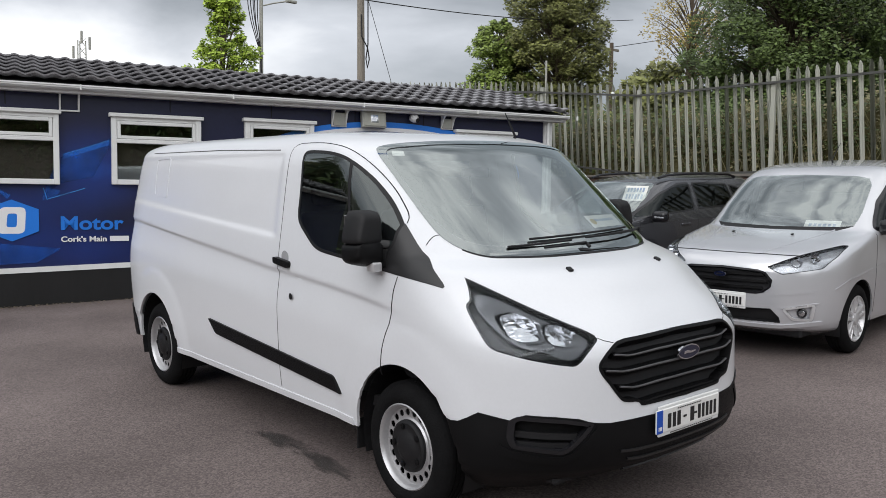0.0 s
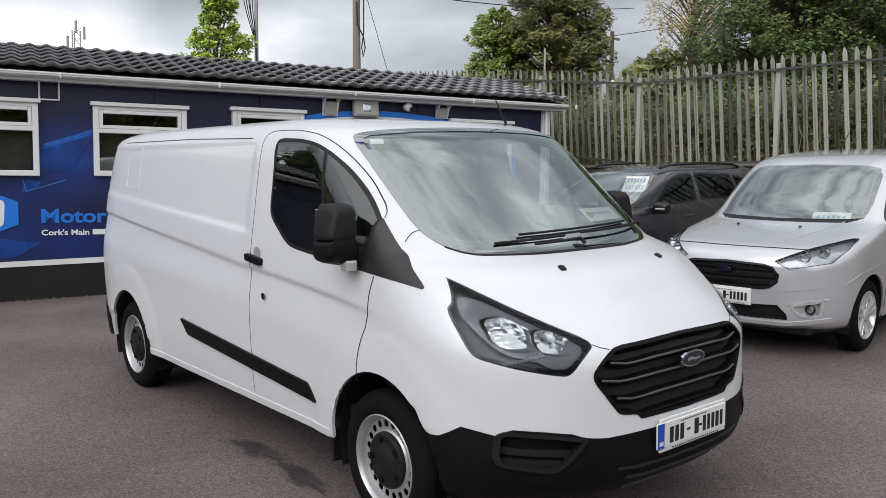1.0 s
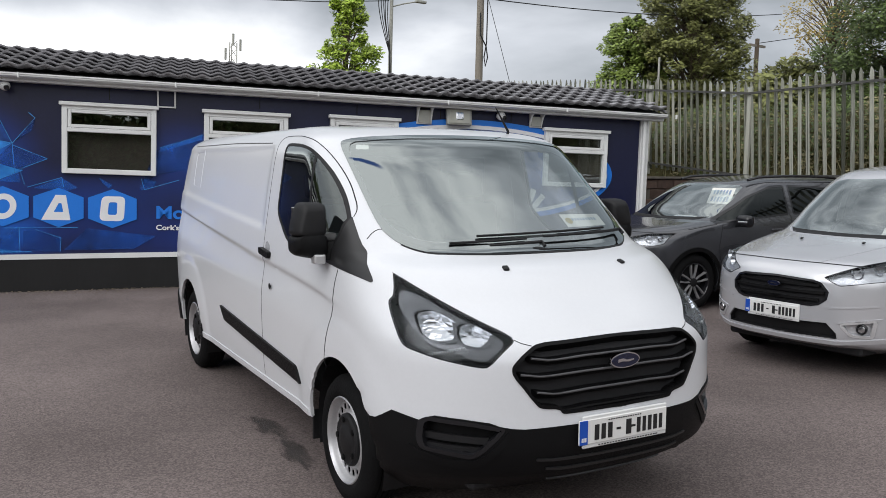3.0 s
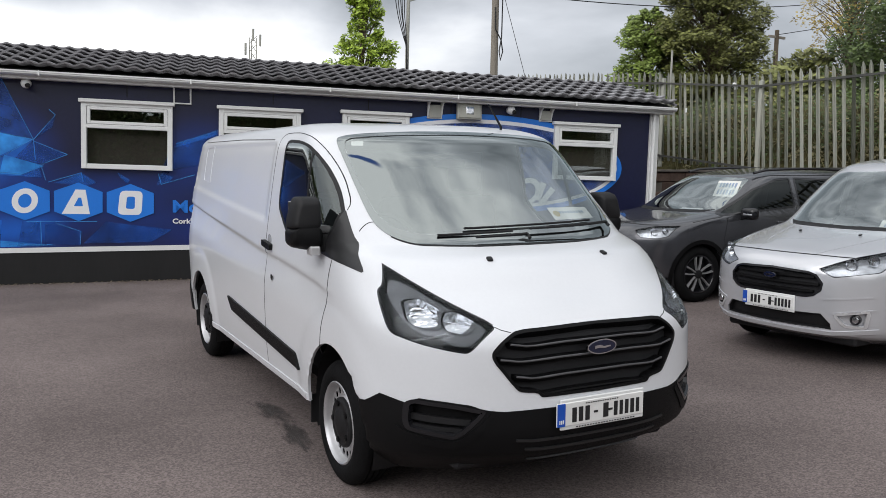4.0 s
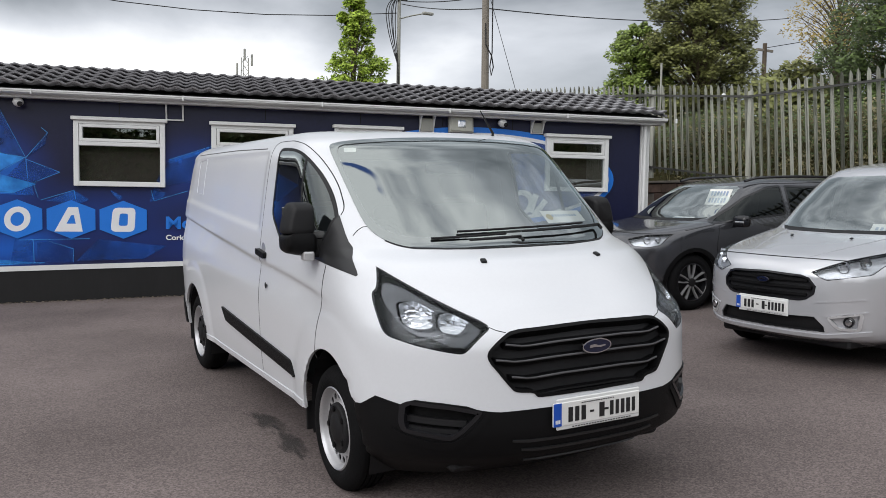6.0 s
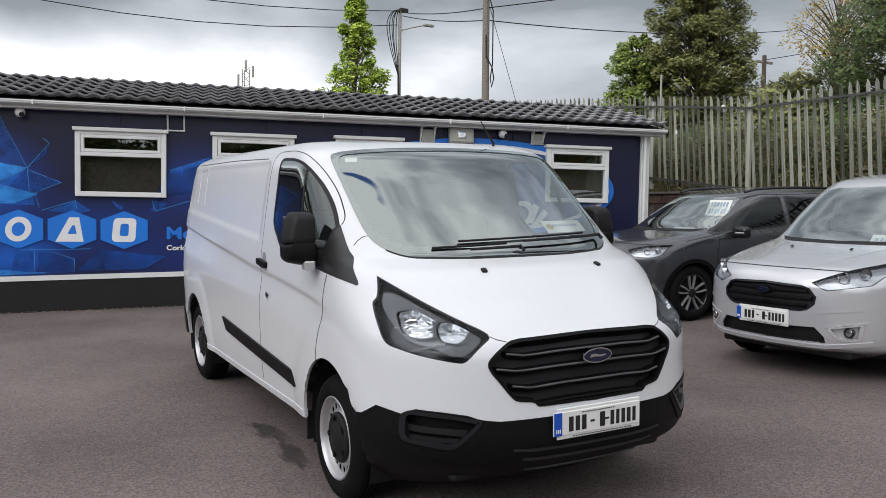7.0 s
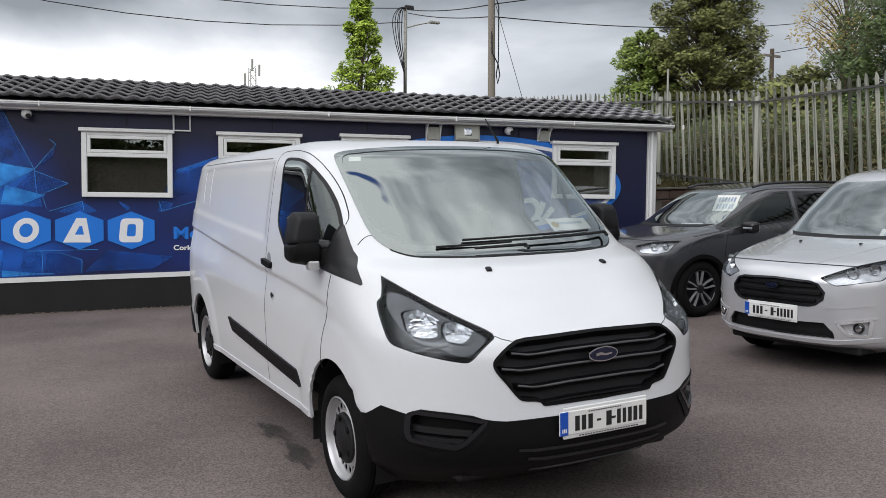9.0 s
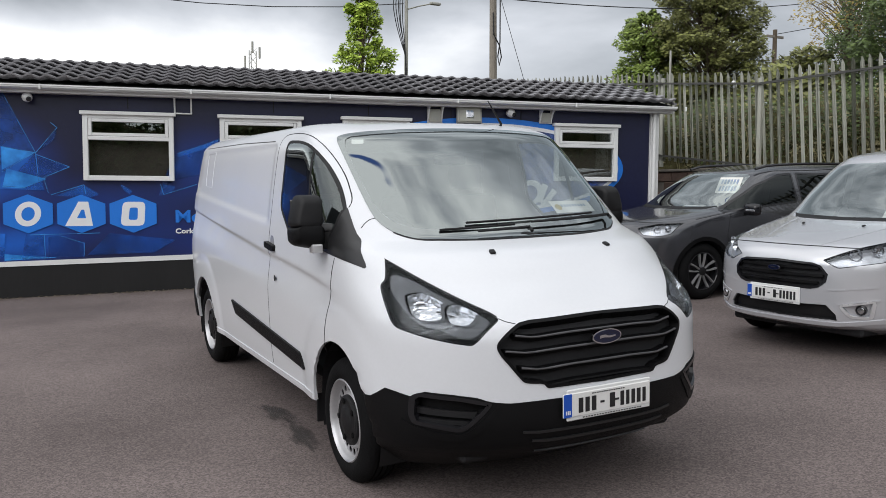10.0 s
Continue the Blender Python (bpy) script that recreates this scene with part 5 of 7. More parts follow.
def build_litter():
    """Fallen leaves and grit blown against the foot of the office wall."""
    rnd = random.Random(41)
    bm = bmesh.new()
    for k in range(1300):
        u = rnd.uniform(-8.5, 5.0)
        d = abs(rnd.gauss(0, 0.13)) + 0.04
        p = WALL @ Vector((u, -d, 0))
        z = yard_z(p.x, p.y) + 0.008
        a, q = rnd.uniform(0, 6.28), rnd.uniform(0.008, 0.026)
        c, s = math.cos(a) * q, math.sin(a) * q
        bm.faces.new([bm.verts.new((p.x + x * c - y * s, p.y + x * s + y * c, z + rnd.uniform(0, 0.012))) for x, y in ((-1, 0), (0, -.6), (1, 0), (0, .6))])
    tagged(part("leaf_litter", bm, M_litter, None, "dry leaf litter along the foot of the wall", keep=True), "", "litter", kind="stuff")


build_litter()


def sag(a, b, drop, n=14):
    a, b = Vector(a), Vector(b)
    return [a.lerp(b, k / n) - Vector((0, 0, drop * 4 * (k / n) * (1 - k / n))) for k in range(n + 1)]


def build_lines():
    p = thing("telegraph_pole", "weathered wooden telegraph pole with looped cable", "pole", pose(9.85, 17.35, 0.3))
    part("pole", tube([(0.06, 0, 0), (0, 0, 4.4), (-0.05, 0, 8.6)], 0.128, 12, 0.092), M_wood, p)
    part("cable_loop", tube([(-.12, -.12, 7.6), (.12, -.14, 6.9), (.13, -.14, 5.4), (.05, -.16, 5.0), (.10, -.16, 4.75), (.18, -.14, 5.0), (.12, -.14, 5.3), (-.08, -.14, 5.6), (-.10, -.14, 6.2)], 0.018, 6), M_cable, p, "black service cable")
    part("cable_box", box((.22, -.12, 7.45), (.10, .10, .24), .02), M_black, p)
    s = thing("street_lamp", "slim steel street lamp post with cable bundle", "street lamp", pose(10.6, 24.7, 0.3))
    part("post", tube([(0, 0, 0), (0, 0, 8.5)], 0.09, 10, 0.06), M_galv, s)
    part("arm", tube([(0, 0, 7.75), (.45, -.1, 7.9), (.85, -.2, 8.0)], 0.025, 6), M_galv, s)
    part("lamp_head", box((1.05, -.25, 8.02), (.42, .16, .10), .03, seg=2), M_galv, s, "grey lamp head")
    for k in range(5):
        loop = flow([(-.02, 8.50 - .03 * k), (-.28 + .04 * k, 8.42), (-.52 + .09 * k, 8.05 + .05 * k), (-.46 + .07 * k, 7.35), (-.22 + .03 * k, 6.55), (-.07, 6.1), (-.08, 3)], 4, False)
        part("service_cable", tube([(x, -.05 - .03 * (k % 3), z) for x, z in loop], 0.017, 6), M_cable, s)
    part("insulator", box((.15, 0, 8.5), (.35, .12, .16), .03), M_cable, s)
    for i, (a, b, d) in enumerate((((-22, 31, 16.0), (10.5, 24.7, 8.75), 2.6), ((-22, 30, 15.0), (10.5, 24.7, 8.25), 2.9), ((10.7, 24.7, 8.72), (9.8, 17.3, 7.27), .10), ((10.7, 24.7, 8.6), (9.8, 17.3, 6.93), .1),
                                   ((9.8, 17.3, 7.27), (24, 9, 9.9), .15), ((9.8, 17.3, 6.93), (28, 22, 9.6), .25), ((27.5, 22.8, 8.4), (40, 12, 12.0), .3))):
        tagged(part("overhead_cable", tube(sag(a, b, d), 0.016, 5), M_cable, None, "black overhead cable strung between the poles"), "", "cable", "overhead cables")
    tagged(part("stay_wire", tube([(9.95, 17.35, 7.3), (11.2, 17.0, 3.2)], 0.008, 4), M_cable, None, "thin steel stay wire of the wooden pole"), "", "cable", "overhead cables")
    w = thing("utility_pole", "thin distant wooden utility pole", "pole", pose(27.5, 22.8, 1.8))
    part("pole", tube([(0, 0, 0), (0, 0, 6.8)], 0.12, 8, 0.09), M_bark, w)
    part("cross_bar", box((0, 0, 6.5), (1.0, .08, .10)), M_wood, w)
    t = thing("radio_mast", "distant lattice radio mast", "mast", pose(9.0, 39.8, 0))
    for dx, dy in ((-.18, -.1), (.18, -.1), (0, .2)):
        part("mast_leg", tube([(dx * 1.4, dy * 1.4, 0), (dx, dy, 8.6)], 0.03, 5), M_galv, t)
    bm = bmesh.new()
    for k in range(16):
        z = 2 + 0.42 * k
        add_tube(bm, [(-.2, -.1, z), (.2, -.1, z + .42)], 0.018, 4)
        add_tube(bm, [(.2, -.1, z), (0, .2, z + .42)], 0.018, 4)
    part("bracing", bm, M_galv, t)
    for dx, z in ((-.02, 8.75), (.35, 8.5), (-.4, 8.0)):
        part("antenna_panel", box((dx, -.15, z), (.11, .08, .60), .02), M_galv, t)
    pl = thing("cctv_post", "slim white post behind the fence", "post", pose(10.1, 10.5, 1.9))
    part("post", tube([(0, 0, 0), (0, 0, 2.62)], 0.022, 8), M_galv, pl)
    fc = thing("fence_camera", "small white camera on the fence", "camera", pose(9.33, 8.02, 3.53))
    b = bmesh.new()
    bmesh.ops.create_uvsphere(b, u_segments=14, v_segments=8, radius=0.038)
    smooth_by(part("housing", b, M_upvc, fc), 180)
    part("bracket", box((0.04, 0, -0.05), (0.05, 0.04, 0.08), .005), M_upvc, fc)


build_lines()

# ---- the white van ----
VAN = dict(
    F=[(.20, .34), (.27, .20), (.335, .075), (.385, .02), (.50, -.005), (.62, 0), (.86, .005), (.93, .025), (.985, .075), (1.10, .215), (1.24, .40), (1.286, .575), (1.302, .632), (1.33, .668), (1.37, .717), (1.60, 1.0), (1.80, 1.25), (1.875, 1.36), (1.94, 1.58), (1.975, 1.95), (2.0, 2.8)],
    W=[(.20, .89), (.30, .94), (.35, .957), (.6, .978), (.95, .985), (1.2, .968), (1.4, .945), (1.7, .90), (1.82, .875), (1.89, .84), (1.945, .76), (1.985, .55), (2.0, .02)],
    D=[(.2, .72), (.6, .75), (1.0, .78), (1.2, .775), (1.24, .765), (1.286, .655), (1.302, .620), (1.33, .617), (1.37, .608), (1.43, .595), (1.5, .58), (1.85, .46), (2.0, .40)],
    R=[(.2, 5.14), (.6, 5.18), (.9, 5.20), (1.8, 5.11), (1.90, 5.07), (1.95, 4.95), (2.0, 4.2)], p=2.5, rear=0.5)


# the crease along the flank: y, z
WAIST = ((.6, 1.03, 1.347, 1.644, 1.972, 2.412, 2.968, 3.741, 4.631, 4.9), (.985, 1.032, 1.066, 1.092, 1.115, 1.140, 1.188, 1.25, 1.318, 1.338))


def ease(t):
    t = max(0.0, min(1.0, t))
    return t * t * (3 - 2 * t)


def van_side(x, y, z):
    """Pressed panels and swage lines in the side."""
    low = 1.318 + 0.062 * (y - 2.3)
    d = 0.012 * ease((y - 2.30) / 0.06) * ease((4.98 - y) / 0.12) * ease((z - low) / 0.035) * ease((1.872 - z) / 0.05)
    w = float(np.interp(y, WAIST[0], WAIST[1])) - z
    d += 0.016 * ease((w + 0.010) / 0.026) * (1 - ease((w - 0.02) / 0.24)) * ease((y - 0.9) / 0.4)
    for cy in (0.99, 4.32):
        r = math.hypot(y - cy, z - 0.34)
        if 0.40 < r < 0.62:
            d -= 0.016 * (1 - (r - 0.40) / 0.22) ** 0.5
    taper = max(0.0, y - 3.0) / 2.3
    return d + 0.045 * taper * taper


def build_van():
    van = thing("van", "white panel van with black bumper parked on the asphalt yard", "van", YARD)
    base = hull(VAN, 0.022, van_side)
    bm = base.copy()
    low = lambda c: c.y < 0.9
    sid = lambda c: c.x < -0.4 and c.y > 0.35
    # openings of the wheels and the underside
    for cy in (0.99, 4.32):
        bmesh.ops.delete(bm, geom=cut(bm, arc(cy, 0.345, 0.418, 72), 1, 2, lambda c: c.x < -0.5), context="FACES")
    bmesh.ops.delete(bm, geom=cut(bm, [(0.80, 0.0), (6, 0.0), (6, 0.345), (0.80, 0.345)], 1, 2), context="FACES")
    # glass and panels
    glass_edge = flow([(-.30, 1.2945), (-.523, 1.300), (-.624, 1.306), (-.686, 1.325), (-.73, 1.352), (-.760, 1.393), (-.770, 1.435), (-.773, 1.51), (-.772, 1.60), (-.771, 1.70), (-.769, 1.78), (-.764, 1.83), (-.752, 1.856), (-.725, 1.869), (-.629, 1.885), (-.45, 1.897), (-.225, 1.906), (0.1, 1.910)], 3, False)
    ws = [(0.1, 1.294)] + glass_edge
    screen = take(bm, cut(bm, ws, 0, 2, lambda c: c.y < 2.2))
    lamp_line = flow([(-.840, 1.222), (-.788, 1.171), (-.721, 1.115), (-.655, 1.066), (-.591, 1.025), (-.542, .996), (-.522, .981), (-.516, .968), (-.525, .958), (-.545, .946), (-.591, .911), (-.632, .872), (-.652, .859), (-.688, .861), (-.758, .875), (-.822, .891), (-.879, .912), (-.903, .924), (-.914, .942), (-.915, .992), (-.911, 1.038), (-.901, 1.09), (-.893, 1.110), (-.877, 1.128), (-.866, 1.153), (-.848, 1.203)], 3)
    low_edge = [p for p in glass_edge if p[1] < 1.405]
    bonnet_line = [(0.1, .969), (-.2, .968), (-.383, .962), (-.44, .952), (-.49, .957)] + flow([(-.512, .972), (-.542, .998), (-.591, 1.027), (-.655, 1.068), (-.721, 1.117), (-.788, 1.173), (-.842, 1.226), (-.849, 1.27), (-.848, 1.32), (-.841, 1.361), (-.813, 1.388), (-.783, 1.406)], 3, False) + low_edge[::-1] + [(0.1, 1.294)]
    bonnet = take(bm, cut(bm, bonnet_line, 0, 2, lambda c: c.y < 1.3))
    lamp = take(bm, cut(bm, lamp_line, 0, 2, lambda c: c.y < 0.95))
    grille_line = [(0.1, .966), (-.133, .965), (-.383, .957)] + flow([(-.430, .950), (-.455, .940), (-.530, .885), (-.549, .858), (-.546, .827), (-.503, .766), (-.447, .694), (-.430, .678), (-.400, .670), (-.335, .660), (-.318, .643), (-.300, .640)], 3, False) + [(0.1, .641)]
    grille = take(bm, cut(bm, grille_line, 0, 2, lambda c: c.y < 0.5))
    bumper_line = [(0.1, .588), (-.30, .588)] + flow([(-.495, .585), (-.555, .592), (-.60, .602), (-.64, .618), (-.83, .640), (-.86, .625), (-.875, .611), (-.945, .632), (-.962, .606), (-.978, .575)], 2, False, 30) + [(-1.1, .50), (-1.1, 0.0), (0.1, 0.0)]
    bumper = take(bm, cut(bm, bumper_line, 0, 2, lambda c: c.y < 0.80))
    arch_line = flow([(2.248, 1.84), (2.238, 1.878), (2.205, 1.898), (2.12, 1.904), (2.0, 1.903), (1.90, 1.899), (1.775, 1.886), (1.70, 1.874), (1.62, 1.852), (1.545, 1.821), (1.44, 1.763), (1.34, 1.695), (1.25, 1.625), (1.175, 1.558), (1.135, 1.520), (1.112, 1.490), (1.104, 1.465)], 3, False)
    wing_line = flow([(1.035, 1.205), (1.062, 1.125), (1.072, 1.04), (1.096, .955), (1.122, .89), (1.141, .82), (1.152, .726), (1.165, .60)], 3, False)
    door_line = [(2.262, .40), (2.262, 1.11), (2.245, 1.45)] + arch_line + [(1.036, 1.398), (.95, 1.30)] + wing_line + [(1.22, .45), (1.26, .40)]
    divide = flow([(1.112, 1.462), (1.117, 1.42), (1.113, 1.372), (1.13, 1.33), (1.19, 1.28), (1.245, 1.231)], 3, False)
    sail_line = flow([(1.108, 1.463), (1.036, 1.400), (.955, 1.332), (.86, 1.273), (.748, 1.198), (.730, 1.180), (.738, 1.173), (.79, 1.182), (.89, 1.196), (1.01, 1.209), (1.15, 1.222)], 2, False) + divide[::-1]
    sail = take(bm, cut(bm, sail_line, 1, 2, sid))
    door = take(bm, cut(bm, door_line, 1, 2, sid))
    hole = divide[::-1][:-1] + flow([(1.112, 1.462), (1.166, 1.517), (1.227, 1.573), (1.30, 1.631), (1.385, 1.692), (1.47, 1.743), (1.552, 1.785), (1.66, 1.825), (1.80, 1.848), (1.94, 1.857), (2.037, 1.858), (2.072, 1.850), (2.086, 1.828), (2.075, 1.71), (2.066, 1.588), (2.060, 1.468), (2.038, 1.428), (1.949, 1.361), (1.865, 1.306), (1.809, 1.285), (1.664, 1.267), (1.527, 1.256), (1.245, 1.231)], 3, False)[:-1]
    seal = take(door, cut(door, hole, 1, 2))
    pane = take(seal, cut(seal, grown(hole, -0.017), 1, 2))
    bar = cut(pane, [(1.469, 1.2), (1.447, 1.2), (1.587, 1.9), (1.609, 1.9)], 1, 2)
    bar = take(pane, bar)
    # body shell
    both(bm)
    shell(bm, 0.018)
    smooth_by(part("body", bm, [M_white], van, "white painted body shell", keep=True), 40)
    smooth_by(part("bonnet", shell(both(bonnet), 0.015), M_white, van, "white bonnet", keep=True), 40)
    glass_ob = smooth_by(part("windscreen", both(screen), M_glass, van, "clear raked windscreen", keep=True), 60)
    glass_ob.visible_shadow = False
    d1, d2 = sides("front_door", shell(door, 0.016), M_white, van, "white cab door")
    doors = (d1, d2)
    sides("window_seal", shell(seal, 0.012, 0.002), M_black, doors)
    for g in sides("door_window", pane, M_sideglass, doors, "tinted door glass"):
        g.visible_shadow = False
    sides("window_bar", shell(bar, 0.012, 0.002), M_black, doors)
    sides("sail_panel", shell(sail, 0.012, 0.002), M_satin, van, "black mirror mounting panel")
    # rub strips, seams
    strip = [(3.265, .70), (3.15, .605), (1.545, .497), (1.635, .588)]
    sides("rub_strip", patch(base, rounded(strip, 0.015, 2), 1, 2, sid, 0.014, 0.02), M_plastic, van, "black side rub strip")
    rear_part = lambda c: c.x < -0.4 and c.y > 0.2
    sides("wing_seam", ribbon(base, wing_line[:-2], 0.006, 1, 2, rear_part), M_black, van)
    sides("door_seam", ribbon(base, [(2.262, .40), (2.262, 1.11), (2.245, 1.45)] + arch_line, 0.0036, 1, 2, rear_part), M_black, van)
    sides("bonnet_seam", ribbon(base, flow([(-.517, .978), (-.542, .998), (-.591, 1.027), (-.655, 1.068), (-.721, 1.117), (-.788, 1.173), (-.840, 1.224)], 3, False), 0.003, 0, 2, lambda c: c.y < 1.3), M_black, van)
    sides("nose_seam", ribbon(base, [(-.515, .970), (-.49, .957), (-.45, .946)], 0.003, 0, 2, lambda c: c.y < 1.3), M_black, van)
    sides("pillar_seam", ribbon(base, flow([(-.765, 1.409), (-.783, 1.406), (-.813, 1.388), (-.841, 1.361)], 3, False), 0.0024, 0, 2, lambda c: c.y < 1.3), M_dark, van)
    sides("roof_gutter", ribbon(base, [(2.40, 1.868), (3.27, 1.884), (4.60, 1.886)], 0.006, 1, 2, rear_part), M_rail, van, "grey roof gutter line")
    sides("panel_frame", ring(base, rounded([(4.16, 1.53), (4.44, 1.545), (4.47, 1.84), (4.18, 1.85)], .03, 3), 0.012, 1, 2, sid, 0.003, 0.008), M_white, van)
    sides("rear_bumper", patch(base, [(4.79, .345), (5.3, .345), (5.3, .60), (4.93, .60), (4.86, .575), (4.80, .48)], 1, 2, lambda c: c.x < -0.2 and c.y > 4.6, 0.012, 0.02), M_plastic, van, "black plastic rear bumper corner")
    sides("sill", patch(base, [(1.44, .345), (3.90, .345), (3.90, .385), (1.44, .385)], 1, 2, sid, 0.006, 0.02), M_white, van)
    # headlights
    bowls = sides("headlight", bowl(lamp.copy(), 0.070), M_lampdark, van, "clear halogen headlight in a dark housing")
    rim_bm = ring(base, lamp_line, 0.005, 0, 2, lambda c: c.y < 0.95, 0.0, 0.05)
    sides("lamp_rim", rim_bm, M_gloss_black, bowls)
    for g in sides("lens", shell(lamp, 0.004, 0.0015), M_lens, bowls, "clear plastic lens"):
        g.visible_shadow = False
    def chamber(poly, deep):
        whole = base.copy()
        piece = take(whole, cut(whole, rounded(poly, .015, 2), 0, 2, lambda c: c.y < .9), True)
        whole.free()
        for v in piece.verts:
            v.co.y += 0.014
        bowl(piece, deep)
        bmesh.ops.triangulate(piece, faces=piece.faces[:])
        bmesh.ops.subdivide_edges(piece, edges=piece.edges[:], cuts=1)
        bmesh.ops.triangulate(piece, faces=piece.faces[:])
        rnd = random.Random(17)
        for v in piece.verts:
            v.co.y += rnd.uniform(-.004, .004)
        return piece

    tray = [(-.873, 1.112), (-.846, 1.168), (-.79, 1.148), (-.72, 1.094), (-.655, 1.047), (-.60, 1.010), (-.545, .974), (-.600, .924), (-.648, .886), (-.70, .888), (-.76, .928), (-.835, .950), (-.862, 1.0), (-.876, 1.06)]
    tray_bm = patch(base, rounded(tray, .02, 2), 0, 2, lambda c: c.y < .9, -.022, .006)
    room_a = [(-.826, 1.064), (-.763, 1.080), (-.702, 1.036), (-.730, .963), (-.80, .957), (-.840, .978), (-.836, 1.015)]
    room_b = [(-.690, 1.026), (-.644, 1.030), (-.615, 1.010), (-.580, .988), (-.609, .957), (-.648, .936), (-.714, .950), (-.716, .99)]
    for poly in (room_a, room_b):
        bmesh.ops.delete(tray_bm, geom=cut(tray_bm, rounded(poly, .015, 2), 0, 2), context="FACES")
    sides("reflector_tray", tray_bm, M_lampsmoke, bowls, "silvered surround of the reflectors")
    for poly in (room_a, room_b):
        sides("reflector_room", chamber(poly, 0.05), M_lampwhite, bowls, "bright rectangular reflector", 8)
    for s, b in zip((-1, 1), bowls):
        bm2 = bmesh.new()
        for k in range(16):
            add_box(bm2, (0.0115 * (k - 7.5), 0, 0), (0.006, 0.010, 0.012), 0.002)
        part("indicator", bm2, M_lampgrey, b, "ribbed indicator strip", pose(s * .778, .262, .919, 0, s * 13, s * 43))
    # grille with bars and emblem
    gr = smooth_by(part("grille", bowl(both(grille), 0.050), M_dark, van, "black hexagonal radiator grille", keep=True))
    edge = ring(base, grille_line, 0.014, 0, 2, lambda c: c.y < 0.5, 0.004, 0.05)
    smooth_by(part("grille_frame", both(edge), M_plastic, gr, "satin black grille frame", keep=True))
    for z, x1 in ((.892, .462), (.824, .512), (.742, .438), (.662, .40)):
        for sd in (-1, 1):
            blade, bead = bmesh.new(), []
            secs = []
            for k in range(13):
                x = x1 * k / 12
                zz = z - 0.010 * ease((k / 12 - .35) / .47) + (0.012 if z > .7 else 0.03) * ease((k / 12 - .82) / .18)
                y = 0.014 + 0.755 * (1 - (1 - (x / 0.985) ** 2.5) ** 0.4) + max(0.0, z - .86) * .35
                bead.append((sd * x, y - 0.006, zz))
                secs.append([blade.verts.new((sd * x, y + dy, zz + dz)) for dy, dz in ((0.0, 0.003), (-0.003, -0.004), (0.014, -0.024), (0.045, -0.016), (0.045, 0.006))])
            for u, v in zip(secs, secs[1:]):
                for j in range(5):
                    blade.faces.new((u[j], u[(j + 1) % 5], v[(j + 1) % 5], v[j]))
            blade.faces.new(secs[0]), blade.faces.new(secs[-1][::-1])
            bar_ob = smooth_by(part("grille_bar", blade, M_plastic, gr), 30)
            # the highlight along the bar's front edge, put in as a paler bead
            if z > .7:
                smooth_by(part("bar_highlight", tube(bead, 0.0058, 6), M_highlight, bar_ob, "pale grey bead painted as the highlight on the grille bar"), 60)
    badge(van, 0, -0.008, .858, 0.172, 0.072, 2)
    # bumper with fog recess, slots, plate
    fog_line = rounded([(-.852, .634), (-.70, .620), (-.572, .592), (-.600, .553), (-.672, .478), (-.705, .456), (-.872, .484), (-.884, .530), (-.878, .612)], 0.018, 3)
    pocket = take(bumper, cut(bumper, fog_line, 0, 2, lambda c: c.y < 0.7))
    bp = smooth_by(part("bumper", shell(both(bumper), 0.02, 0.004), M_plastic, van, "unpainted black plastic front bumper", keep=True))
    pk = sides("fog_recess", bowl(pocket, 0.055), M_plastic, bp, "black blanked fog lamp recess")
    fr_bm = ring(base, fog_line, 0.018, 0, 2, lambda c: c.y < 0.7, 0.007, 0.05)
    sides("recess_frame", fr_bm, M_gloss_black, pk)
    for z0, z1 in ((.560, .530), (.512, .492)):
        sides("recess_bar", patch(base, [(-.87, z0), (-.64, z0 - 0.015), (-.655, z1 - 0.015), (-.87, z1)], 0, 2, lambda c: c.y < 0.7, -0.022, 0.02), M_black, pk)
    ledge = flow([(-.90, .500), (-.874, .478), (-.70, .449), (-.655, .478), (-.590, .545), (-.562, .578), (-.548, .560), (-.60, .490), (-.66, .430), (-.72, .408), (-.885, .442)], 2)
    sides("recess_ledge", patch(base, ledge, 0, 2, lambda c: c.y < 0.7, 0.010, 0.02), M_plastic, pk)
    for z, x1 in ((.440, .44), (.393, .39), (.318, .34)):
        slot = patch(base, [(0.1, z + .006), (-x1 + .08, z + .006), (-x1, z + .012), (-x1, z + .002), (-x1 + .08, z - .005), (0.1, z - .005)], 0, 2, lambda c: c.y < 0.4, 0.012, 0.02)
        smooth_by(part("bumper_slat", both(slot), M_satin, bp, keep=True))
    number_plate(van, (0, -0.024, .553), 5)
    inner = [(0.1, 1.340)] + flow([(-.30, 1.341), (-.50, 1.349), (-.61, 1.360), (-.675, 1.382), (-.718, 1.42), (-.738, 1.47), (-.745, 1.54), (-.746, 1.66), (-.744, 1.77), (-.736, 1.815), (-.715, 1.850), (-.62, 1.868), (-.4, 1.884)], 3, False) + [(0.1, 1.895)]
    band = patch(base, ws, 0, 2, lambda c: c.y < 2.2, 0.004, 0.002)
    bmesh.ops.delete(band, geom=cut(band, inner, 0, 2), context="FACES")
    o = smooth_by(part("screen_border", both(band), M_frit, van, "dark printed border of the windscreen", keep=True), 60)
    o.visible_shadow = False
    # bonnet jets, wipers, cowl
    for s in (-1, 1):
        jet = box((0, 0, 0), (0.030, 0.036, 0.016), 0.006, seg=2)
        part("washer_jet", jet, M_black, van, m=pose(s * .357, .432, 1.246, 24, 0, s * 12))
    sill_edge = [p for p in glass_edge if p[1] < 1.345]
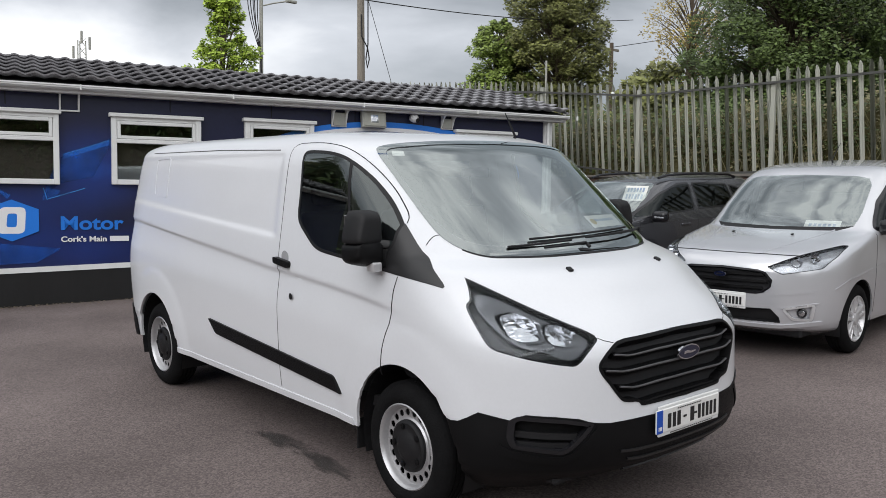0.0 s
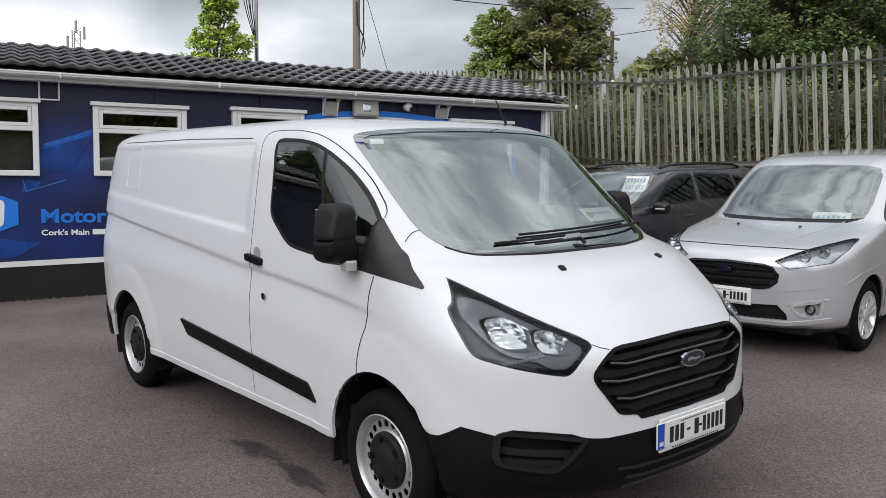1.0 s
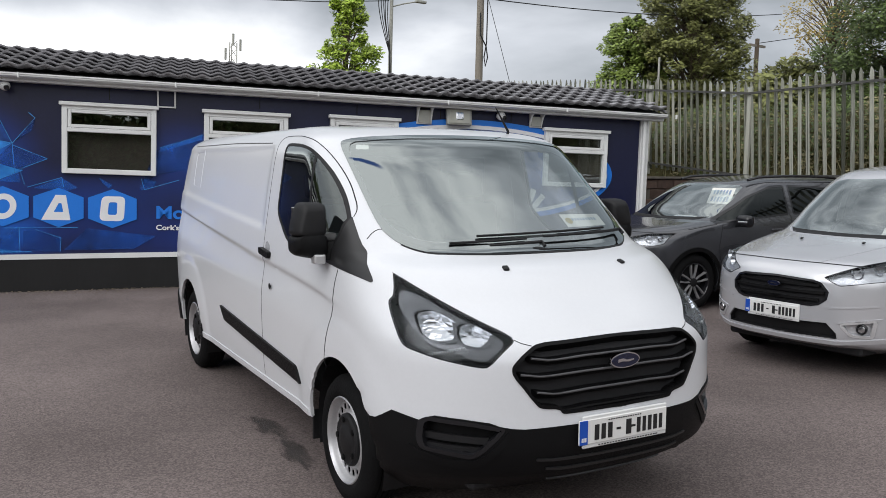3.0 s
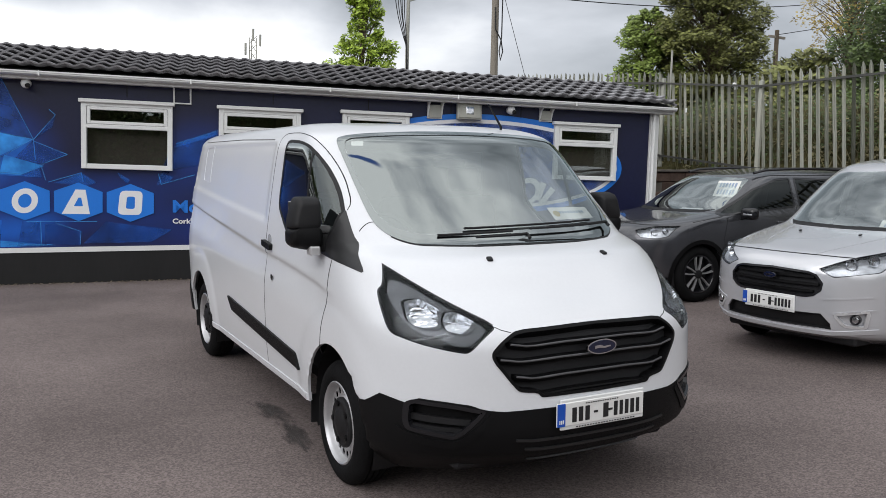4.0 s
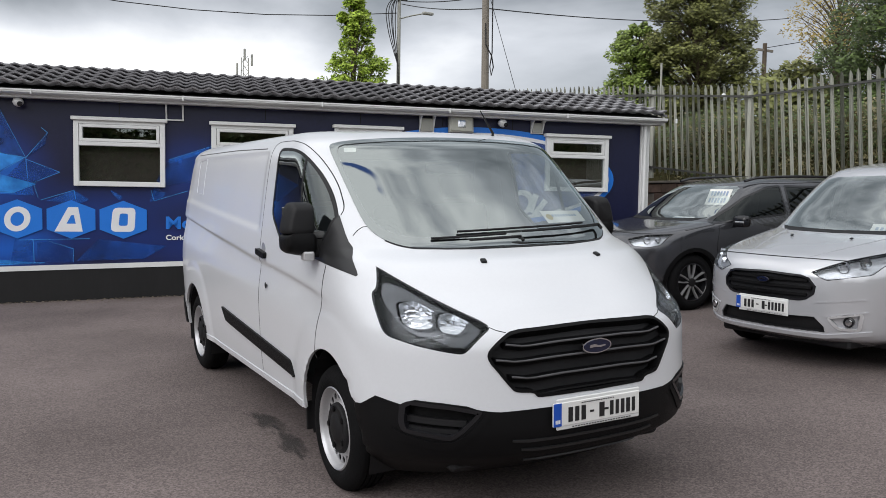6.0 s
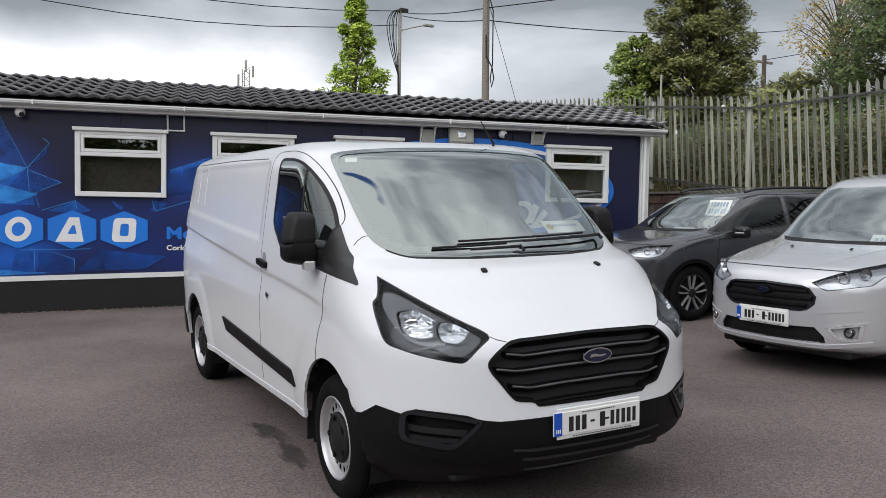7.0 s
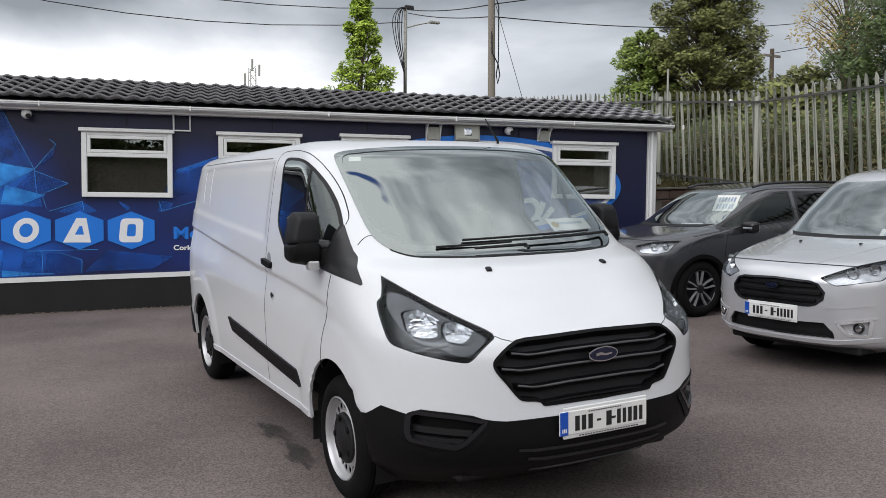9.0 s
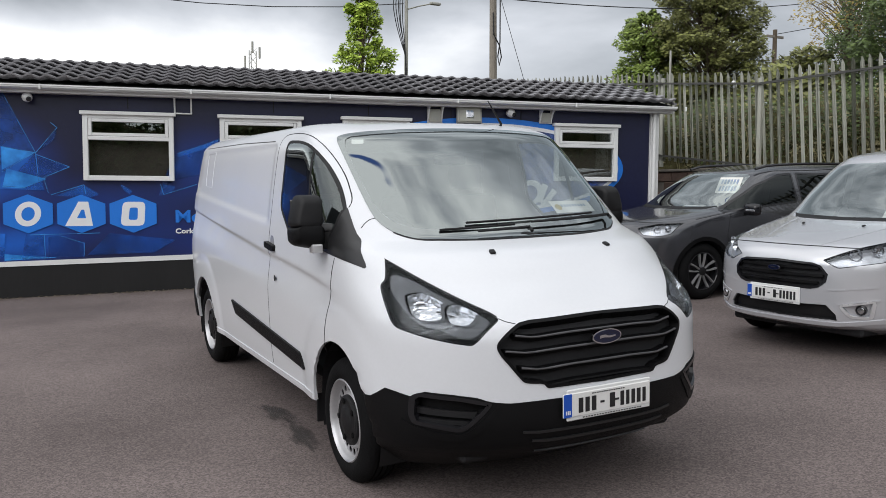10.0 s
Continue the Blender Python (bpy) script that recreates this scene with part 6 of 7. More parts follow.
    cowl = patch(base, [(0.1, 1.289)] + [(x - .003, z - .005) for x, z in sill_edge] + [(x + .012, z + .024) for x, z in sill_edge[::-1]] + [(0.1, 1.319)], 0, 2, lambda c: c.y < 1.2, 0.003, 0.012)
    smooth_by(part("cowl", both(cowl), M_black, van, "black scuttle panel under the windscreen", keep=True))

    def on_glass(x, z, out):
        W, F, D = curve_at(VAN["W"], z), curve_at(VAN["F"], z), curve_at(VAN["D"], z)
        return Vector((x, F + D * (1 - (1 - (abs(x) / W) ** 2.5) ** 0.4) - out, z + out * 0.6))

    for x0, z0, x1, z1 in ((.0, 1.335, -.50, 1.322), (.66, 1.372, -.34, 1.352)):
        w = new("wiper")
        w.parent = van
        n = 8
        path = [on_glass(x0 + (x1 - x0) * k / n, z0 + (z1 - z0) * k / n - 0.008, 0.028) for k in range(n + 1)]
        part("wiper_arm", tube([path[0] - Vector((0, 0.03, 0.02))] + path[:6], 0.010, 6, 0.006), M_black, w)
        path = [on_glass(x0 + (x1 - x0) * k / n, z0 + (z1 - z0) * k / n + 0.018, 0.012) for k in range(1, n + 1)]
        part("wiper_blade", tube(path, 0.0065, 6), M_black, w)
    # mirrors
    for s, dr in zip((-1, 1), doors):
        m = new("door_mirror")
        m.parent = van
        m.matrix_basis = pose(-1.060 if s < 0 else 0.990, 1.215, 1.400)

        def pod(outline, back):
            pod_bm, rings = bmesh.new(), []
            for dy, sc in ((-.088, .66), (-.082, .80), (-.06, .92), (-.02, .985), (.02, 1.0), (back, .98)):
                rings.append([pod_bm.verts.new((-s * u * sc, dy + 0.02 * v, v * sc)) for u, v in rounded(outline, 0.030, 4)])
            for u, v in zip(rings, rings[1:]):
                for j in range(len(u)):
                    pod_bm.faces.new((u[j], u[(j + 1) % len(u)], v[(j + 1) % len(u)], v[j]))
            pod_bm.faces.new(rings[0]), pod_bm.faces.new(rings[-1])
            return pod_bm

        smooth_by(part("mirror_housing", pod([(-.086, -.035), (-.075, .03), (-.052, .112), (-.035, .137), (.070, .136), (.084, .118), (.086, -.035)], .06), M_black, m, "black mirror housing"), 50)
        smooth_by(part("mirror_foot", pod([(-.090, -.036), (-.086, -.115), (-.065, -.136), (.02, -.155), (.095, -.160), (.095, -.036)], .055), M_plastic, m, "textured lower half of the mirror"), 50)
        part("mirror_glass", box((-s * 0.006, 0.060, 0), (0.14, 0.004, 0.22), 0.001), M_chrome, m)
        for arm_name, rows_at, mat in (("mirror_arm", ((.06, -.070, .045, -.158, -.062), (.11, -.080, .045, -.160, -.060), (.145, -.11, .04, -.168, -.058), (.175, -.16, .04, -.172, -.058)), M_plastic),
                                       ("arm_cover", ((.065, -.060, .04, -.060, -.022), (.10, -.065, .04, -.060, -.018), (.135, -.078, .04, -.060, -.020), (.165, -.10, .04, -.062, -.030)), M_satin)):
            arm, secs = bmesh.new(), []
            for x, y0, y1, z0, z1 in rows_at:
                secs.append([arm.verts.new((-s * x, u, v)) for u, v in rounded([(y0, z0), (y1, z0), (y1, z1), (y0 + .012, z1)], 0.010, 2)])
            for u, v in zip(secs, secs[1:]):
                for j in range(len(u)):
                    arm.faces.new((u[j], u[(j + 1) % len(u)], v[(j + 1) % len(u)], v[j]))
            arm.faces.new(secs[0]), arm.faces.new(secs[-1][::-1])
            bmesh.ops.recalc_face_normals(arm, faces=arm.faces[:])
            smooth_by(part(arm_name, arm, mat, m), 30)
        part("repeater", box((-s * 0.035, -0.062, -0.150), (0.062, 0.06, 0.050), 0.010, seg=2), M_alloy, m, "clear side repeater lamp")
        h = part("door_handle", slab(rounded([(2.105, 1.155), (2.285, 1.175), (2.285, 1.215), (2.105, 1.195)], 0.016, 3), 0.03, lambda u, v, q: (s * (0.968 + q * 0.9), u, v)), M_plastic, dr, "black pull handle")
        smooth_by(h, 30)
        part("handle_dish", lathe([(0.0, 0.042), (0.003, 0.040), (0.003, 0.002)], 20), M_silver, h, m=pose(s * 0.969, 2.175, 1.215))
        lock = lathe([(-0.016, 0.020), (-0.016, 0.014), (-0.010, 0.010), (-0.010, 0.002)], 16)
        part("lock", lock, M_black, dr, "black door lock", pose(s * 0.972, 2.085, .988) if s < 0 else pose(0.972, 2.085, .988, 0, 0, 180))
    # wheels, liners, flaps, underside
    for cy in (1.02, 4.32):
        for s in (-1, 1):
            steel_wheel(van, s * 0.955 if cy < 2 else s * 0.945, cy, 0.324 if cy < 2 else 0.336, s)
        liner(van, cy - (.03 if cy < 2 else 0), 0.345, 0.425, 0.93, 0.62)
    for s in (-1, 1):
        part("mud_flap", box((s * .86, 1.45, .29), (0.18, 0.012, 0.17), 0.004), M_black, van, "black rubber mud flap")
        part("mud_flap", box((s * .80, 4.76, .30), (0.18, 0.012, 0.18), 0.004), M_black, van, "black rubber mud flap")
    part("underbody", box((0, 2.7, .33), (1.30, 4.9, .14), 0.02), M_dark, van)
    part("engine_tray", box((0, .95, .30), (1.30, .9, .10), 0.02), M_dark, van)
    # cab
    part("cab_floor", box((0, 1.6, .48), (1.75, 1.9, .06)), M_dark, van)
    part("bulkhead", box((0, 2.50, 1.15), (1.62, .03, 1.30)), M_liner, van, "grey cab bulkhead")
    dash = slab(rounded([(.78, .62), (.78, 1.28), (1.12, 1.33), (1.22, 1.27), (1.26, 1.0), (1.18, .65)], 0.05, 3), 1.64, lambda u, v, q: (-.82 + q, u, v))
    smooth_by(part("dashboard", dash, M_dark, van, "dark grey dashboard"), 40)
    for x, w in ((-.52, .50), (.12, .46), (.58, .46)):
        seat = new("cab_seat")
        seat.parent = van
        smooth_by(part("seat_cushion", box((x, 1.95, .80), (w, .50, .16), 0.05, seg=3), M_fabric, seat))
        smooth_by(part("seat_back", box((0, 0, 0), (w, .13, .66), 0.05, seg=3), M_fabric, seat, m=pose(x, 2.28, 1.15, -12, 0, 0)))
        smooth_by(part("headrest", box((0, 0, 0), (.26, .09, .18), 0.035, seg=3), M_fabric, seat, m=pose(x, 2.37, 1.60, -10, 0, 0)))
    wheel = bmesh.new()
    add_tube(wheel, [(0.19 * math.cos(2 * math.pi * k / 28), 0.19 * math.sin(2 * math.pi * k / 28), 0) for k in range(29)], 0.015, 8)
    add_box(wheel, (0, 0, -.01), (.36, .05, .02), 0.005)
    add_box(wheel, (0, -.05, -.01), (.10, .16, .03), 0.01)
    smooth_by(part("steering_wheel", wheel, M_black, van, m=pose(-.47, 1.42, 1.24, 62, 0, 0)))
    part("rear_view_mirror", box((0, 1.52, 1.72), (.22, .03, .06), 0.01, seg=2), M_black, van)
    # aerial
    part("roof_aerial", tube([(.445, 1.64, 1.925), (.44, 1.62, 1.955), (.33, 1.60, 2.10)], 0.014, 6, 0.003), M_black, van, "black rod aerial")
    base.free()
    # papers behind the screen
    p = part("windscreen_notice", slab([(-.15, -.05), (.15, -.045), (.15, .05), (-.15, .055)], 0.002, lambda u, v, q: (u, v, q)), M_paper, None, "cream printed notice lying behind the windscreen", YARD @ pose(.50, .925, 1.425, 40, 0, 6))
    tagged(p, "", "notice")
    part("print_line", bars(.22, .02, 10, lambda u, v, w: (u, v + .01, .003 + w), 0.001, 8), M_pale_ink, p)
    part("round_mark", lathe([(0.003, 0.025), (0.0045, 0.024)], 16, "z"), M_leaf_yellow, p, m=pose(-.11, 0, 0))
    s = part("windscreen_sticker", slab(rounded([(-.035, -.02), (.035, -.02), (.035, .02), (-.035, .02)], .006, 2), 0.001, lambda u, v, q: (u, v, q)), M_paper, van, "small white permit sticker", pose(-.655, 1.435, 1.83, 40, 0, -24))
    return van


build_van()

# ---- the parked cars ----
def build_car(V, name, label, paint, m, S):
    """A car from its profiles and the outlines of its panels in S."""
    car = thing(name, label, "car", m)
    base = hull(V, 0.05)
    bm = base.copy()
    near = lambda c: c.y < S["cowl"]
    sid = lambda c: c.x < -0.35 and c.y > 0.25
    for cy, r in S["arches"]:
        bmesh.ops.delete(bm, geom=cut(bm, arc(cy, S["hub"], r, 32), 1, 2, lambda c: c.x < -0.45), context="FACES")
    bmesh.ops.delete(bm, geom=cut(bm, [(0.75, 0.0), (6, 0.0), (6, S["sill"]), (0.75, S["sill"])], 1, 2), context="FACES")
    screen = take(bm, cut(bm, S["screen"], 0, 2, lambda c: c.y < S["roof"]))
    lamp = take(bm, cut(bm, S["lamp"], 0, 2, near))
    grille = take(bm, cut(bm, S["grille"], 0, 2, lambda c: c.y < 0.5))
    intake = take(bm, cut(bm, S["intake"], 0, 2, lambda c: c.y < 0.5))
    fog = take(bm, cut(bm, S["fog"], 0, 2, lambda c: c.y < 0.6))
    panes = [take(bm, cut(bm, w, 1, 2, sid)) for w in S["windows"]]
    cladding = []
    if S.get("clad"):
        cladding.append(take(bm, cut(bm, [(-1.1, 0), (0.1, 0), (0.1, S["clad"]), (-1.1, S["clad"])], 0, 2, lambda c: c.y < 0.7)))
    smooth_by(part("body", shell(both(bm), 0.015), paint, car, S["paint_label"], keep=True), 40)
    for c in cladding:
        smooth_by(part("lower_bumper", shell(both(c), 0.015), M_plastic, car, keep=True))
    g = smooth_by(part("windscreen", both(screen), M_glass, car, "clear windscreen", keep=True), 60)
    g.visible_shadow = False
    for p in panes:
        for o in sides("side_window", p, M_darkglass, car, "dark tinted side glass"):
            o.visible_shadow = False
    for w in S["windows"]:
        rim = ring(base, grown(w, 0.012), 0.024, 1, 2, sid, 0.003, 0.012)
        sides("window_trim", rim, M_gloss_black, car)
    bowls = sides("headlight", bowl(lamp.copy(), 0.06), M_lampgrey, car, "clear headlight with bright inner bowls")
    for o in sides("lens", shell(lamp, 0.002, -0.001), M_lens, bowls):
        o.visible_shadow = False
    for s, b in zip((-1, 1), bowls):
        for x, y, z, r in S["bowls"]:
            bm2 = lathe([(-0.012, r), (0.02, r * 0.75), (0.04, r * 0.35), (0.042, 0.004)], 18, "y")
            bmesh.ops.delete(bm2, geom=[f for f in bm2.faces if len(f.verts) > 8 and f.calc_center_median().y < 0.01], context="FACES")
            smooth_by(part("reflector", bm2, M_lampwhite, b, m=pose(s * x, y, z, 0, 0, s * 28), keep=True))
    rim = ring(base, S["lamp"], 0.005, 0, 2, near, 0.001, 0.03)
    sides("lamp_rim", rim, M_gloss_black, bowls)
    gr = smooth_by(part("grille", bowl(both(grille), 0.04), M_dark, car, "black radiator grille", keep=True))
    edge = ring(base, S["grille"], 0.018, 0, 2, lambda c: c.y < 0.5, 0.004, 0.04)
    smooth_by(part("grille_frame", both(edge), S["grille_trim"], gr, keep=True))
    for z, x1 in S["slats"]:
        slat = patch(base, [(0.1, z + .012), (-x1, z + .016), (-x1, z - .006), (0.1, z - .012)], 0, 2, lambda c: c.y < 0.5, -0.004, 0.025)
        smooth_by(part("grille_bar", both(slat), M_plastic, gr, keep=True))
    smooth_by(part("lower_intake", bowl(both(intake), 0.05), M_black, car, "black lower air intake", keep=True))
    fr = sides("fog_recess", bowl(fog, 0.035), S["fog_mat"], car)
    for s, o in zip((-1, 1), fr):
        x, y, z = S["fog_lamp"]
        part("fog_lamp", lathe([(0.03, 0.042), (-0.012, 0.042), (-0.016, 0.034), (0.0, 0.026), (0.0, 0.003)], 20, "y"), M_gloss_black, o, "round fog lamp", pose(s * x, y, z, 0, 0, s * 18))
        part("fog_glass", lathe([(-0.012, 0.030), (-0.018, 0.024), (-0.02, 0.003)], 16, "y"), M_lampwhite, o, m=pose(s * x, y, z, 0, 0, s * 18))
    if S.get("fog_ring"):
        sides("fog_frame", ring(base, grown(S["fog"], .014), .020, 0, 2, lambda c: c.y < 0.6, .006, .02), M_alloy, car, "bright fog lamp surround")
    if S.get("lip"):
        z, t = S["lip"]
        lip = patch(base, [(0.1, z + t), (-.52, z + t), (-.80, z + t + .04), (-.80, z + .02), (-.52, z - t), (0.1, z - t)], 0, 2, lambda c: c.y < 0.6, 0.010, 0.02)
        smooth_by(part("bumper_lip", both(lip), paint, car, keep=True))
        sides("fog_trim", patch(base, S["fog_trim"], 0, 2, lambda c: c.y < 0.6, 0.006, 0.02), M_chrome if S.get("fog_chrome") else paint, car)
    for line, a, b in S["seams"]:
        sides("panel_gap", ribbon(base, line, 0.006, a, b, near if a == 0 else sid), M_black, car)
    for line, a, b, w in S.get("creases", ()):
        sides("crease", ribbon(base, line, w, a, b, near if a == 0 else sid, .004), paint, car)
    for s in (-1, 1):
        if S.get("jets"):
            part("washer_jet", box((0, 0, 0), (.026, .03, .012), .004), M_black, car, m=pose(s * S["jets"][0], S["jets"][1], S["jets"][2], 12, 0, 0))
    cowl = patch(base, [(0.1, S["base"] - .012), (-.60, S["base"] - .008), (-.70, S["base"] + .03), (-.60, S["base"] + .022), (0.1, S["base"] + .010)], 0, 2, lambda c: c.y < S["roof"], 0.003, 0.01)
    smooth_by(part("cowl", both(cowl), M_black, car, keep=True))
    badge(car, 0, S["badge"][0], S["badge"][1], 0.125, 0.052, 4)
    if S.get("plate"):
        number_plate(car, S["plate"], 11, True)
    for s in (-1, 1):
        x, y, z = S["mirror"]
        if s < 0:
            y, z = y + 0.12, z - 0.06
            x -= 0.16
        mir = new("door_mirror")
        mir.parent, mir.matrix_basis = car, pose(s * x, y, z)
        smooth_by(part("mirror_housing", box((0, 0, 0), (.23, .13, .15), .05, seg=3), paint if not S.get("dark_mirror") else M_gloss_black, mir))
        part("mirror_arm", box((-s * .12, 0.02, -.06), (.10, .07, .035), .012), M_black, mir)
        if S.get("repeater"):
            part("repeater", box((s * .03, -.066, -.01), (.15, .012, .022), .004), M_lampwhite, mir)
        part("mirror_glass", box((0, .066, 0), (.17, .004, .11)), M_chrome, mir)
        for j, (y, z) in enumerate(S["handles"]):
            part("door_handle", box((s * (curve_at(V["W"], z) + .008), y, z), (.03, .19, .03), .01, seg=2), paint, car)
        for cy, r in S["arches"]:
            alloy_wheel(car, s * (S["track"]), cy, S["hub"], s, *S["wheel"])
    for cy, r in S["arches"]:
        liner(car, cy, S["hub"], r + .005, S["track"] - 0.02, 0.5)
        if S.get("arch_trim"):
            hoop = arc(cy, S["hub"], r + .05, 32)
            tr = patch(base, hoop, 1, 2, lambda c: c.x < -0.45, 0.010, 0.02)
            bmesh.ops.delete(tr, geom=cut(tr, arc(cy, S["hub"], r, 32), 1, 2), context="FACES")
            bmesh.ops.delete(tr, geom=[f for f in tr.faces if f.calc_center_median().z < S["sill"] - .02], context="FACES")
            sides("arch_trim", tr, M_plastic, car, "black wheel arch trim")
    if S.get("rails"):
        for s in (-1, 1):
            x, y0, y1, z = S["rails"]
            pts = [(s * (x + .02 * math.sin(math.pi * k / 10)), y0 + (y1 - y0) * k / 10, z + .055 * math.sin(math.pi * k / 10) ** 0.35) for k in range(11)]
            smooth_by(part("roof_rail", tube(pts, .018, 8), M_gloss_black, car, "black roof rail"))
    if S.get("aerial"):
        part("roof_aerial", tube([S["aerial"], tuple(Vector(S["aerial"]) + Vector((0, -.02, .03))), tuple(Vector(S["aerial"]) + Vector((.02, .16, .22)))], .010, 6, .003), M_black, car)
    length = V["R"][2][1]
    part("underbody", box((0, length / 2, S["sill"]), (1.3, length - .5, .12), .02), M_dark, car)
    part("cabin_floor", box((0, length * .55, .45), (1.5, length * .5, .06)), M_dark, car)
    z0, y0 = S["base"], curve_at(V["F"], S["base"])
    dash = slab(rounded([(y0 - .1, .6), (y0 - .02, z0 - .04), (y0 + .40, z0 - .02), (y0 + .50, z0 - .1), (y0 + .45, .6)], .04, 3), 1.44, lambda u, v, q: (-.72 + q, u, v))
    smooth_by(part("dashboard", dash, M_dark, car), 40)
    for x in (-.36, .36):
        seat = new("car_seat")
        seat.parent = car
        smooth_by(part("seat_back", box((0, 0, 0), (.48, .13, .62), .05, seg=3), M_fabric, seat, m=pose(x, y0 + 1.15, z0 + .02, -14, 0, 0)))
        smooth_by(part("headrest", box((0, 0, 0), (.25, .09, .17), .035, seg=3), M_fabric, seat, m=pose(x, y0 + 1.26, z0 + .42, -10, 0, 0)))
        smooth_by(part("seat_cushion", box((x, y0 + .85, z0 - .32), (.48, .5, .16), .05, seg=3), M_fabric, seat))
    smooth_by(part("steering_wheel", tube([(-.36 + .18 * math.cos(2 * math.pi * k / 24), y0 + .62 + .06 * math.sin(2 * math.pi * k / 24), z0 - .04 + .17 * math.sin(2 * math.pi * k / 24)) for k in range(25)], .014, 7), M_black, car))
    part("rear_bulkhead", box((0, S["bulk"], 1.0), (1.4, .03, .9), .0), M_dark, car)
    base.free()
    return car


M_darkglass = glass("privacy_glass", (0.06, 0.068, 0.072), 0.8, base=0.01)

CON = dict(
    F=[(.18, .42), (.235, .22), (.28, .06), (.305, .015), (.45, -.01), (.6, -.01), (.80, .0), (.88, .03), (.95, .12), (1.02, .42), (1.10, .86), (1.13, 1.02), (1.4, 1.42), (1.66, 1.80), (1.73, 1.98), (1.79, 2.4), (1.82, 3.0)],
    W=[(.18, .80), (.28, .87), (.4, .89), (.8, .915), (1.05, .905), (1.2, .885), (1.6, .79), (1.70, .74), (1.77, .62), (1.81, .35), (1.82, .02)],
    D=[(.18, .70), (.6, .72), (.95, .75), (1.1, .6), (1.3, .5), (1.82, .4)],
    R=[(.18, 4.36), (.6, 4.42), (.9, 4.40), (1.5, 4.30), (1.75, 4.15), (1.82, 3.6)], p=2.5, rear=0.4)
CON_S = dict(
    cowl=1.3, roof=2.3, hub=.33, sill=.26, arches=[(.90, .37), (3.56, .37)], base=1.135, bulk=2.9, track=.895, wheel=(.325, .213, 5, .205, False, .035),
    paint_label="silver metallic body shell",
    screen=[(0.1, 1.140), (-.45, 1.138), (-.66, 1.145), (-.70, 1.17), (-.71, 1.30), (-.67, 1.55), (-.62, 1.62), (-.5, 1.645), (0.1, 1.66)],
    lamp=rounded([(-.40, .850), (-.615, .955), (-.80, 1.025), (-.845, 1.02), (-.855, .945), (-.80, .84), (-.53, .786)], .015, 2),
    grille=[(0.1, .842), (-.33, .825), (-.40, .805), (-.458, .735), (-.448, .668), (-.39, .620), (-.33, .604), (0.1, .598)],
    slats=[(.775, .38), (.715, .42), (.655, .38)], grille_trim=M_gloss_black,
    intake=[(0.1, .462), (-.45, .478), (-.52, .40), (-.525, .350), (0.1, .348)], lip=(.318, .016),
    fog=rounded([(-.555, .475), (-.755, .515), (-.735, .385), (-.62, .392)], .015, 2), fog_lamp=(.675, .185, .445), fog_mat=M_silver, fog_ring=True,
    fog_trim=[(-.53, .492), (-.79, .540), (-.78, .522), (-.53, .478)], badge=(-.024, .765), plate=(-.02, -.022, .535),
    windows=[rounded([(1.36, 1.13), (2.30, 1.14), (2.30, 1.60), (1.98, 1.60), (1.62, 1.38)], .04, 3), rounded([(2.40, 1.15), (3.2, 1.16), (3.2, 1.60), (2.40, 1.60)], .05, 3)],
    bowls=[(.60, .215, .895, .05), (.72, .33, .93, .045)], mirror=(.99, 1.42, 1.16), handles=[(2.15, .98), (3.3, 1.0)], dark_mirror=True,
    seams=[([(.02, .955), (-.35, .955), (-.62, .948)], 0, 2), ([(1.30, 1.1), (1.27, .8), (1.30, .34)], 1, 2), ([(2.35, 1.6), (2.36, .32)], 1, 2)], aerial=(.05, 2.35, 1.785), jets=(.30, .80, 1.096),
    creases=[([(-.46, .60), (-.60, .615), (-.78, .64)], 0, 2, .012), ([(-.30, .965), (-.42, 1.03), (-.52, 1.09), (-.58, 1.13)], 0, 2, .014), ([(.42, .655), (.60, .72), (1.4, .80), (3.2, .82)], 1, 2, .010)])
SUV = dict(
    F=[(.2, .12), (.35, .02), (.55, -.01), (.75, .0), (.90, .06), (.97, .18), (1.02, .40), (1.07, .75), (1.11, 1.0), (1.3, 1.32), (1.55, 1.78), (1.60, 2.0), (1.64, 2.3), (1.665, 2.7)],
    W=[(.2, .86), (.4, .90), (.8, .92), (1.0, .905), (1.1, .88), (1.45, .73), (1.55, .67), (1.62, .55), (1.655, .3), (1.665, .02)],
    D=[(.2, .75), (.6, .78), (.95, .75), (1.1, .62), (1.3, .5), (1.665, .4)],
    R=[(.2, 4.42), (.6, 4.52), (.95, 4.50), (1.1, 4.42), (1.5, 4.15), (1.62, 4.0), (1.665, 3.4)], p=2.5, rear=0.45)
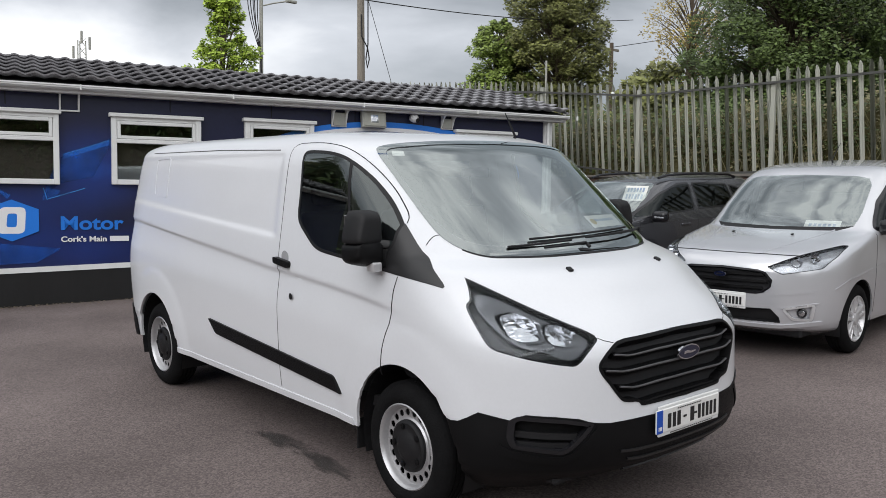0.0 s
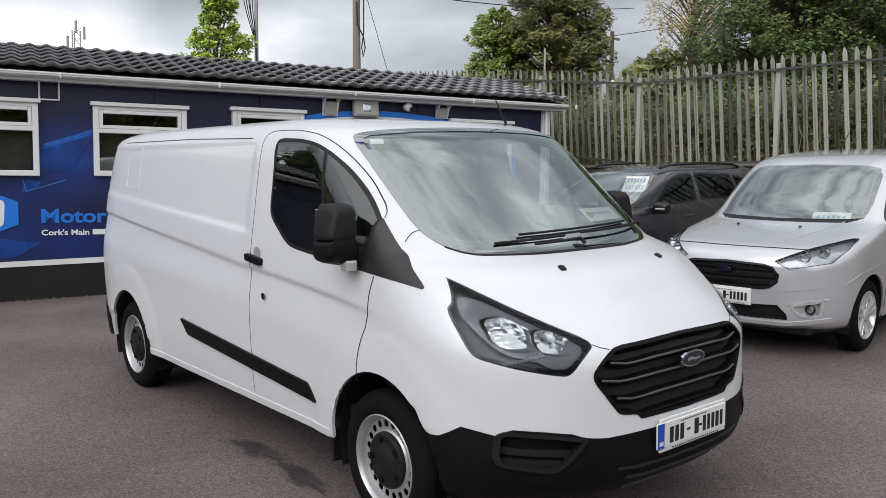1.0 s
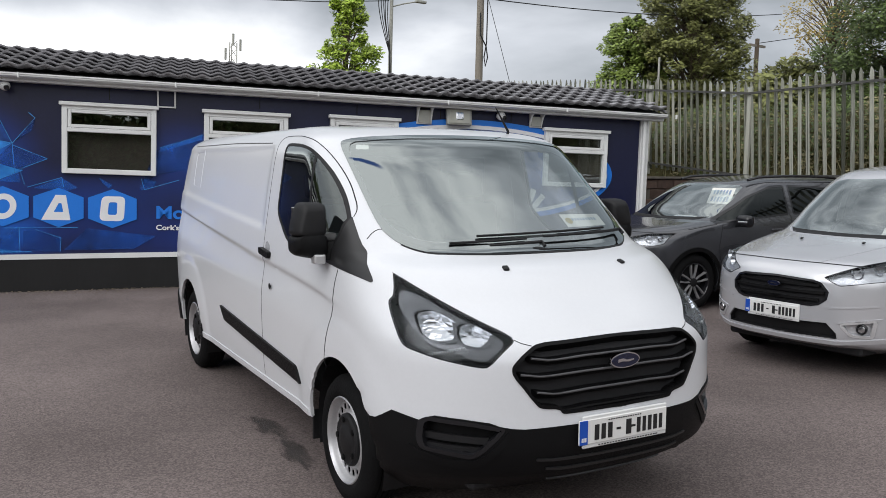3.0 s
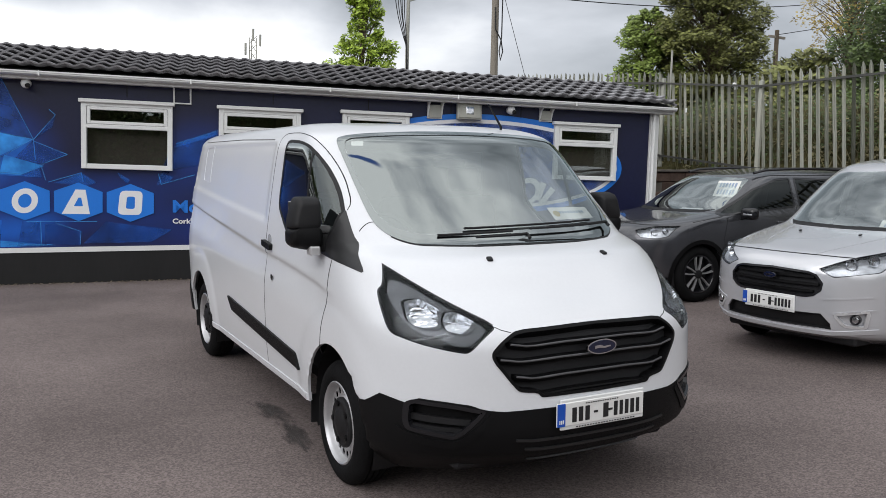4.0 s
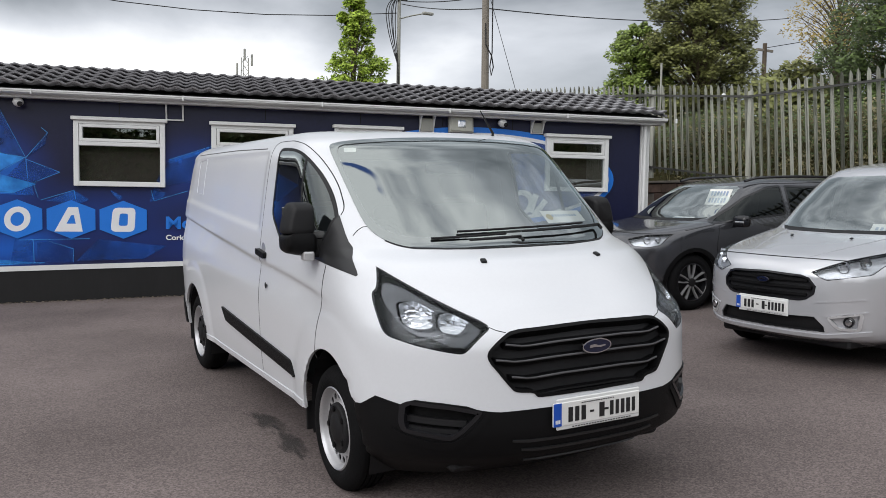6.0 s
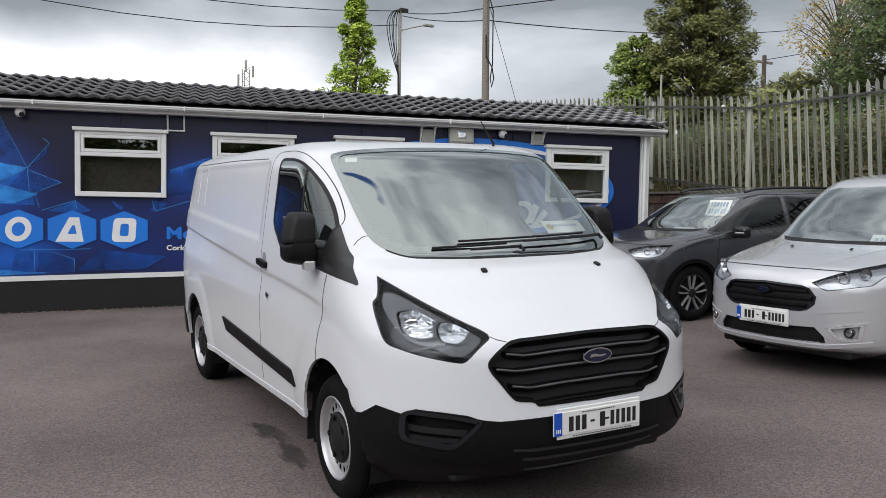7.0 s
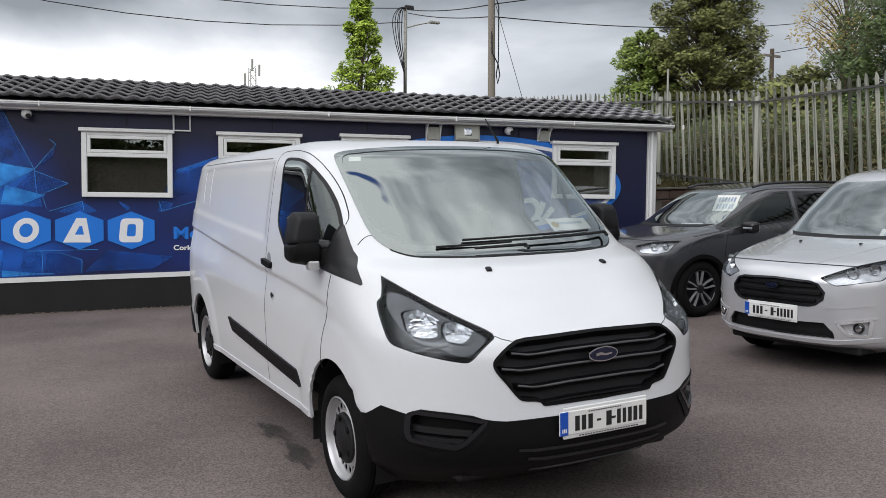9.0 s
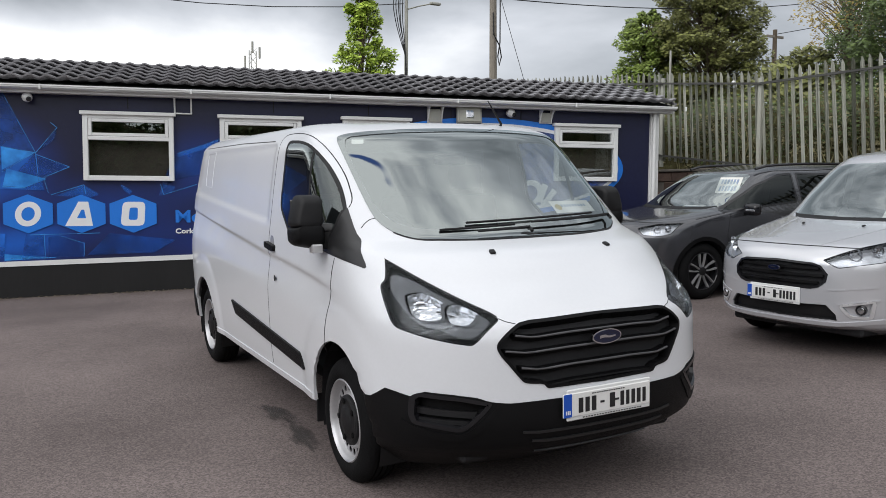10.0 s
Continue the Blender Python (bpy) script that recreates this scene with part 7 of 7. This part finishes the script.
SUV_S = dict(
    cowl=1.3, roof=2.3, hub=.352, sill=.27, arches=[(.86, .385), (3.55, .385)], base=1.112, bulk=3.1, track=.90, wheel=(.350, .236, 5, .225, True, .048),
    paint_label="dark grey metallic body shell",
    screen=[(0.1, 1.118), (-.50, 1.114), (-.70, 1.125), (-.735, 1.16), (-.70, 1.35), (-.62, 1.51), (-.56, 1.535), (0.1, 1.55)],
    lamp=rounded([(-.52, .900), (-.69, .955), (-.86, .965), (-.865, .95), (-.85, .835), (-.78, .805), (-.62, .815)], .015, 2),
    grille=[(0.1, .80), (-.40, .80), (-.47, .72), (-.40, .56), (0.1, .55)], slats=[(.73, .38), (.66, .40), (.60, .36)], grille_trim=M_chrome,
    intake=[(0.1, .48), (-.48, .48), (-.52, .36), (0.1, .36)],
    fog=rounded([(-.60, .56), (-.76, .58), (-.74, .46), (-.62, .46)], .015, 2), fog_lamp=(.68, .20, .52), fog_mat=M_black, badge=(-.006, .86),
    windows=[rounded([(1.17, 1.075), (2.44, 1.165), (2.50, 1.53), (2.25, 1.515), (1.80, 1.385)], .03, 3), rounded([(2.54, 1.17), (3.38, 1.20), (3.35, 1.50), (2.58, 1.53)], .03, 3), rounded([(3.44, 1.21), (3.85, 1.25), (3.70, 1.42), (3.42, 1.48)], .03, 3)],
    bowls=[(.70, .30, .885, .045), (.79, .40, .895, .04)], mirror=(1.02, 1.52, 1.10), handles=[(2.2, .97), (3.2, 1.0)], dark_mirror=True, repeater=True,
    seams=[([(.02, .985), (-.52, .965), (-.70, .965)], 0, 2), ([(1.28, 1.05), (1.22, .8), (1.28, .34)], 1, 2), ([(2.47, 1.5), (2.49, .34)], 1, 2), ([(.75, 1.0), (1.0, 1.035), (1.2, 1.06)], 1, 2)],
    arch_trim=True, rails=(.62, 1.95, 3.7, 1.60), clad=.33)


def parked(x, y, back):
    """Where a car stands on the sloping yard: its nose at x, y, its tail towards the angle back."""
    return YARD @ pose(x, y, 0, 0, 0, back - 90)


CON_AT, SUV_AT = parked(3.455, 1.94, 4.0), parked(4.32, 5.40, -3.6)
build_car(CON, "compact_van", "silver compact van parked beside the white van", M_silver, CON_AT, CON_S)
build_car(SUV, "suv", "dark grey crossover with black roof rails parked by the fence", M_grey, SUV_AT, SUV_S)


def notice(m, w, h, seed, label, lines=((.3, .6),)):
    """A sheet of paper with rows of plain bars."""
    p = part("price_notice", slab([(-w / 2, -h / 2), (w / 2, -h / 2), (w / 2, h / 2), (-w / 2, h / 2)], .002, lambda u, v, q: (u, v, q)), M_paper, None, label, m)
    tagged(p, "", "notice", "notices in the windscreens")
    for k, (v, s) in enumerate(lines):
        part("print_line", bars(w * .8, h * s, 6, lambda u, a, q, v=v: (u, a + v * h, .0035 + q), .001, seed + k), M_pale_ink, p)
    return p


notice(SUV_AT @ pose(.50, 1.62, 1.395, 57, 0, 12), .34, .24, 3, "large white price notice behind the grey car's windscreen", ((.22, .28), (-.22, .30)))
notice(SUV_AT @ pose(.30, 1.20, 1.125, 14, 0, 8), .34, .10, 5, "white paper strip on the grey car's dashboard", ((0, .3),))
notice(CON_AT @ pose(.42, 1.20, 1.165, 42, 0, 5), .34, .13, 7, "white paper notice on the silver van's dashboard", ((0, .3),))
